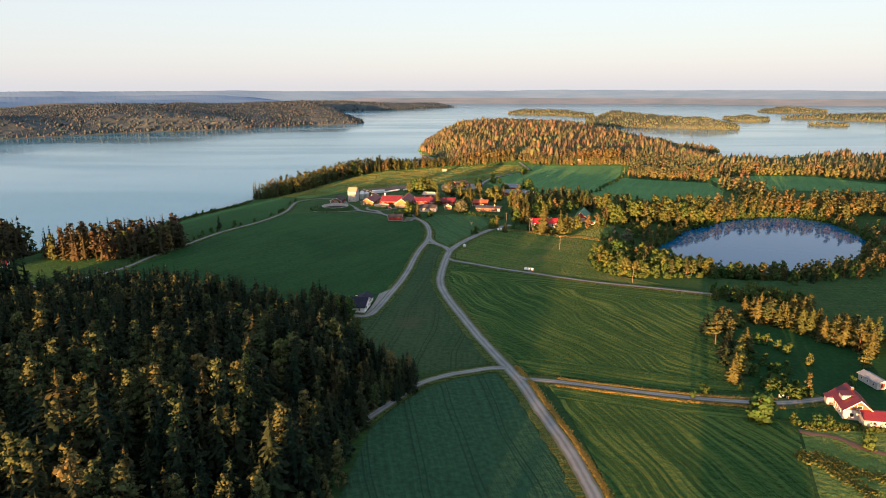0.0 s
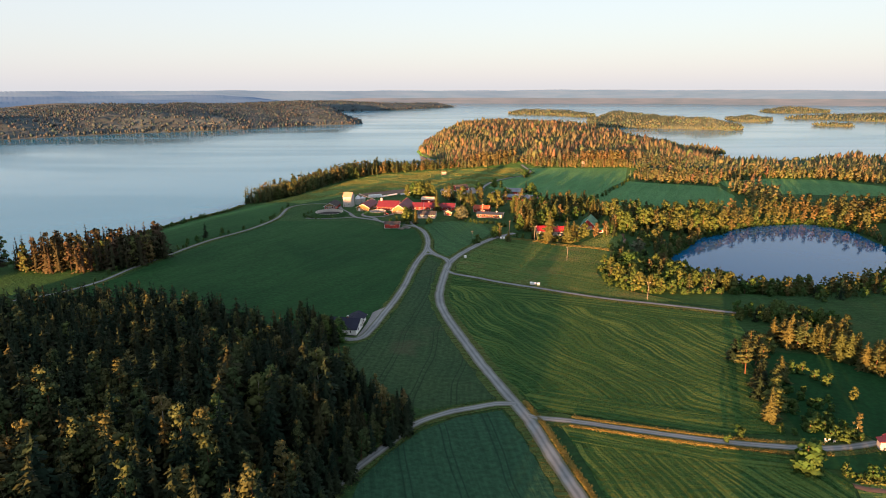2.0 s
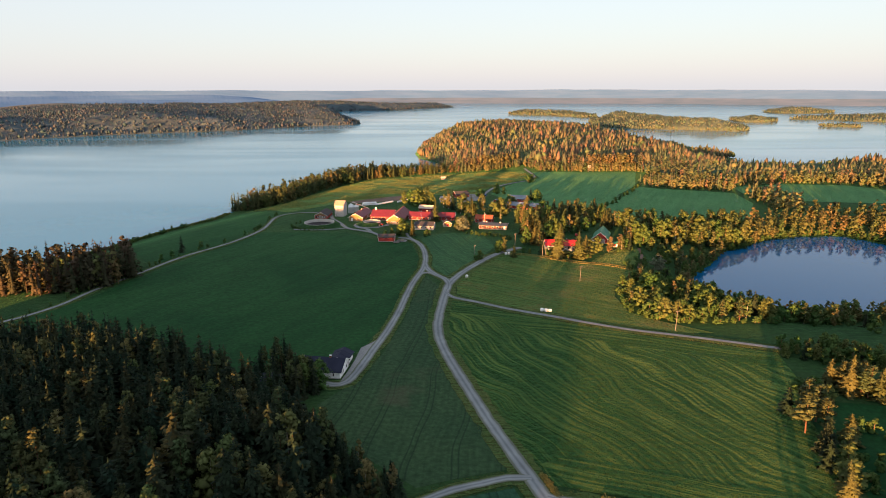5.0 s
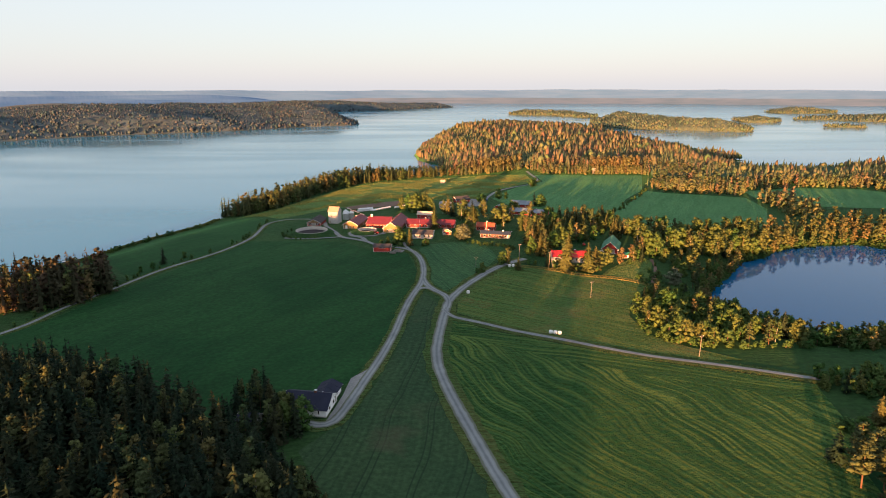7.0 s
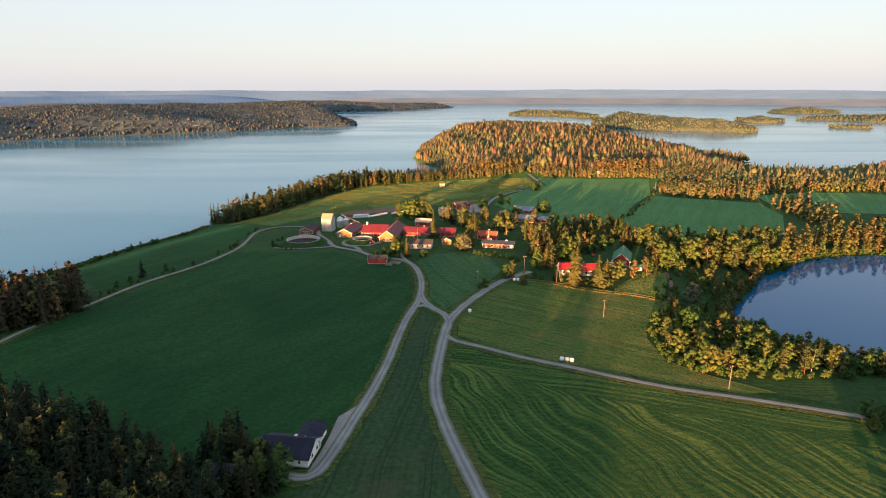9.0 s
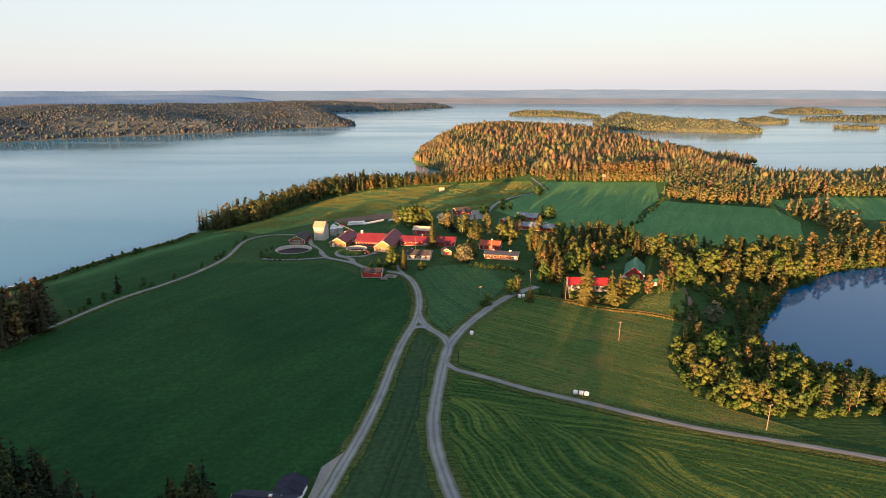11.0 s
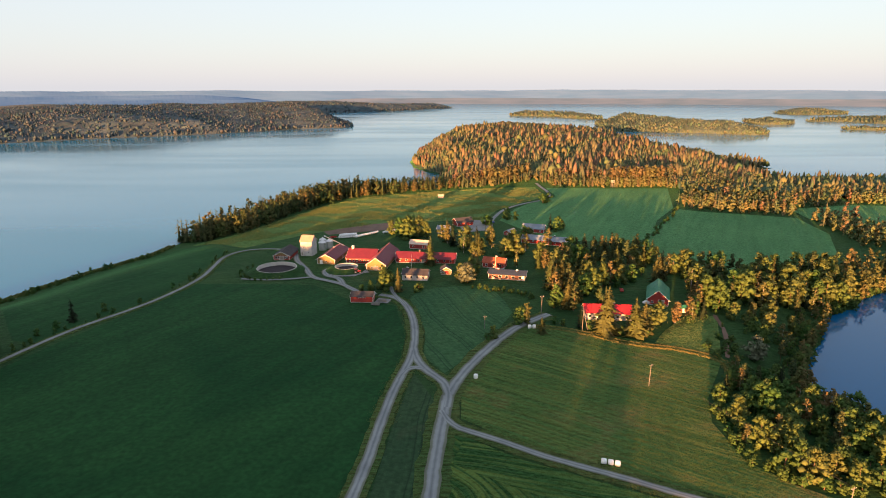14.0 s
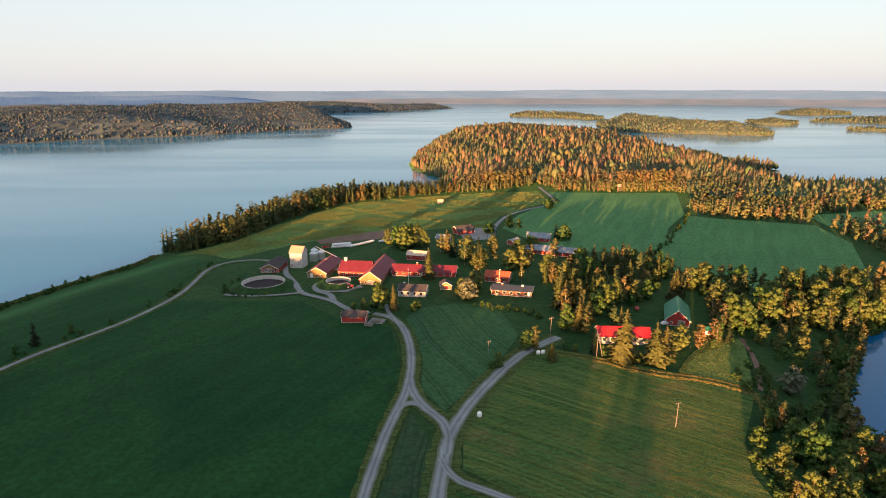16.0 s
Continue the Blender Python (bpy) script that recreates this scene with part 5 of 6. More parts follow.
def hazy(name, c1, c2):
    """Distant woods and clearings in long flat drifts, distance haze mixed into their blue tones."""
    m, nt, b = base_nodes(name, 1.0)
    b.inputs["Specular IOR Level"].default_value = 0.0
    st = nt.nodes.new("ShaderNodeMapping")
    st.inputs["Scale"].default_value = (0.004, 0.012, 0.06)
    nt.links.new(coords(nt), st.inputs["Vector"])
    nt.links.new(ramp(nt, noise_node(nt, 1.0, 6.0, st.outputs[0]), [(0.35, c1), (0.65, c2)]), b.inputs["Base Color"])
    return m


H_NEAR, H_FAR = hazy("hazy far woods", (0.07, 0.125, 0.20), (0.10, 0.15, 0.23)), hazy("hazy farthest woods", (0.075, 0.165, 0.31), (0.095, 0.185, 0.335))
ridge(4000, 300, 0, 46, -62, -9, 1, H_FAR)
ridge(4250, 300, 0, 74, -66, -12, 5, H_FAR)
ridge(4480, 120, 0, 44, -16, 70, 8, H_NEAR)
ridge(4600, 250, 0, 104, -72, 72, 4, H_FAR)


# ---- scrub and verge grass ----
rng = np.random.default_rng(23)
for k in range(16):
    u = k / 15
    tree("bush", 130 + 70 * u + rng.normal(), 566 + 122 * u + rng.normal() * 1.5, 2 + 2.5 * rng.random(), rng, "hedge between fields")
for k in range(16):
    tree("bush", 103 + 1.6 * k, 162.5 - 0.3 * k + 0.3 * rng.normal(), 1.3 + 0.5 * rng.random(), rng, "garden hedge")
for k in range(16):
    a = radians(150 + 9 * k)
    tree("bush", -96 + (19 + 1.5 * rng.normal()) * math.cos(a), 507 + (18 + 1.2 * rng.normal()) * math.sin(a), 1.2 + 1.2 * rng.random(), rng, "scrub round the slurry tank")
for k in range(34):
    tree("bush", 106 + 14 * rng.random(), 176 + 42 * rng.random(), 1.6 + 2.2 * rng.random(), rng, "garden shrubs", 1.2)
shrubs = []
for a, b in zip(SHORE[3:9], SHORE[4:10]):
    for k in range(14):
        u = rng.random()
        x, y = a[0] + (b[0] - a[0]) * u + 3 + 5 * rng.random(), a[1] + (b[1] - a[1]) * u
        shrubs.append(("bush", x, y, ground_z(x, y), 1.5 + 2.5 * rng.random()))
for k in range(46):
    c = spline(R_SHORE)
    j = rng.integers(20, len(c) - 12)
    x, y = c[j, 0] - 3 - 2.5 * rng.random(), c[j, 1] + rng.normal()
    shrubs.append(("bush", x, y, ground_z(x, y), 1.0 + 2.2 * rng.random()))
woods("shore_scrub", shrubs, MID, "scattered low scrub along the lake shore", rng, "scrub")


def tufts(name, pts, offset, count, size, label, only=0, mat=M_TUFT, spread=0.9):
    """Tall grass standing in a band beside a line."""
    c = spline(pts, 1.5)
    d = np.gradient(c, axis=0)
    d /= np.hypot(d[:, 0], d[:, 1])[:, None]
    r = np.random.default_rng(len(c) + count)
    j = r.integers(0, len(c), count)
    o = (only if only else np.where(r.random(count) < 0.5, 1, -1)) * (offset + np.abs(r.normal(size=count)) * spread)
    run = 1.5 * (r.random(count) - 0.5)
    x, y = c[j, 0] + run * d[j, 0] - d[j, 1] * o + 0.5 * spread * r.normal(size=count), c[j, 1] + run * d[j, 1] + d[j, 0] * o + 0.5 * spread * r.normal(size=count)
    z = height(x, y)
    a, w, h = 6.283 * r.random(count), size * (0.4 + 0.5 * r.random(count)), size * (0.5 + 0.9 * r.random(count))
    lean = 0.3 * r.normal(size=(count, 2)) * h[:, None]
    base = np.stack([x, y, z], 1)
    side = np.stack([np.cos(a) * w, np.sin(a) * w, 0 * a], 1)
    tip = np.stack([lean[:, 0], lean[:, 1], h], 1)
    v = np.stack([base - side, base + side, base + tip + 0.5 * side, base + tip - 0.6 * side], 1).reshape(-1, 3)
    i = np.arange(count)[:, None] * 4
    me = tri_mesh(name, v, np.concatenate([i + [0, 1, 2], i + [0, 2, 3]]), [mat], tint=np.repeat(r.random(count), 4))
    tagged(new(name, me), label, "grass", kind="stuff")


for pts, off, count in ((R_MAIN, 2.9, 20000), (R_WEST[7:], 2.4, 5500), (R_EAST, 1.9, 11000), (R_HOUSE, 2.0, 15000), (R_FOREST, 1.9, 2500), (R_SHORE, 1.8, 3600), (R_LINK, 2.4, 300)):
    tufts("verge_grass", pts, off, count, 0.18, "dry uncut grass and weeds edging the road")
tufts("verge_grass", [(38, 420), (49, 417), (59, 412), (68, 405.5), (79, 400.6), (88, 398.2), (97, 393.6), (102.6, 388.4), (104.4, 383.6), (102, 376)], 0.8, 6000, 0.3, "tall dry grass round the pasture", 0, M_GOLD, 0.6)
for strip, seed in (([(96, 147), (97.4, 145), (100.8, 140.4), (102.9, 134.4), (104.4, 129)], 900), ([(100, 146), (103.8, 142.9), (107, 138.4), (112.1, 135.6)], 700), ([(106, 161.4), (118, 160.8), (128, 159.9)], 800)):
    tufts("verge_grass", strip, 0.5, seed, 0.5, "tall yellow grass below the villa")
tufts("reeds", SHORE[3:11], 1.0, 9000, 1.0, "dry reeds and tall grass along the lake shore")
tufts("verge_grass", R_HOUSE[2:7], 2.2, 15000, 0.36, "tall dry grass painted sun-gold along the house road", 0, M_GOLD, 0.45)
tufts("verge_grass", R_MAIN[5:13], 3.0, 15000, 0.36, "tall dry grass painted sun-gold along the main road", -1, M_GOLD, 0.55)


def standing_grass(name, poly, gap, size, mat, label, seed, patches=False):
    """Uncut hay: blades standing all over a field."""
    r = np.random.default_rng(seed)
    x, y = scatter(poly, gap, r, 0.6)
    if patches:
        # taller, riper growth in drifts
        drift = sum(np.sin(x / (5.0 + 3 * q) + 6 * r.random() + 1.2 * np.sin(y / (9.0 + 2 * q))) * np.cos(y / (4.0 + 2.5 * q) + 6 * r.random()) for q in range(4))
        on = r.random(len(x)) < smooth(0.45 + 0.5 * drift)
        x, y = x[on], y[on]
    k = len(x)
    a, w, h = 6.283 * r.random(k), size * (0.5 + 0.6 * r.random(k)), size * (0.5 + 0.9 * r.random(k))
    base = np.stack([x, y, height(x, y)], 1)
    side = np.stack([np.cos(a) * w, np.sin(a) * w, 0 * a], 1)
    tip = np.stack([0.35 * r.normal(size=k) * h, 0.35 * r.normal(size=k) * h, h], 1)
    v = np.stack([base - side, base + side, base + tip], 1).reshape(-1, 3)
    me = tri_mesh(name, v, np.arange(3 * k).reshape(-1, 3), [mat], tint=np.repeat(r.random(k), 3))
    tagged(new(name, me), label, "grass", kind="stuff")


M_BLADE = leaf_mat("ripening hay blades", [(0.13, 0.19, 0.06), (0.20, 0.235, 0.08), (0.15, 0.20, 0.065), (0.25, 0.25, 0.095)], 0.4, 0.2)
standing_grass("tall_hay", F[8][1], 0.6, 0.55, M_BLADE, "tall uncut hay yellowing in low sun", 3, True)
standing_grass("tall_hay", next(f[1] for f in F if f[3].startswith("rough tall")), 0.42, 0.26, M_BLADE, "tall rough grass beside the pasture", 4)
M_SHORT = leaf_mat("grazed grass blades", [(0.055, 0.10, 0.035), (0.08, 0.105, 0.04), (0.065, 0.10, 0.036), (0.10, 0.10, 0.048)], 0.4, 0.2)
standing_grass("pasture_grass", F[5][1], 0.36, 0.15, M_SHORT, "short grazed grass with brownish stems", 5)

# ---- buildings ----
def wood(name, c1, c2, rough=0.75):
    """Painted boards with upright grain."""
    m, nt, b = base_nodes(name, rough)
    co = coords(nt)
    st = nt.nodes.new("ShaderNodeMapping")
    st.inputs["Scale"].default_value = (6.0, 6.0, 0.4)
    nt.links.new(co, st.inputs["Vector"])
    col = ramp(nt, noise_node(nt, 1.0, 5.0, st.outputs[0]), [(0.3, c1), (0.7, c2)])
    nt.links.new(mixed(nt, 1.0, col, ramp(nt, noise_node(nt, 0.5), [(0.3, (0.8, 0.8, 0.8)), (0.7, (1.1, 1.1, 1.1))]), "MULTIPLY"), b.inputs["Base Color"])
    bumped(nt, b, noise_node(nt, 1.0, 3.0, st.outputs[0]), 0.4, 0.04)
    return m


W_WHITE = wood("white painted boards", (0.38, 0.38, 0.375), (0.47, 0.465, 0.455))
W_YELLOW = wood("ochre painted boards", (0.19, 0.13, 0.055), (0.24, 0.165, 0.07))
W_RED = wood("red ochre boards", (0.26, 0.035, 0.03), (0.34, 0.05, 0.04))
W_BRICK = plain("brown brick", (0.13, 0.06, 0.045), (0.18, 0.085, 0.06), 1.0, 0.9)
W_GABLE = plain("brown brick gable", (0.22, 0.075, 0.045), (0.29, 0.11, 0.065), 1.0, 0.9)
# white boards raised in colour, to offset the shade this house stands in
W_HOUSE = wood("shade-lifted white boards", (0.74, 0.75, 0.75), (0.82, 0.82, 0.81))
W_GREY = wood("weathered grey boards", (0.22, 0.20, 0.18), (0.32, 0.29, 0.26))
R_RED = plain("crimson sheet roof", (0.10, 0.014, 0.024), (0.14, 0.02, 0.032), 0.3, 0.5)
R_BRIGHT = plain("bright red sheet roof", (0.33, 0.014, 0.02), (0.42, 0.02, 0.026), 0.3, 0.45)
R_TILE = plain("orange-red roof tiles", (0.25, 0.055, 0.03), (0.34, 0.085, 0.045), 0.8, 0.85)
R_NAVY = plain("dark navy sheet roof", (0.010, 0.014, 0.032), (0.018, 0.022, 0.045), 0.3, 0.85)
R_DARK = plain("dark felt roof", (0.035, 0.035, 0.04), (0.06, 0.055, 0.06), 0.5, 0.9)
R_SLATE = plain("slate blue sheet roof", (0.03, 0.0375, 0.05), (0.045, 0.0525, 0.0675), 0.4, 0.5)
R_TAN = plain("tan sheet roof", (0.32, 0.20, 0.15), (0.39, 0.25, 0.19), 0.4, 0.6)
R_BLUE = plain("blue-grey sheet roof", (0.13, 0.17, 0.22), (0.2, 0.24, 0.28), 0.3, 0.55)
R_TIN = plain("pale rusty sheet roof", (0.42, 0.32, 0.24), (0.55, 0.46, 0.38), 0.4, 0.6)
R_GREEN = plain("green sheet roof", (0.02, 0.13, 0.075), (0.03, 0.18, 0.10), 0.3, 0.5)
M_CONC = plain("pale concrete", (0.38, 0.37, 0.35), (0.52, 0.50, 0.47), 0.4, 0.9)
M_TRIM = plain("white trim", (0.68, 0.67, 0.64), (0.76, 0.75, 0.72), 1.0, 0.7)
M_SLURRY = plain("dark slurry", (0.018, 0.015, 0.02), (0.03, 0.025, 0.03), 0.3, 0.9)
M_WRAP = plain("white bale wrap", (0.70, 0.72, 0.74), (0.82, 0.83, 0.84), 1.2, 0.35)
M_POLE = plain("silvered pole wood", (0.13, 0.125, 0.115), (0.19, 0.18, 0.165), 0.8, 0.9)
M_STEEL = plain("galvanised steel", (0.50, 0.52, 0.54), (0.62, 0.63, 0.64), 0.6, 0.4, 0.8)
M_GLASS, gnt, gb = base_nodes("window glass", 0.06)
gb.inputs["Base Color"].default_value = (0.02, 0.025, 0.03, 1)
gb.inputs["Specular IOR Level"].default_value = 0.6


def box(bm, x0, x1, y0, y1, z0, z1):
    v = [bm.verts.new(p) for p in ((x0, y0, z0), (x1, y0, z0), (x1, y1, z0), (x0, y1, z0), (x0, y0, z1), (x1, y0, z1), (x1, y1, z1), (x0, y1, z1))]
    for f in ((3, 2, 1, 0), (4, 5, 6, 7), (0, 1, 5, 4), (1, 2, 6, 5), (2, 3, 7, 6), (3, 0, 4, 7)):
        bm.faces.new([v[k] for k in f])
    return v


def part(name, bm, material, parent, label=""):
    me = bpy.data.meshes.new(name)
    bm.normal_update()
    bm.to_mesh(me)
    bm.free()
    me.materials.append(material)
    ob = new(name, me)
    ob.parent = parent
    return tagged(ob, label) if label else ob


def made(fill):
    bm = bmesh.new()
    fill(bm)
    return bm


def prism(bm, pts, x0, x1):
    """A profile in y, z pulled along x."""
    a, b = [bm.verts.new((x0, y, z)) for y, z in pts], [bm.verts.new((x1, y, z)) for y, z in pts]
    k = len(pts)
    bm.faces.new(a[::-1])
    bm.faces.new(b)
    for i in range(k):
        bm.faces.new((a[i], a[(i + 1) % k], b[(i + 1) % k], b[i]))
    bmesh.ops.recalc_face_normals(bm, faces=bm.faces[:])


def opening(parent, face, u, z, w, h, L, D, kind="window", door=None):
    """A framed window or a door set on one wall (f, b: long walls; l, r: gables)."""
    def put(bm, a0, a1, z0, z1, d0, d1):
        if face == "f":
            box(bm, a0, a1, -D / 2 - d1, -D / 2 - d0, z0, z1)
        elif face == "b":
            box(bm, a0, a1, D / 2 + d0, D / 2 + d1, z0, z1)
        elif face == "l":
            box(bm, -L / 2 - d1, -L / 2 - d0, a0, a1, z0, z1)
        else:
            box(bm, L / 2 + d0, L / 2 + d1, a0, a1, z0, z1)
    def frame_bars(bm):
        put(bm, u - w / 2 - 0.1, u - w / 2, z - 0.1, z + h + 0.1, 0.002, 0.08)
        put(bm, u + w / 2, u + w / 2 + 0.1, z - 0.1, z + h + 0.1, 0.002, 0.08)
        put(bm, u - w / 2, u + w / 2, z + h, z + h + 0.1, 0.002, 0.08)
        put(bm, u - w / 2, u + w / 2, z - 0.1, z, 0.002, 0.08)
    if kind == "window":
        win = part("window", made(frame_bars), M_TRIM, parent, "white framed window")
        part("pane", made(lambda bm: put(bm, u - w / 2, u + w / 2, z, z + h, 0.002, 0.03)), M_GLASS, win)
    else:
        dr = part("door", made(lambda bm: put(bm, u - w / 2, u + w / 2, z, z + h, 0.002, 0.05)), door or W_RED, parent)
        part("door_frame", made(frame_bars), M_TRIM, dr, "white door frame")


def house(name, label, x, y, rot, L, D, hw, rise, wallm, roofm, wins=(), doors=(), chimneys=(), eave=0.5, gablem=None, category="building", trim=False, dz=0.0, ridges=True, gable_from=0.3):
    """A gabled building: ridge along its own x. wins: (face, along, sill, w, h); doors: (face, along, w, h, material)."""
    top = tagged(new(name), label, category)
    zs = [ground_z(x + a, y + b) for a in (-L / 3, L / 3) for b in (-D / 3, D / 3)]
    top.matrix_world = pose(x, y, sum(zs) / 4 + dz, 0, 0, rot)
    part("plinth", made(lambda bm: box(bm, -L / 2 - 0.03, L / 2 + 0.03, -D / 2 - 0.03, D / 2 + 0.03, -1.5, 0.3)), M_CONC, top, "grey concrete plinth")
    part("wall", made(lambda bm: prism(bm, [(-D / 2, 0.3), (D / 2, 0.3), (D / 2, hw), (0, hw + rise), (-D / 2, hw)], -L / 2, L / 2)), wallm, top)
    if gablem:
        for s in (-1, 1):
            a, b = sorted((s * (L / 2 + 0.002), s * (L / 2 + 0.06)))
            part("gable", made(lambda bm: prism(bm, [(-D / 2, gable_from), (D / 2, gable_from), (D / 2, hw), (0, hw + rise - 0.03), (-D / 2, hw)] if gable_from < hw else
                                                   [(-D / 2 + 0.1, hw + 0.02), (D / 2 - 0.1, hw + 0.02), (0, hw + rise - 0.1)], a, b)), gablem, top, "ochre boarded gable")
    k, th = rise / (D / 2), 0.16
    for s in (-1, 1):
        e = D / 2 + eave
        prof = [(0, hw + rise + 0.02), (s * e, hw - eave * k + 0.02), (s * e, hw - eave * k + th + 0.02), (0, hw + rise + th + 0.02)]
        slope = part("roof", made(lambda bm: prism(bm, prof, -L / 2 - eave, L / 2 + eave)), roofm, top)
        if ridges:
            count = max(3, int(L / 2.4))
            first = part("roof_seam", made(lambda bm: prism(bm, [(s * 0.1, hw + rise - 0.1 * k + th + 0.02), (s * e, hw - eave * k + th + 0.022), (s * e, hw - eave * k + th + 0.08),
                                                                 (s * 0.1, hw + rise - 0.1 * k + th + 0.08)], -0.03, 0.03)), roofm, slope)
            first.location.x = -L / 2 - eave + 0.03
            for q in range(1, count + 1):
                seam = new("roof_seam", first.data)
                seam.parent = slope
                seam.location.x = -L / 2 - eave + 0.03 + (L + 2 * eave - 0.06) * q / count
    for s in (-1, 1):
        for g in (-1, 1):
            e = D / 2 + eave
            a, b = sorted((g * (L / 2 + eave + 0.002), g * (L / 2 + eave + 0.06)))
            part("bargeboard", made(lambda bm: prism(bm, [(0, hw + rise - 0.12), (s * e, hw - eave * k - 0.12), (s * e, hw - eave * k + th), (0, hw + rise + th)], a, b)),
                 M_TRIM if trim else wallm, top)
    if trim:
        for cx in (-1, 1):
            for cy in (-1, 1):
                part("corner_board", made(lambda bm: box(bm, cx * L / 2 - 0.09, cx * L / 2 + 0.09, cy * D / 2 - 0.09, cy * D / 2 + 0.09, 0.3, hw - 0.05)), M_TRIM, top, "white corner board")
    for fc, u, z, w, h in wins:
        opening(top, fc, u, z, w, h, L + (0.13 if gablem and fc in "lr" else 0), D)
    for fc, u, w, h, dm in doors:
        opening(top, fc, u, 0.3, w, h, L + (0.13 if gablem and fc in "lr" else 0), D, "door", dm)
    for cx, cw, ch in chimneys:
        ch_ob = part("chimney", made(lambda bm: box(bm, cx - cw / 2, cx + cw / 2, -cw / 2, cw / 2, hw + rise - 0.5, hw + rise + ch)), M_CONC if cw > 1 else W_BRICK, top)
        part("chimney_cap", made(lambda bm: box(bm, cx - cw / 2 - 0.08, cx + cw / 2 + 0.08, -cw / 2 - 0.08, cw / 2 + 0.08, hw + rise + ch, hw + rise + ch + 0.1)), M_STEEL, ch_ob)
    return top


def row(face, a, b, count, sill=1.2, w=0.9, h=1.0):
    return [(face, a + (b - a) * k / max(1, count - 1), sill, w, h) for k in range(count)]


house("house", "white single-storey house with dark navy roof", -44.6, 262.3, -8, 14, 10.6, 2.9, 2.6, W_HOUSE, R_NAVY, [("f", 4.6, 1.0, 0.5, 1.1), ("f", -4, 1.0, 1.4, 1.2), ("r", -2, 1.0, 1.2, 1.2),
      ("r", 2, 1.0, 1.2, 1.2)], [("r", 4.2, 1.0, 2.1, W_GREY)], [(2, 0.7, 0.8)], 0.7, category="house")
house("garage", "white garage wing with dark navy roof", -40.3, 269.6, 82, 8, 6.4, 2.6, 1.5, W_HOUSE, R_NAVY, [("f", 0, 1.0, 1.2, 1.1)], [("f", -2.6, 2.4, 2.1, W_GREY)], (), 0.6, category="garage")
house("barn", "low wooden barn with ochre gable and dark roof", -99.3, 540.6, 86, 17, 9.8, 3.0, 2.4, W_RED, R_DARK, [("l", -3.4, 1.0, 0.9, 1.5), ("l", -2.1, 1.0, 0.9, 1.5), ("l", 2.1, 1.0, 0.9, 1.5), ("l", 3.4, 1.0, 0.9, 1.5)],
      [("l", 0, 2.6, 2.4, W_GREY)], (), 0.8, W_YELLOW, "barn", True, gable_from=9.0)
house("grain_tower", "tall white rendered grain tower with tan roof", -86.0, 544.8, -12, 7.6, 7.6, 9.2, 3.2, W_WHITE, R_TAN, [("f", -1.4, 5.0, 0.6, 0.7), ("f", 1.4, 2.0, 0.6, 0.7)], [("f", -2.6, 1.4, 2.2, W_GREY)], (), 0.35,
      category="tower")
house("barn", "long ochre barn with crimson sheet roof", -68.4, 533.4, 80, 26, 10.6, 3.3, 2.8, W_YELLOW, R_RED, [("l", -2.6, 1.2, 0.9, 0.9), ("l", 0, 1.2, 0.9, 0.9)], [("l", 3.0, 1.4, 2.1, M_TRIM), ("f", 2, 3.0, 2.6, W_GREY)], [(2, 0.8, 0.7)], 0.8,
      W_YELLOW, "barn", True)
house("cowshed", "red cowshed with crimson roof and window row", -49.2, 528.0, -8, 17, 14.6, 3.4, 3.8, W_RED, R_RED, row("f", -6.5, 6.5, 7), (), [(-6.5, 1.4, 1.6)], 0.6, None, "barn", True)
house("cowshed", "ochre gabled cowshed wing with crimson roof", -37.2, 522.3, 82, 34, 10.8, 3.6, 3.9, W_YELLOW, R_RED, [("l", -2.4, 1.2, 1.0, 1.0), ("l", 2.4, 1.2, 1.0, 1.0)], [("l", 0, 2.4, 2.4, W_GREY)], (), 0.8, W_YELLOW, "barn", True)
house("barn", "long low red barn with crimson roof", -11.6, 524.0, -7, 35, 9.6, 2.8, 2.6, W_RED, R_RED, row("f", -15, 15, 9), [("f", -1.5, 1.4, 2.1, W_GREY)], [(-4, 0.9, 1.2)], 0.6, None, "barn", True)
house("farmhouse", "white wooden farmhouse with dark roof", -16.2, 489.6, -8, 13.4, 8.6, 3.2, 2.0, W_WHITE, R_DARK, row("f", -5, 4.6, 4, 1.2, 1.0, 1.3), [("r", 0, 1.0, 2.1, W_RED)], [(-4.5, 0.8, 0.7)], 0.5, category="house", trim=True)
house("shed", "small ochre shed with red door", -0.1, 498.4, 92, 5.4, 5.6, 2.5, 1.7, W_WHITE, R_DARK, [("l", 2.0, 1.0, 0.6, 0.9)], [("l", -0.4, 2.2, 2.1, W_RED)], (), 0.5, W_YELLOW, "shed", True)
house("cottage", "small red outbuilding with pale rusty roof", -16.8, 556.5, -14, 11.5, 7, 3.2, 1.9, W_RED, R_TIN, row("f", -3.5, 3.5, 2), (), (), 0.5, None, "shed", True)
house("storehouse", "red storehouse with dark roof and white trim", -40.4, 454.0, -2, 10.6, 6, 3.1, 1.5, W_RED, R_DARK, [("f", -1.4, 2.5, 1.0, 0.45), ("f", 0, 2.5, 1.0, 0.45), ("f", 1.4, 2.5, 1.0, 0.45)], (), (), 0.4, None, "shed", True)
house("bungalow", "low brown brick bungalow with slate blue roof", 33.2, 489.6, -13, 19.4, 9.0, 2.9, 1.1, W_BRICK, R_SLATE, row("f", -7, 7, 5, 1.0, 1.5, 1.2), [("f", 8.6, 1.0, 2.1, M_TRIM)], [(-5, 0.9, 0.7), (5, 1.1, 0.6)], 0.7, None, "house", True)
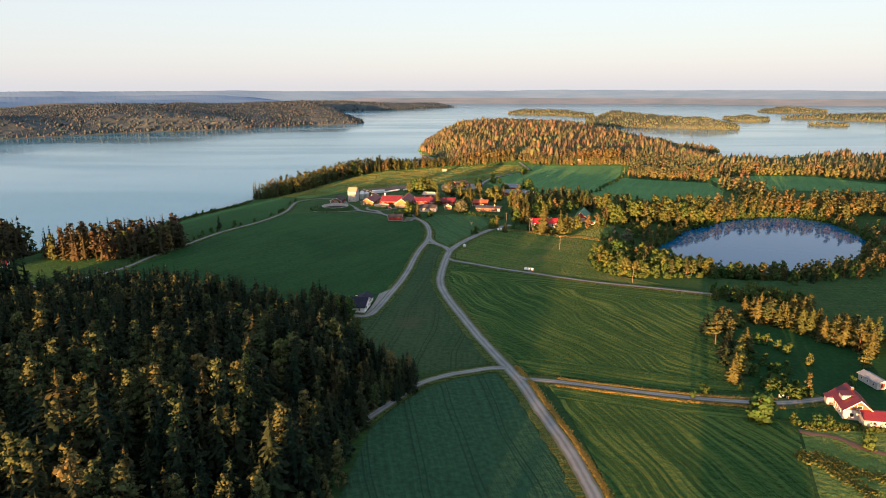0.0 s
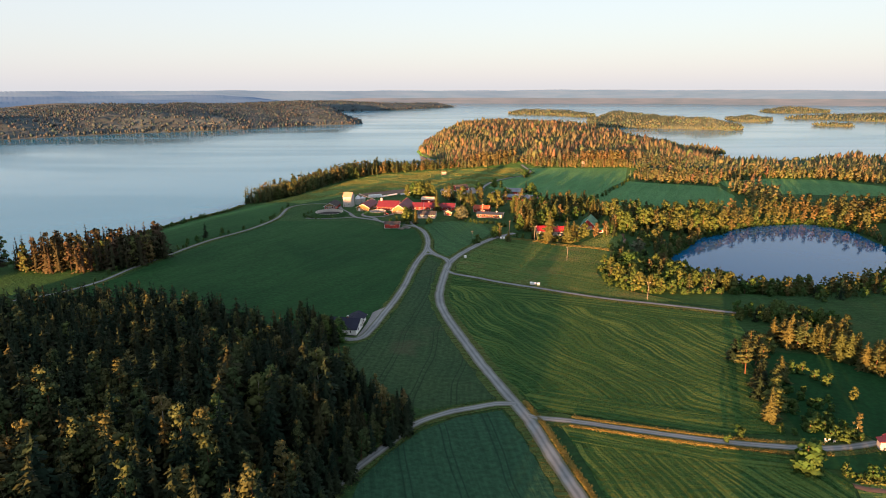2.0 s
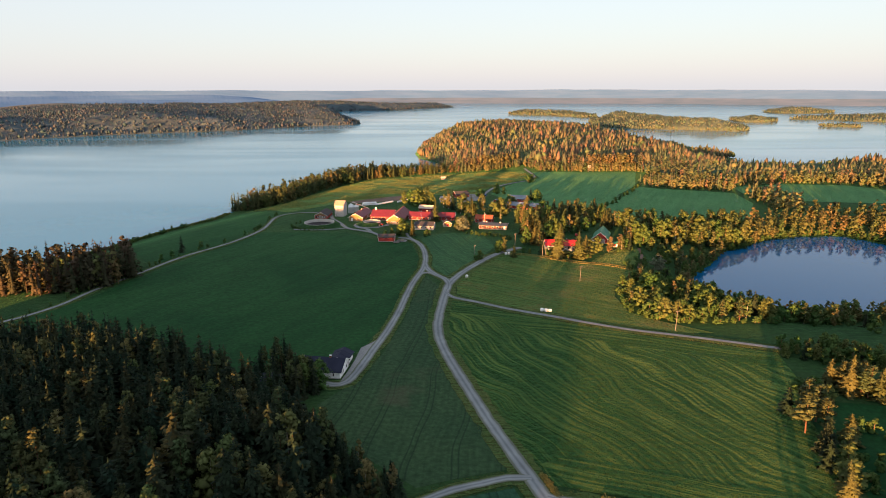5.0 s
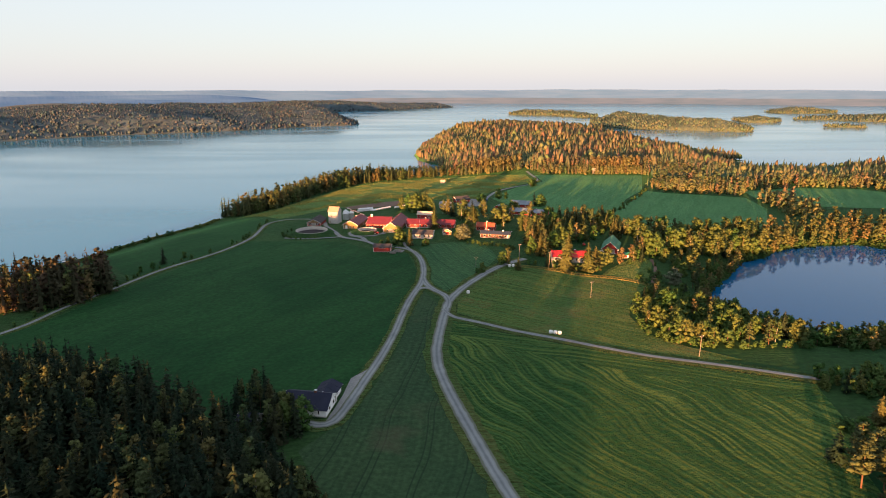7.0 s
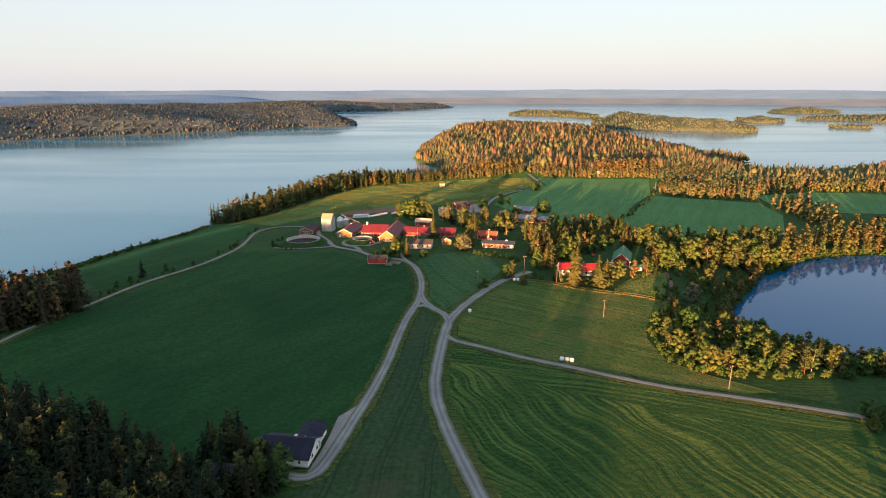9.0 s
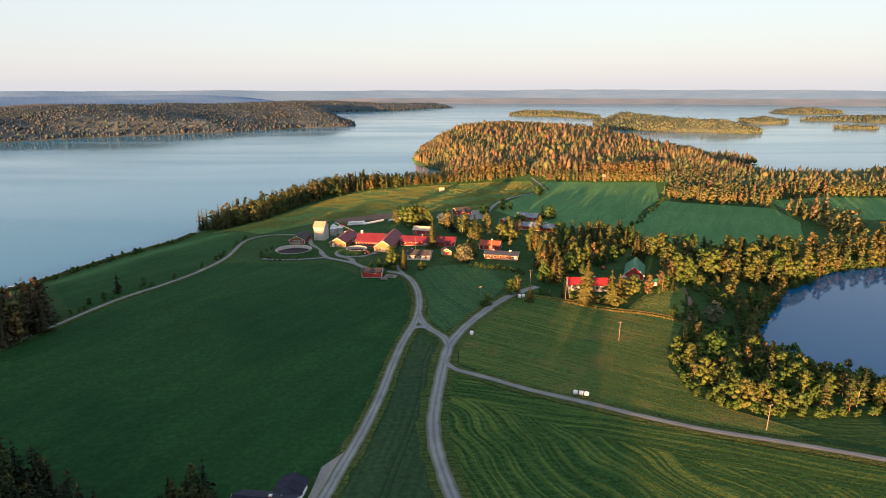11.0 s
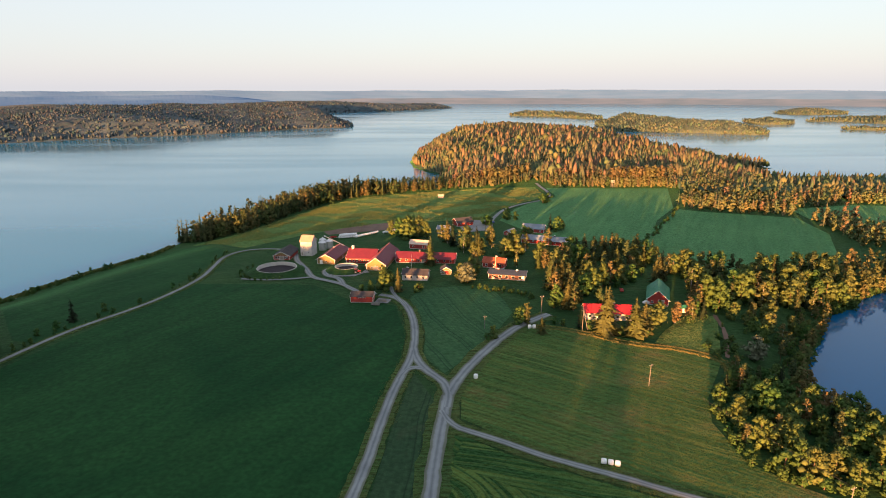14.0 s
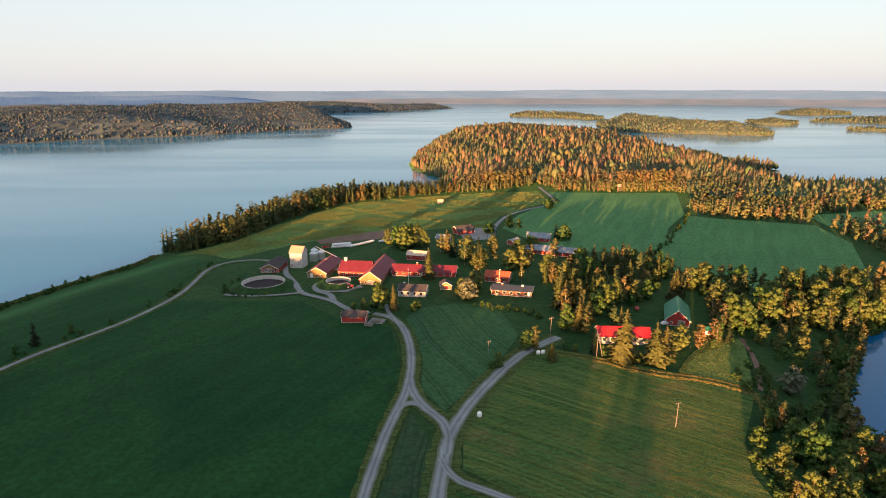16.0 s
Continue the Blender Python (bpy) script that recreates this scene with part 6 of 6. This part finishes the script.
house("cottage", "red cottage with orange-red tiled roof", 28.0, 511.0, -18, 12.5, 7.5, 2.9, 2.4, W_RED, R_TILE, row("f", -4, 4, 3, 1.0, 1.0, 1.2), (), [(1, 0.7, 0.8)], 0.5, None, "house", True)
house("cottage", "red house with blue-grey sheet roof", 63.5, 601.0, -18, 15, 9, 3.0, 2.4, W_RED, R_BLUE, row("f", -5, 5, 3), (), (), 0.6, None, "house", True)
house("shed", "small red shed with blue-grey roof", 45.2, 590.5, 50, 8, 5, 2.4, 1.6, W_RED, R_BLUE, [("l", 0, 1.0, 0.8, 0.8)], (), (), 0.4, None, "shed", True)
house("barn", "long red outbuilding with blue-grey roof", 66.0, 566.0, -22, 30, 9.5, 2.8, 2.0, W_RED, R_BLUE, row("f", -12, 12, 6), (), [(6, 0.8, 0.6)], 0.6, None, "barn", True)
house("house", "cream house with bright red sheet roof", 71.6, 431.8, -5, 20, 8.6, 3.4, 2.4, W_WHITE, R_BRIGHT, row("f", -8, 8, 5, 1.1, 1.1, 1.3), [("r", 0, 1.0, 2.1, W_RED)], [(3, 0.7, 0.7)], 0.6, category="house", trim=True)
house("barn", "dark red barn with green sheet roof", 102.5, 455.3, 71, 19, 9.4, 3.2, 4.1, W_RED, R_GREEN, [("l", 2.5, 1.0, 0.9, 0.9)], [("l", -1.5, 2.6, 2.4, W_GREY)], (), 0.7, None, "barn", True)
house("shed", "small green-roofed garden shed", 107.6, 438.5, 10, 4.4, 3.2, 2.1, 0.9, W_RED, R_GREEN, (), [("f", 0, 0.9, 1.8, M_TRIM)], (), 0.3, None, "shed")
house("house", "dark-roofed red house behind birches", 13.0, 625.0, 25, 13, 9, 3.0, 2.6, W_RED, R_DARK, row("f", -4, 4, 3), (), (), 0.6, None, "house", True)
house("cottage", "pale cottage with blue-grey roof among birches", -1.0, 600.0, -15, 9, 7, 3.0, 2.0, W_WHITE, R_BLUE, row("f", -3, 3, 3), (), (), 0.5, None, "house")
villa = house("villa", "white villa with crimson roof and brick-brown gable", 125.0, 170.2, 76, 11.5, 8.0, 3.4, 3.3, W_WHITE, R_RED, [("l", 0, 4.0, 1.4, 1.0), ("l", -2, 1.2, 1.1, 1.2), ("l", 1.8, 1.2, 1.1, 1.2),
      ("b", -3, 1.2, 1.0, 1.2), ("b", 0, 1.2, 1.0, 1.2), ("b", 3.4, 1.2, 1.0, 1.2)], [("b", 1.7, 1.0, 2.1, W_GREY)], [(1.5, 0.7, 0.8)], 0.5, W_GABLE, "house", True, gable_from=9.0)
dorm = part("dormer", made(lambda bm: prism(bm, [(1.2, 4.6), (3.4, 4.6), (3.4, 5.9), (1.2, 6.1)], -1.6, 1.2)), W_WHITE, villa, "white dormer")
part("dormer_roof", made(lambda bm: prism(bm, [(0.6, 6.3), (3.8, 5.95), (3.8, 6.1), (0.6, 6.45)], -1.9, 1.5)), R_RED, dorm)
porch = part("porch", made(lambda bm: box(bm, 3.0, 5.4, 4.0, 5.8, -0.4, 2.5)), W_WHITE, villa, "white glazed porch")
part("porch_roof", made(lambda bm: prism(bm, [(3.7, 3.3), (6.2, 2.5), (6.2, 2.65), (3.7, 3.45)], 2.7, 5.7)), R_RED, porch)
house("garage", "low white garage wing with crimson roof", 129.4, 163.2, -10, 11.5, 6.2, 2.5, 1.3, W_WHITE, R_RED, row("f", -3, 3, 3, 1.1, 0.7, 0.8), (), [(2.5, 0.9, 0.4)], 0.4, category="garage")
house("shed", "long white shed with grey metal roof", 144.4, 188.6, 98, 8, 4.2, 2.4, 0.8, W_WHITE, R_BLUE, row("b", -2.5, 2.5, 3, 1.0, 0.7, 0.7), [("l", 0, 1.6, 1.9, W_RED)], (), 0.4, None, "shed")
house("shed", "small pale hay hut on the meadow", -4.0, 756.5, 12, 4.6, 3.6, 2.2, 1.2, W_GREY, R_TIN, (), [("f", 0, 1.4, 1.9, W_GREY)], (), 0.4, None, "shed")


# ---- yard things ----
def lathe(bm, prof, seg=32):
    """A profile of radius, height turned round z."""
    rings = [[bm.verts.new((r * math.cos(6.283185 * k / seg), r * math.sin(6.283185 * k / seg), z)) for k in range(seg)] for r, z in prof]
    for a, b in zip(rings, rings[1:]):
        for k in range(seg):
            bm.faces.new((a[k], a[(k + 1) % seg], b[(k + 1) % seg], b[k]))
    return rings


def disc(bm, r, z, seg=32):
    bm.faces.new([bm.verts.new((r * math.cos(6.283185 * k / seg), r * math.sin(6.283185 * k / seg), z)) for k in range(seg)])


def tank(x, y, r, h, z):
    top = tagged(new("slurry_tank"), "open round concrete slurry tank with dark slurry", "tank")
    top.matrix_world = pose(x, y, ground_z(x, y) + z)
    part("tank_wall", made(lambda bm: lathe(bm, [(r, -1.0), (r, h), (r - 0.3, h), (r - 0.3, -1.0)], 48)), M_CONC, top, "pale concrete ring wall")
    part("slurry", made(lambda bm: disc(bm, r - 0.25, 0.3, 48)), M_SLURRY, top, "dark slurry surface")
    part("earth_bank", made(lambda bm: lathe(bm, [(r + 7.0, -0.9), (r + 4.0, 0.6), (r + 1.4, h - 0.15), (r + 0.02, h - 0.08)], 48)), M_GROUND, top, "grassy earth bank")


tank(-96.0, 506.8, 11.2, 2.5, 0.2)
tank(-56.6, 507.4, 6.6, 2.2, 0.2)


def silo(x, y, r, h):
    top = tagged(new("silo"), "round galvanised steel grain silo with cone roof", "silo", "silos by the tower")
    top.matrix_world = pose(x, y, ground_z(x, y))
    part("shell", made(lambda bm: lathe(bm, [(r * (1.0 if k % 2 else 0.985), -0.5 + (h + 0.5) * k / 16) for k in range(17)], 24)), M_STEEL, top)
    part("roof", made(lambda bm: lathe(bm, [(r + 0.15, h - 0.05), (r + 0.15, h), (0.3, h + 1.4), (0.3, h + 1.7), (0.02, h + 1.75)], 24)), M_STEEL, top)


silo(-79.6, 556.0, 2.4, 5.0)
silo(-76.0, 561.0, 2.4, 4.6)
silo(-80.5, 562.5, 2.2, 5.4)


def bale_mesh():
    bm = bmesh.new()
    lathe(bm, [(0.01, 0), (0.64, 0), (0.76, 0.12), (0.8, 0.6), (0.8, 0.9), (0.74, 1.36), (0.62, 1.48), (0.01, 1.5)], 18)
    bmesh.ops.recalc_face_normals(bm, faces=bm.faces[:])
    me = bpy.data.meshes.new("bale")
    bm.to_mesh(me)
    bm.free()
    me.materials.append(M_WRAP)
    for p in me.polygons:
        p.use_smooth = True
    return me


BALE = bale_mesh()
def bale(x, y, turn=0, lie=True, up=0.0, group=""):
    ob = tagged(new("hay_bale", BALE), "round hay bale in white plastic wrap", "hay bale", group)
    z = ground_z(x, y) + up
    ob.matrix_world = pose(x, y, z + 0.86, 0, 90, turn) @ pose(0, 0, -0.75) if lie else pose(x, y, z + 0.08, 0, 0, turn)
    return ob


bale(10.0, 372.4, 20, False)
for k in range(2):
    bale(35.3 + 1.9 * k, 418.0 + 0.2 * k, 70, False, group="bale pair")
for k in range(3):
    bale(42.6 + 1.75 * k, 322.4 - 0.5 * k, -20, True, group="bale row")
for x0, y0, x1, y1, count in ((-74, 588, -63, 590, 8), (-62, 589, -50, 601, 11), (-44, 600, -36, 607, 6)):
    for k in range(count):
        u = k / (count - 1)
        bx, by = x0 + (x1 - x0) * u, y0 + (y1 - y0) * u
        for j in range(2):
            bale(bx + 0.9 * j, by + 1.2 * j, 40 + 8 * (k % 3), True, 0, "stacked silage bales")
            if count == 8 and k % 8 < 7:
                bale(bx + 0.9 * j + 0.6, by + 1.2 * j, 40, True, 1.4, "stacked silage bales")


def power_pole(x, y, h=9.0, arm=True, stay=False):
    top = tagged(new("power_pole"), "weathered wooden power pole in the field", "power pole", "power poles")
    top.matrix_world = pose(x, y, ground_z(x, y), 0.8, 0.5, 25)
    part("pole", made(lambda bm: lathe(bm, [(0.14, -0.8), (0.12, h * 0.5), (0.09, h), (0.01, h + 0.05)], 10)), M_POLE, top)
    if arm:
        part("crossarm", made(lambda bm: box(bm, -0.9, 0.9, -0.06, 0.06, h - 0.6, h - 0.48)), M_POLE, top)
        for k in (-0.8, 0.0, 0.8):
            part("insulator", made(lambda bm: [setattr(v, "co", v.co + Vector((k, 0, 0))) for r in lathe(bm, [(0.05, h - 0.48), (0.07, h - 0.36), (0.04, h - 0.28), (0.01, h - 0.27)], 8) for v in r]), M_TRIM, top)
    if stay:
        part("stay_pole", made(lambda bm: [setattr(v, "co", v.co + Vector(((h - v.co.z) * 0.28, 0, 0))) for r in lathe(bm, [(0.15, -0.8), (0.12, h - 0.8)], 8) for v in r]), M_POLE, top)


for px, py, ph in ((69.4, 366.8, 8.5), (95.4, 300.6, 9.0), (16.0, 417.5, 6.0), (42.2, 431.5, 10.0)):
    power_pole(px, py, ph)
power_pole(57.0, 415.0, 10.0, True, True)


M_WIRE = plain("dark power cable", (0.03, 0.03, 0.035), (0.05, 0.05, 0.055), 1.0, 0.6, bump=0)
def cable(a, b, ha, hb, sag):
    """A sagging wire between two pole tops."""
    pa, pb = Vector((a[0], a[1], ground_z(*a) + ha)), Vector((b[0], b[1], ground_z(*b) + hb))
    path = [pa.lerp(pb, k / 12) - Vector((0, 0, 4 * sag * (k / 12) * (1 - k / 12))) for k in range(13)]
    cu = bpy.data.curves.new("power_cable", "CURVE")
    cu.dimensions, cu.bevel_depth, cu.bevel_resolution = "3D", 0.035, 0
    sp = cu.splines.new("POLY")
    sp.points.add(12)
    for q, p in zip(sp.points, path):
        q.co = (*p, 1)
    cu.materials.append(M_WIRE)
    tagged(new("power_cable", cu), "thin dark power cable sagging between poles", "cable", "power cables")


cable((95.4, 300.6), (69.4, 366.8), 8.8, 8.3, 0.9)
cable((69.4, 366.8), (57.0, 415.0), 8.3, 9.8, 0.6)


def flagpole(x, y, h):
    top = tagged(new("flagpole"), "slim white flagpole in the yard", "flagpole")
    top.matrix_world = pose(x, y, ground_z(x, y))
    part("pole", made(lambda bm: lathe(bm, [(0.09, -0.3), (0.08, h * 0.6), (0.05, h), (0.01, h + 0.02)], 10)), M_TRIM, top)
    part("knob", made(lambda bm: lathe(bm, [(0.01, h), (0.1, h + 0.08), (0.1, h + 0.14), (0.01, h + 0.22)], 10)), M_STEEL, top)


flagpole(27.4, 499.0, 9.5)
flagpole(-19.5, 505.0, 9.5)


# ---- vehicles ----
M_TYRE = plain("black tyre rubber", (0.015, 0.015, 0.015), (0.03, 0.03, 0.03), 2.0, 0.9)
def paint(name, c):
    m = plain(name, c, tuple(0.9 * v for v in c), 0.8, 0.3, bump=0)
    m.node_tree.nodes["Principled BSDF"].inputs["Coat Weight"].default_value = 0.5
    return m


P_WHITE, P_BLUE, P_RED = paint("white car paint", (0.6, 0.6, 0.6)), paint("blue car paint", (0.03, 0.06, 0.2)), paint("red machine paint", (0.3, 0.025, 0.02))


def wheel_at(parent, x, y, r, w):
    """A tyre with a steel rim, its axle along y."""
    def ring(bm, prof):
        for rr in lathe(bm, prof, 16):
            for v in rr:
                v.co = Vector((x + v.co.x, y + v.co.z, r + v.co.y))
    t = part("wheel", made(lambda bm: ring(bm, [(r * 0.55, -w / 2), (r * 0.95, -w / 2), (r, -w / 3), (r, w / 3), (r * 0.95, w / 2), (r * 0.55, w / 2)])), M_TYRE, parent)
    part("rim", made(lambda bm: ring(bm, [(0.01, -w * 0.35), (r * 0.56, -w * 0.3), (r * 0.56, w * 0.3), (0.01, w * 0.35)])), M_STEEL, t, "steel rim")


def car(x, y, rot, paintm, label, van=False):
    top = tagged(new("van" if van else "car"), label, "van" if van else "car")
    top.matrix_world = pose(x, y, ground_z(x, y) + 0.3, 0, 0, rot)
    L, H = (2.5, 2.0) if van else (2.1, 1.42)
    hood = 1.15 if van else 0.95
    part("body", made(lambda bm: [setattr(v, "co", Vector((v.co.y, v.co.x, v.co.z))) for v in (prism(bm, [(-L, 0.35), (L, 0.35), (L, 0.7), (L - 0.15, 0.85), (0.9 if not van else 1.6, hood), (-L + 0.1, hood), (-L, 0.75)], -0.86, 0.86), bm.verts)[1]]), paintm, top)
    f0, f1 = (-L + 0.1, 1.6) if van else (-L + 0.35, 0.95)
    part("cabin", made(lambda bm: [setattr(v, "co", Vector((v.co.y, v.co.x * (0.86 if v.co.z > hood + 0.1 else 1.0), v.co.z))) for v in (prism(bm, [(f0, hood - 0.02), (f1, hood - 0.02), (f1 - 0.75, H), (f0 + (0.1 if van else 0.5), H)], -0.8, 0.8), bm.verts)[1]]), paintm, top)
    part("windscreen", made(lambda bm: [setattr(v, "co", Vector((v.co.y, v.co.x, v.co.z))) for v in (prism(bm, [(f1 + 0.012, hood + 0.03), (f1 - 0.02, hood + 0.03), (f1 - 0.66, H - 0.08), (f1 - 0.62, H - 0.08)], -0.66, 0.66), bm.verts)[1]]), M_GLASS, top, "dark windscreen")
    for s in (-1, 1):
        for a in (-L + 0.8, L - 0.8):
            wheel_at(top, a, s * 0.78, 0.33, 0.22)


car(30.0, 628.0, 35, P_WHITE, "white van parked in gravel yard", True)
car(36.0, 630.5, 110, P_BLUE, "blue car parked beside white van")
car(95.0, 448.0, 20, P_WHITE, "white car parked below green-roofed barn")
car(88.0, 466.0, 80, P_RED, "red car parked under farm trees")


def trailer(x, y, rot, label):
    """A farm trailer with a tilted drawbar."""
    top = tagged(new("farm_trailer"), label, "trailer")
    top.matrix_world = pose(x, y, ground_z(x, y) + 0.25, 0, 0, rot)
    part("bed", made(lambda bm: box(bm, -2.2, 2.2, -1.1, 1.1, 0.75, 0.95)), M_STEEL, top)
    for s in (-1, 1):
        part("side_board", made(lambda bm: box(bm, -2.2, 2.2, s * 1.1 - 0.04, s * 1.1 + 0.04, 0.955, 1.7)), P_RED, top)
        part("end_board", made(lambda bm: box(bm, s * 2.2 - 0.04, s * 2.2 + 0.04, -1.05, 1.05, 0.955, 1.7)), P_RED, top)
        wheel_at(top, -0.6, s * 0.95, 0.42, 0.3)
    part("drawbar", made(lambda bm: box(bm, 2.25, 4.0, -0.08, 0.08, 0.6, 0.74)), M_STEEL, top)


trailer(-58.0, 526.0, 75, "red farm trailer standing in cattle yard")
trailer(-43.5, 508.5, 10, "red farm trailer beside gravel loop")
trailer(-78.0, 586.0, 30, "red farm trailer by the silage bales")


def timber_stack(x, y, rot):
    """Logs lying in a low pile."""
    top = tagged(new("timber_stack"), "low stack of weathered grey timber on gravel", "timber")
    top.matrix_world = pose(x, y, ground_z(x, y) + 0.3, 0, 0, rot)
    for layer, count in ((0, 6), (1, 5), (2, 4)):
        for k in range(count):
            off = (k - (count - 1) / 2) * 0.42
            def fill(bm):
                for r in lathe(bm, [(0.01, -1.9), (0.2, -1.9), (0.19, 1.9), (0.01, 1.9)], 8):
                    for v in r:
                        v.co = Vector((v.co.z, off + v.co.x, 0.2 + 0.35 * layer + v.co.y))
            part("log", made(fill), M_POLE, top)


timber_stack(-30.8, 451.6, 15)
timber_stack(-33.5, 447.2, -8)


def garden_chair(x, y, rot):
    top = tagged(new("garden_chair"), "white plastic garden chair on the gravel drive", "chair", "garden chairs")
    top.matrix_world = pose(x, y, ground_z(x, y) + 0.3, 0, 0, rot)
    part("seat", made(lambda bm: box(bm, -0.25, 0.25, -0.25, 0.25, 0.42, 0.46)), M_TRIM, top)
    part("backrest", made(lambda bm: prism(bm, [(0.24, 0.465), (0.28, 0.465), (0.36, 0.95), (0.32, 0.95)], -0.24, 0.24)), M_TRIM, top)
    for a in (-0.21, 0.21):
        for b in (-0.21, 0.21):
            part("leg", made(lambda bm: box(bm, a - 0.025, a + 0.025, b - 0.025, b + 0.025, 0, 0.418)), M_TRIM, top)


for cx, cy, cr in ((107.4, 178.4, 20), (108.6, 178.9, 160), (109.6, 178.1, 250), (110.4, 179.0, 70)):
    garden_chair(cx, cy, cr)


def tractor(x, y, rot):
    """A farm tractor: bonnet, cab, big rear wheels."""
    top = tagged(new("tractor"), "red farm tractor with dark cab in the cattle yard", "tractor")
    top.matrix_world = pose(x, y, ground_z(x, y) + 0.25, 0, 0, rot)
    part("bonnet", made(lambda bm: prism(bm, [(-0.42, 0.75), (0.42, 0.75), (0.42, 1.35), (0.3, 1.5), (-0.3, 1.5), (-0.42, 1.35)], 0.2, 2.1)), P_RED, top)
    part("chassis", made(lambda bm: box(bm, -1.3, 1.9, -0.3, 0.3, 0.5, 0.745)), M_TYRE, top, "black chassis")
    cab = part("cab", made(lambda bm: prism(bm, [(-0.75, 0.9), (0.75, 0.9), (0.68, 2.4), (-0.68, 2.4)], -1.3, 0.19)), M_GLASS, top, "dark glazed cab")
    part("cab_roof", made(lambda bm: box(bm, -1.4, 0.3, -0.78, 0.78, 2.405, 2.55)), P_RED, cab)
    part("exhaust", made(lambda bm: box(bm, 0.9, 1.0, -0.05, 0.05, 1.505, 2.3)), M_STEEL, top)
    for side in (-1, 1):
        wheel_at(top, -0.9, side * 0.95, 0.85, 0.5)
        wheel_at(top, 1.6, side * 0.8, 0.55, 0.35)


tractor(-49.6, 500.0, 15)
tractor(-59.5, 530.0, 80)


def jetty(x, y, rot, length):
    """A plank jetty on posts."""
    top = tagged(new("jetty"), "weathered pale plank jetty on posts in the lake", "jetty", "jetties")
    top.matrix_world = pose(x, y, LAKE, 0, 0, rot)
    count = int(length / 0.5)
    plank = part("plank", made(lambda bm: box(bm, 0, 0.44, -1.1, 1.1, 0.5, 0.56)), M_TRIM, top, "pale weathered plank")
    for k in range(1, count):
        piece = new("plank", plank.data)
        piece.parent = top
        piece.location.x = 0.5 * k
    for side in (-1, 1):
        part("beam", made(lambda bm: box(bm, 0, length, side * 0.9 - 0.08, side * 0.9 + 0.08, 0.3, 0.498)), M_POLE, top)
        for k in range(4):
            part("post", made(lambda bm: box(bm, length * k / 3.2, length * k / 3.2 + 0.16, side * 1.1 + 0.002, side * 1.1 + 0.162, -1.5, 0.9)), M_POLE, top)


jetty(-233.0, 499.0, 205, 11.0)
jetty(-250.0, 481.0, 200, 9.0)


def lookout(x, y):
    """A raised wooden hide on four legs."""
    top = tagged(new("hunting_hide"), "raised wooden hunting hide at the field edge", "hide")
    top.matrix_world = pose(x, y, ground_z(x, y), 0, 0, 20)
    for a in (-1, 1):
        for b in (-1, 1):
            part("leg", made(lambda bm: box(bm, a * 1.1 - 0.08, a * 1.1 + 0.08, b * 1.1 - 0.08, b * 1.1 + 0.08, -0.5, 5.0)), M_POLE, top)
    for z in (1.6, 3.4):
        for b in (-1, 1):
            part("brace", made(lambda bm: box(bm, -1.01, 1.01, b * 1.1 - 0.05, b * 1.1 + 0.05, z, z + 0.12)), M_POLE, top)
    cabin = part("cabin", made(lambda bm: box(bm, -1.3, 1.3, -1.3, 1.3, 5.002, 6.9)), W_GREY, top)
    part("window", made(lambda bm: box(bm, -0.9, 0.9, -1.34, -1.302, 5.9, 6.4)), M_GLASS, cabin)
    part("roof", made(lambda bm: prism(bm, [(-1.6, 6.902), (1.6, 6.902), (1.6, 7.0), (0, 7.7), (-1.6, 7.0)], -1.6, 1.6)), R_TIN, cabin)


lookout(172.5, 797.0)


def conveyor(a, b):
    """A grain pipe slanting between the silos and the barn."""
    pa, pb = Vector(a), Vector(b)
    top = tagged(new("grain_conveyor"), "pale slanting steel grain conveyor between silo and barn", "conveyor")
    top.matrix_world = look(pa, pb)
    length = (pb - pa).length
    part("tube", made(lambda bm: box(bm, -0.12, 0.12, -0.12, 0.12, -length, 0)), M_STEEL, top)
    part("head", made(lambda bm: box(bm, -0.4, 0.4, -0.4, 0.4, 0.002, 0.8)), M_STEEL, top)


conveyor((-77.5, 556.0, 7.5), (-63.0, 541.5, 5.2))
house("boathouse", "small boathouse with bright red roof by the lake", -262.5, 339.0, 20, 7, 5, 2.4, 1.8, W_WHITE, R_BRIGHT, [("f", 0, 1.0, 0.8, 0.8)], (), (), 0.4, None, "boathouse", True)
house("shed", "small dark-roofed shed among trees beside the house", -61.0, 252.5, -8, 6, 4.6, 2.4, 1.5, W_WHITE, R_NAVY, [("f", 0, 1.0, 0.7, 0.8)], (), (), 0.4, None, "shed")
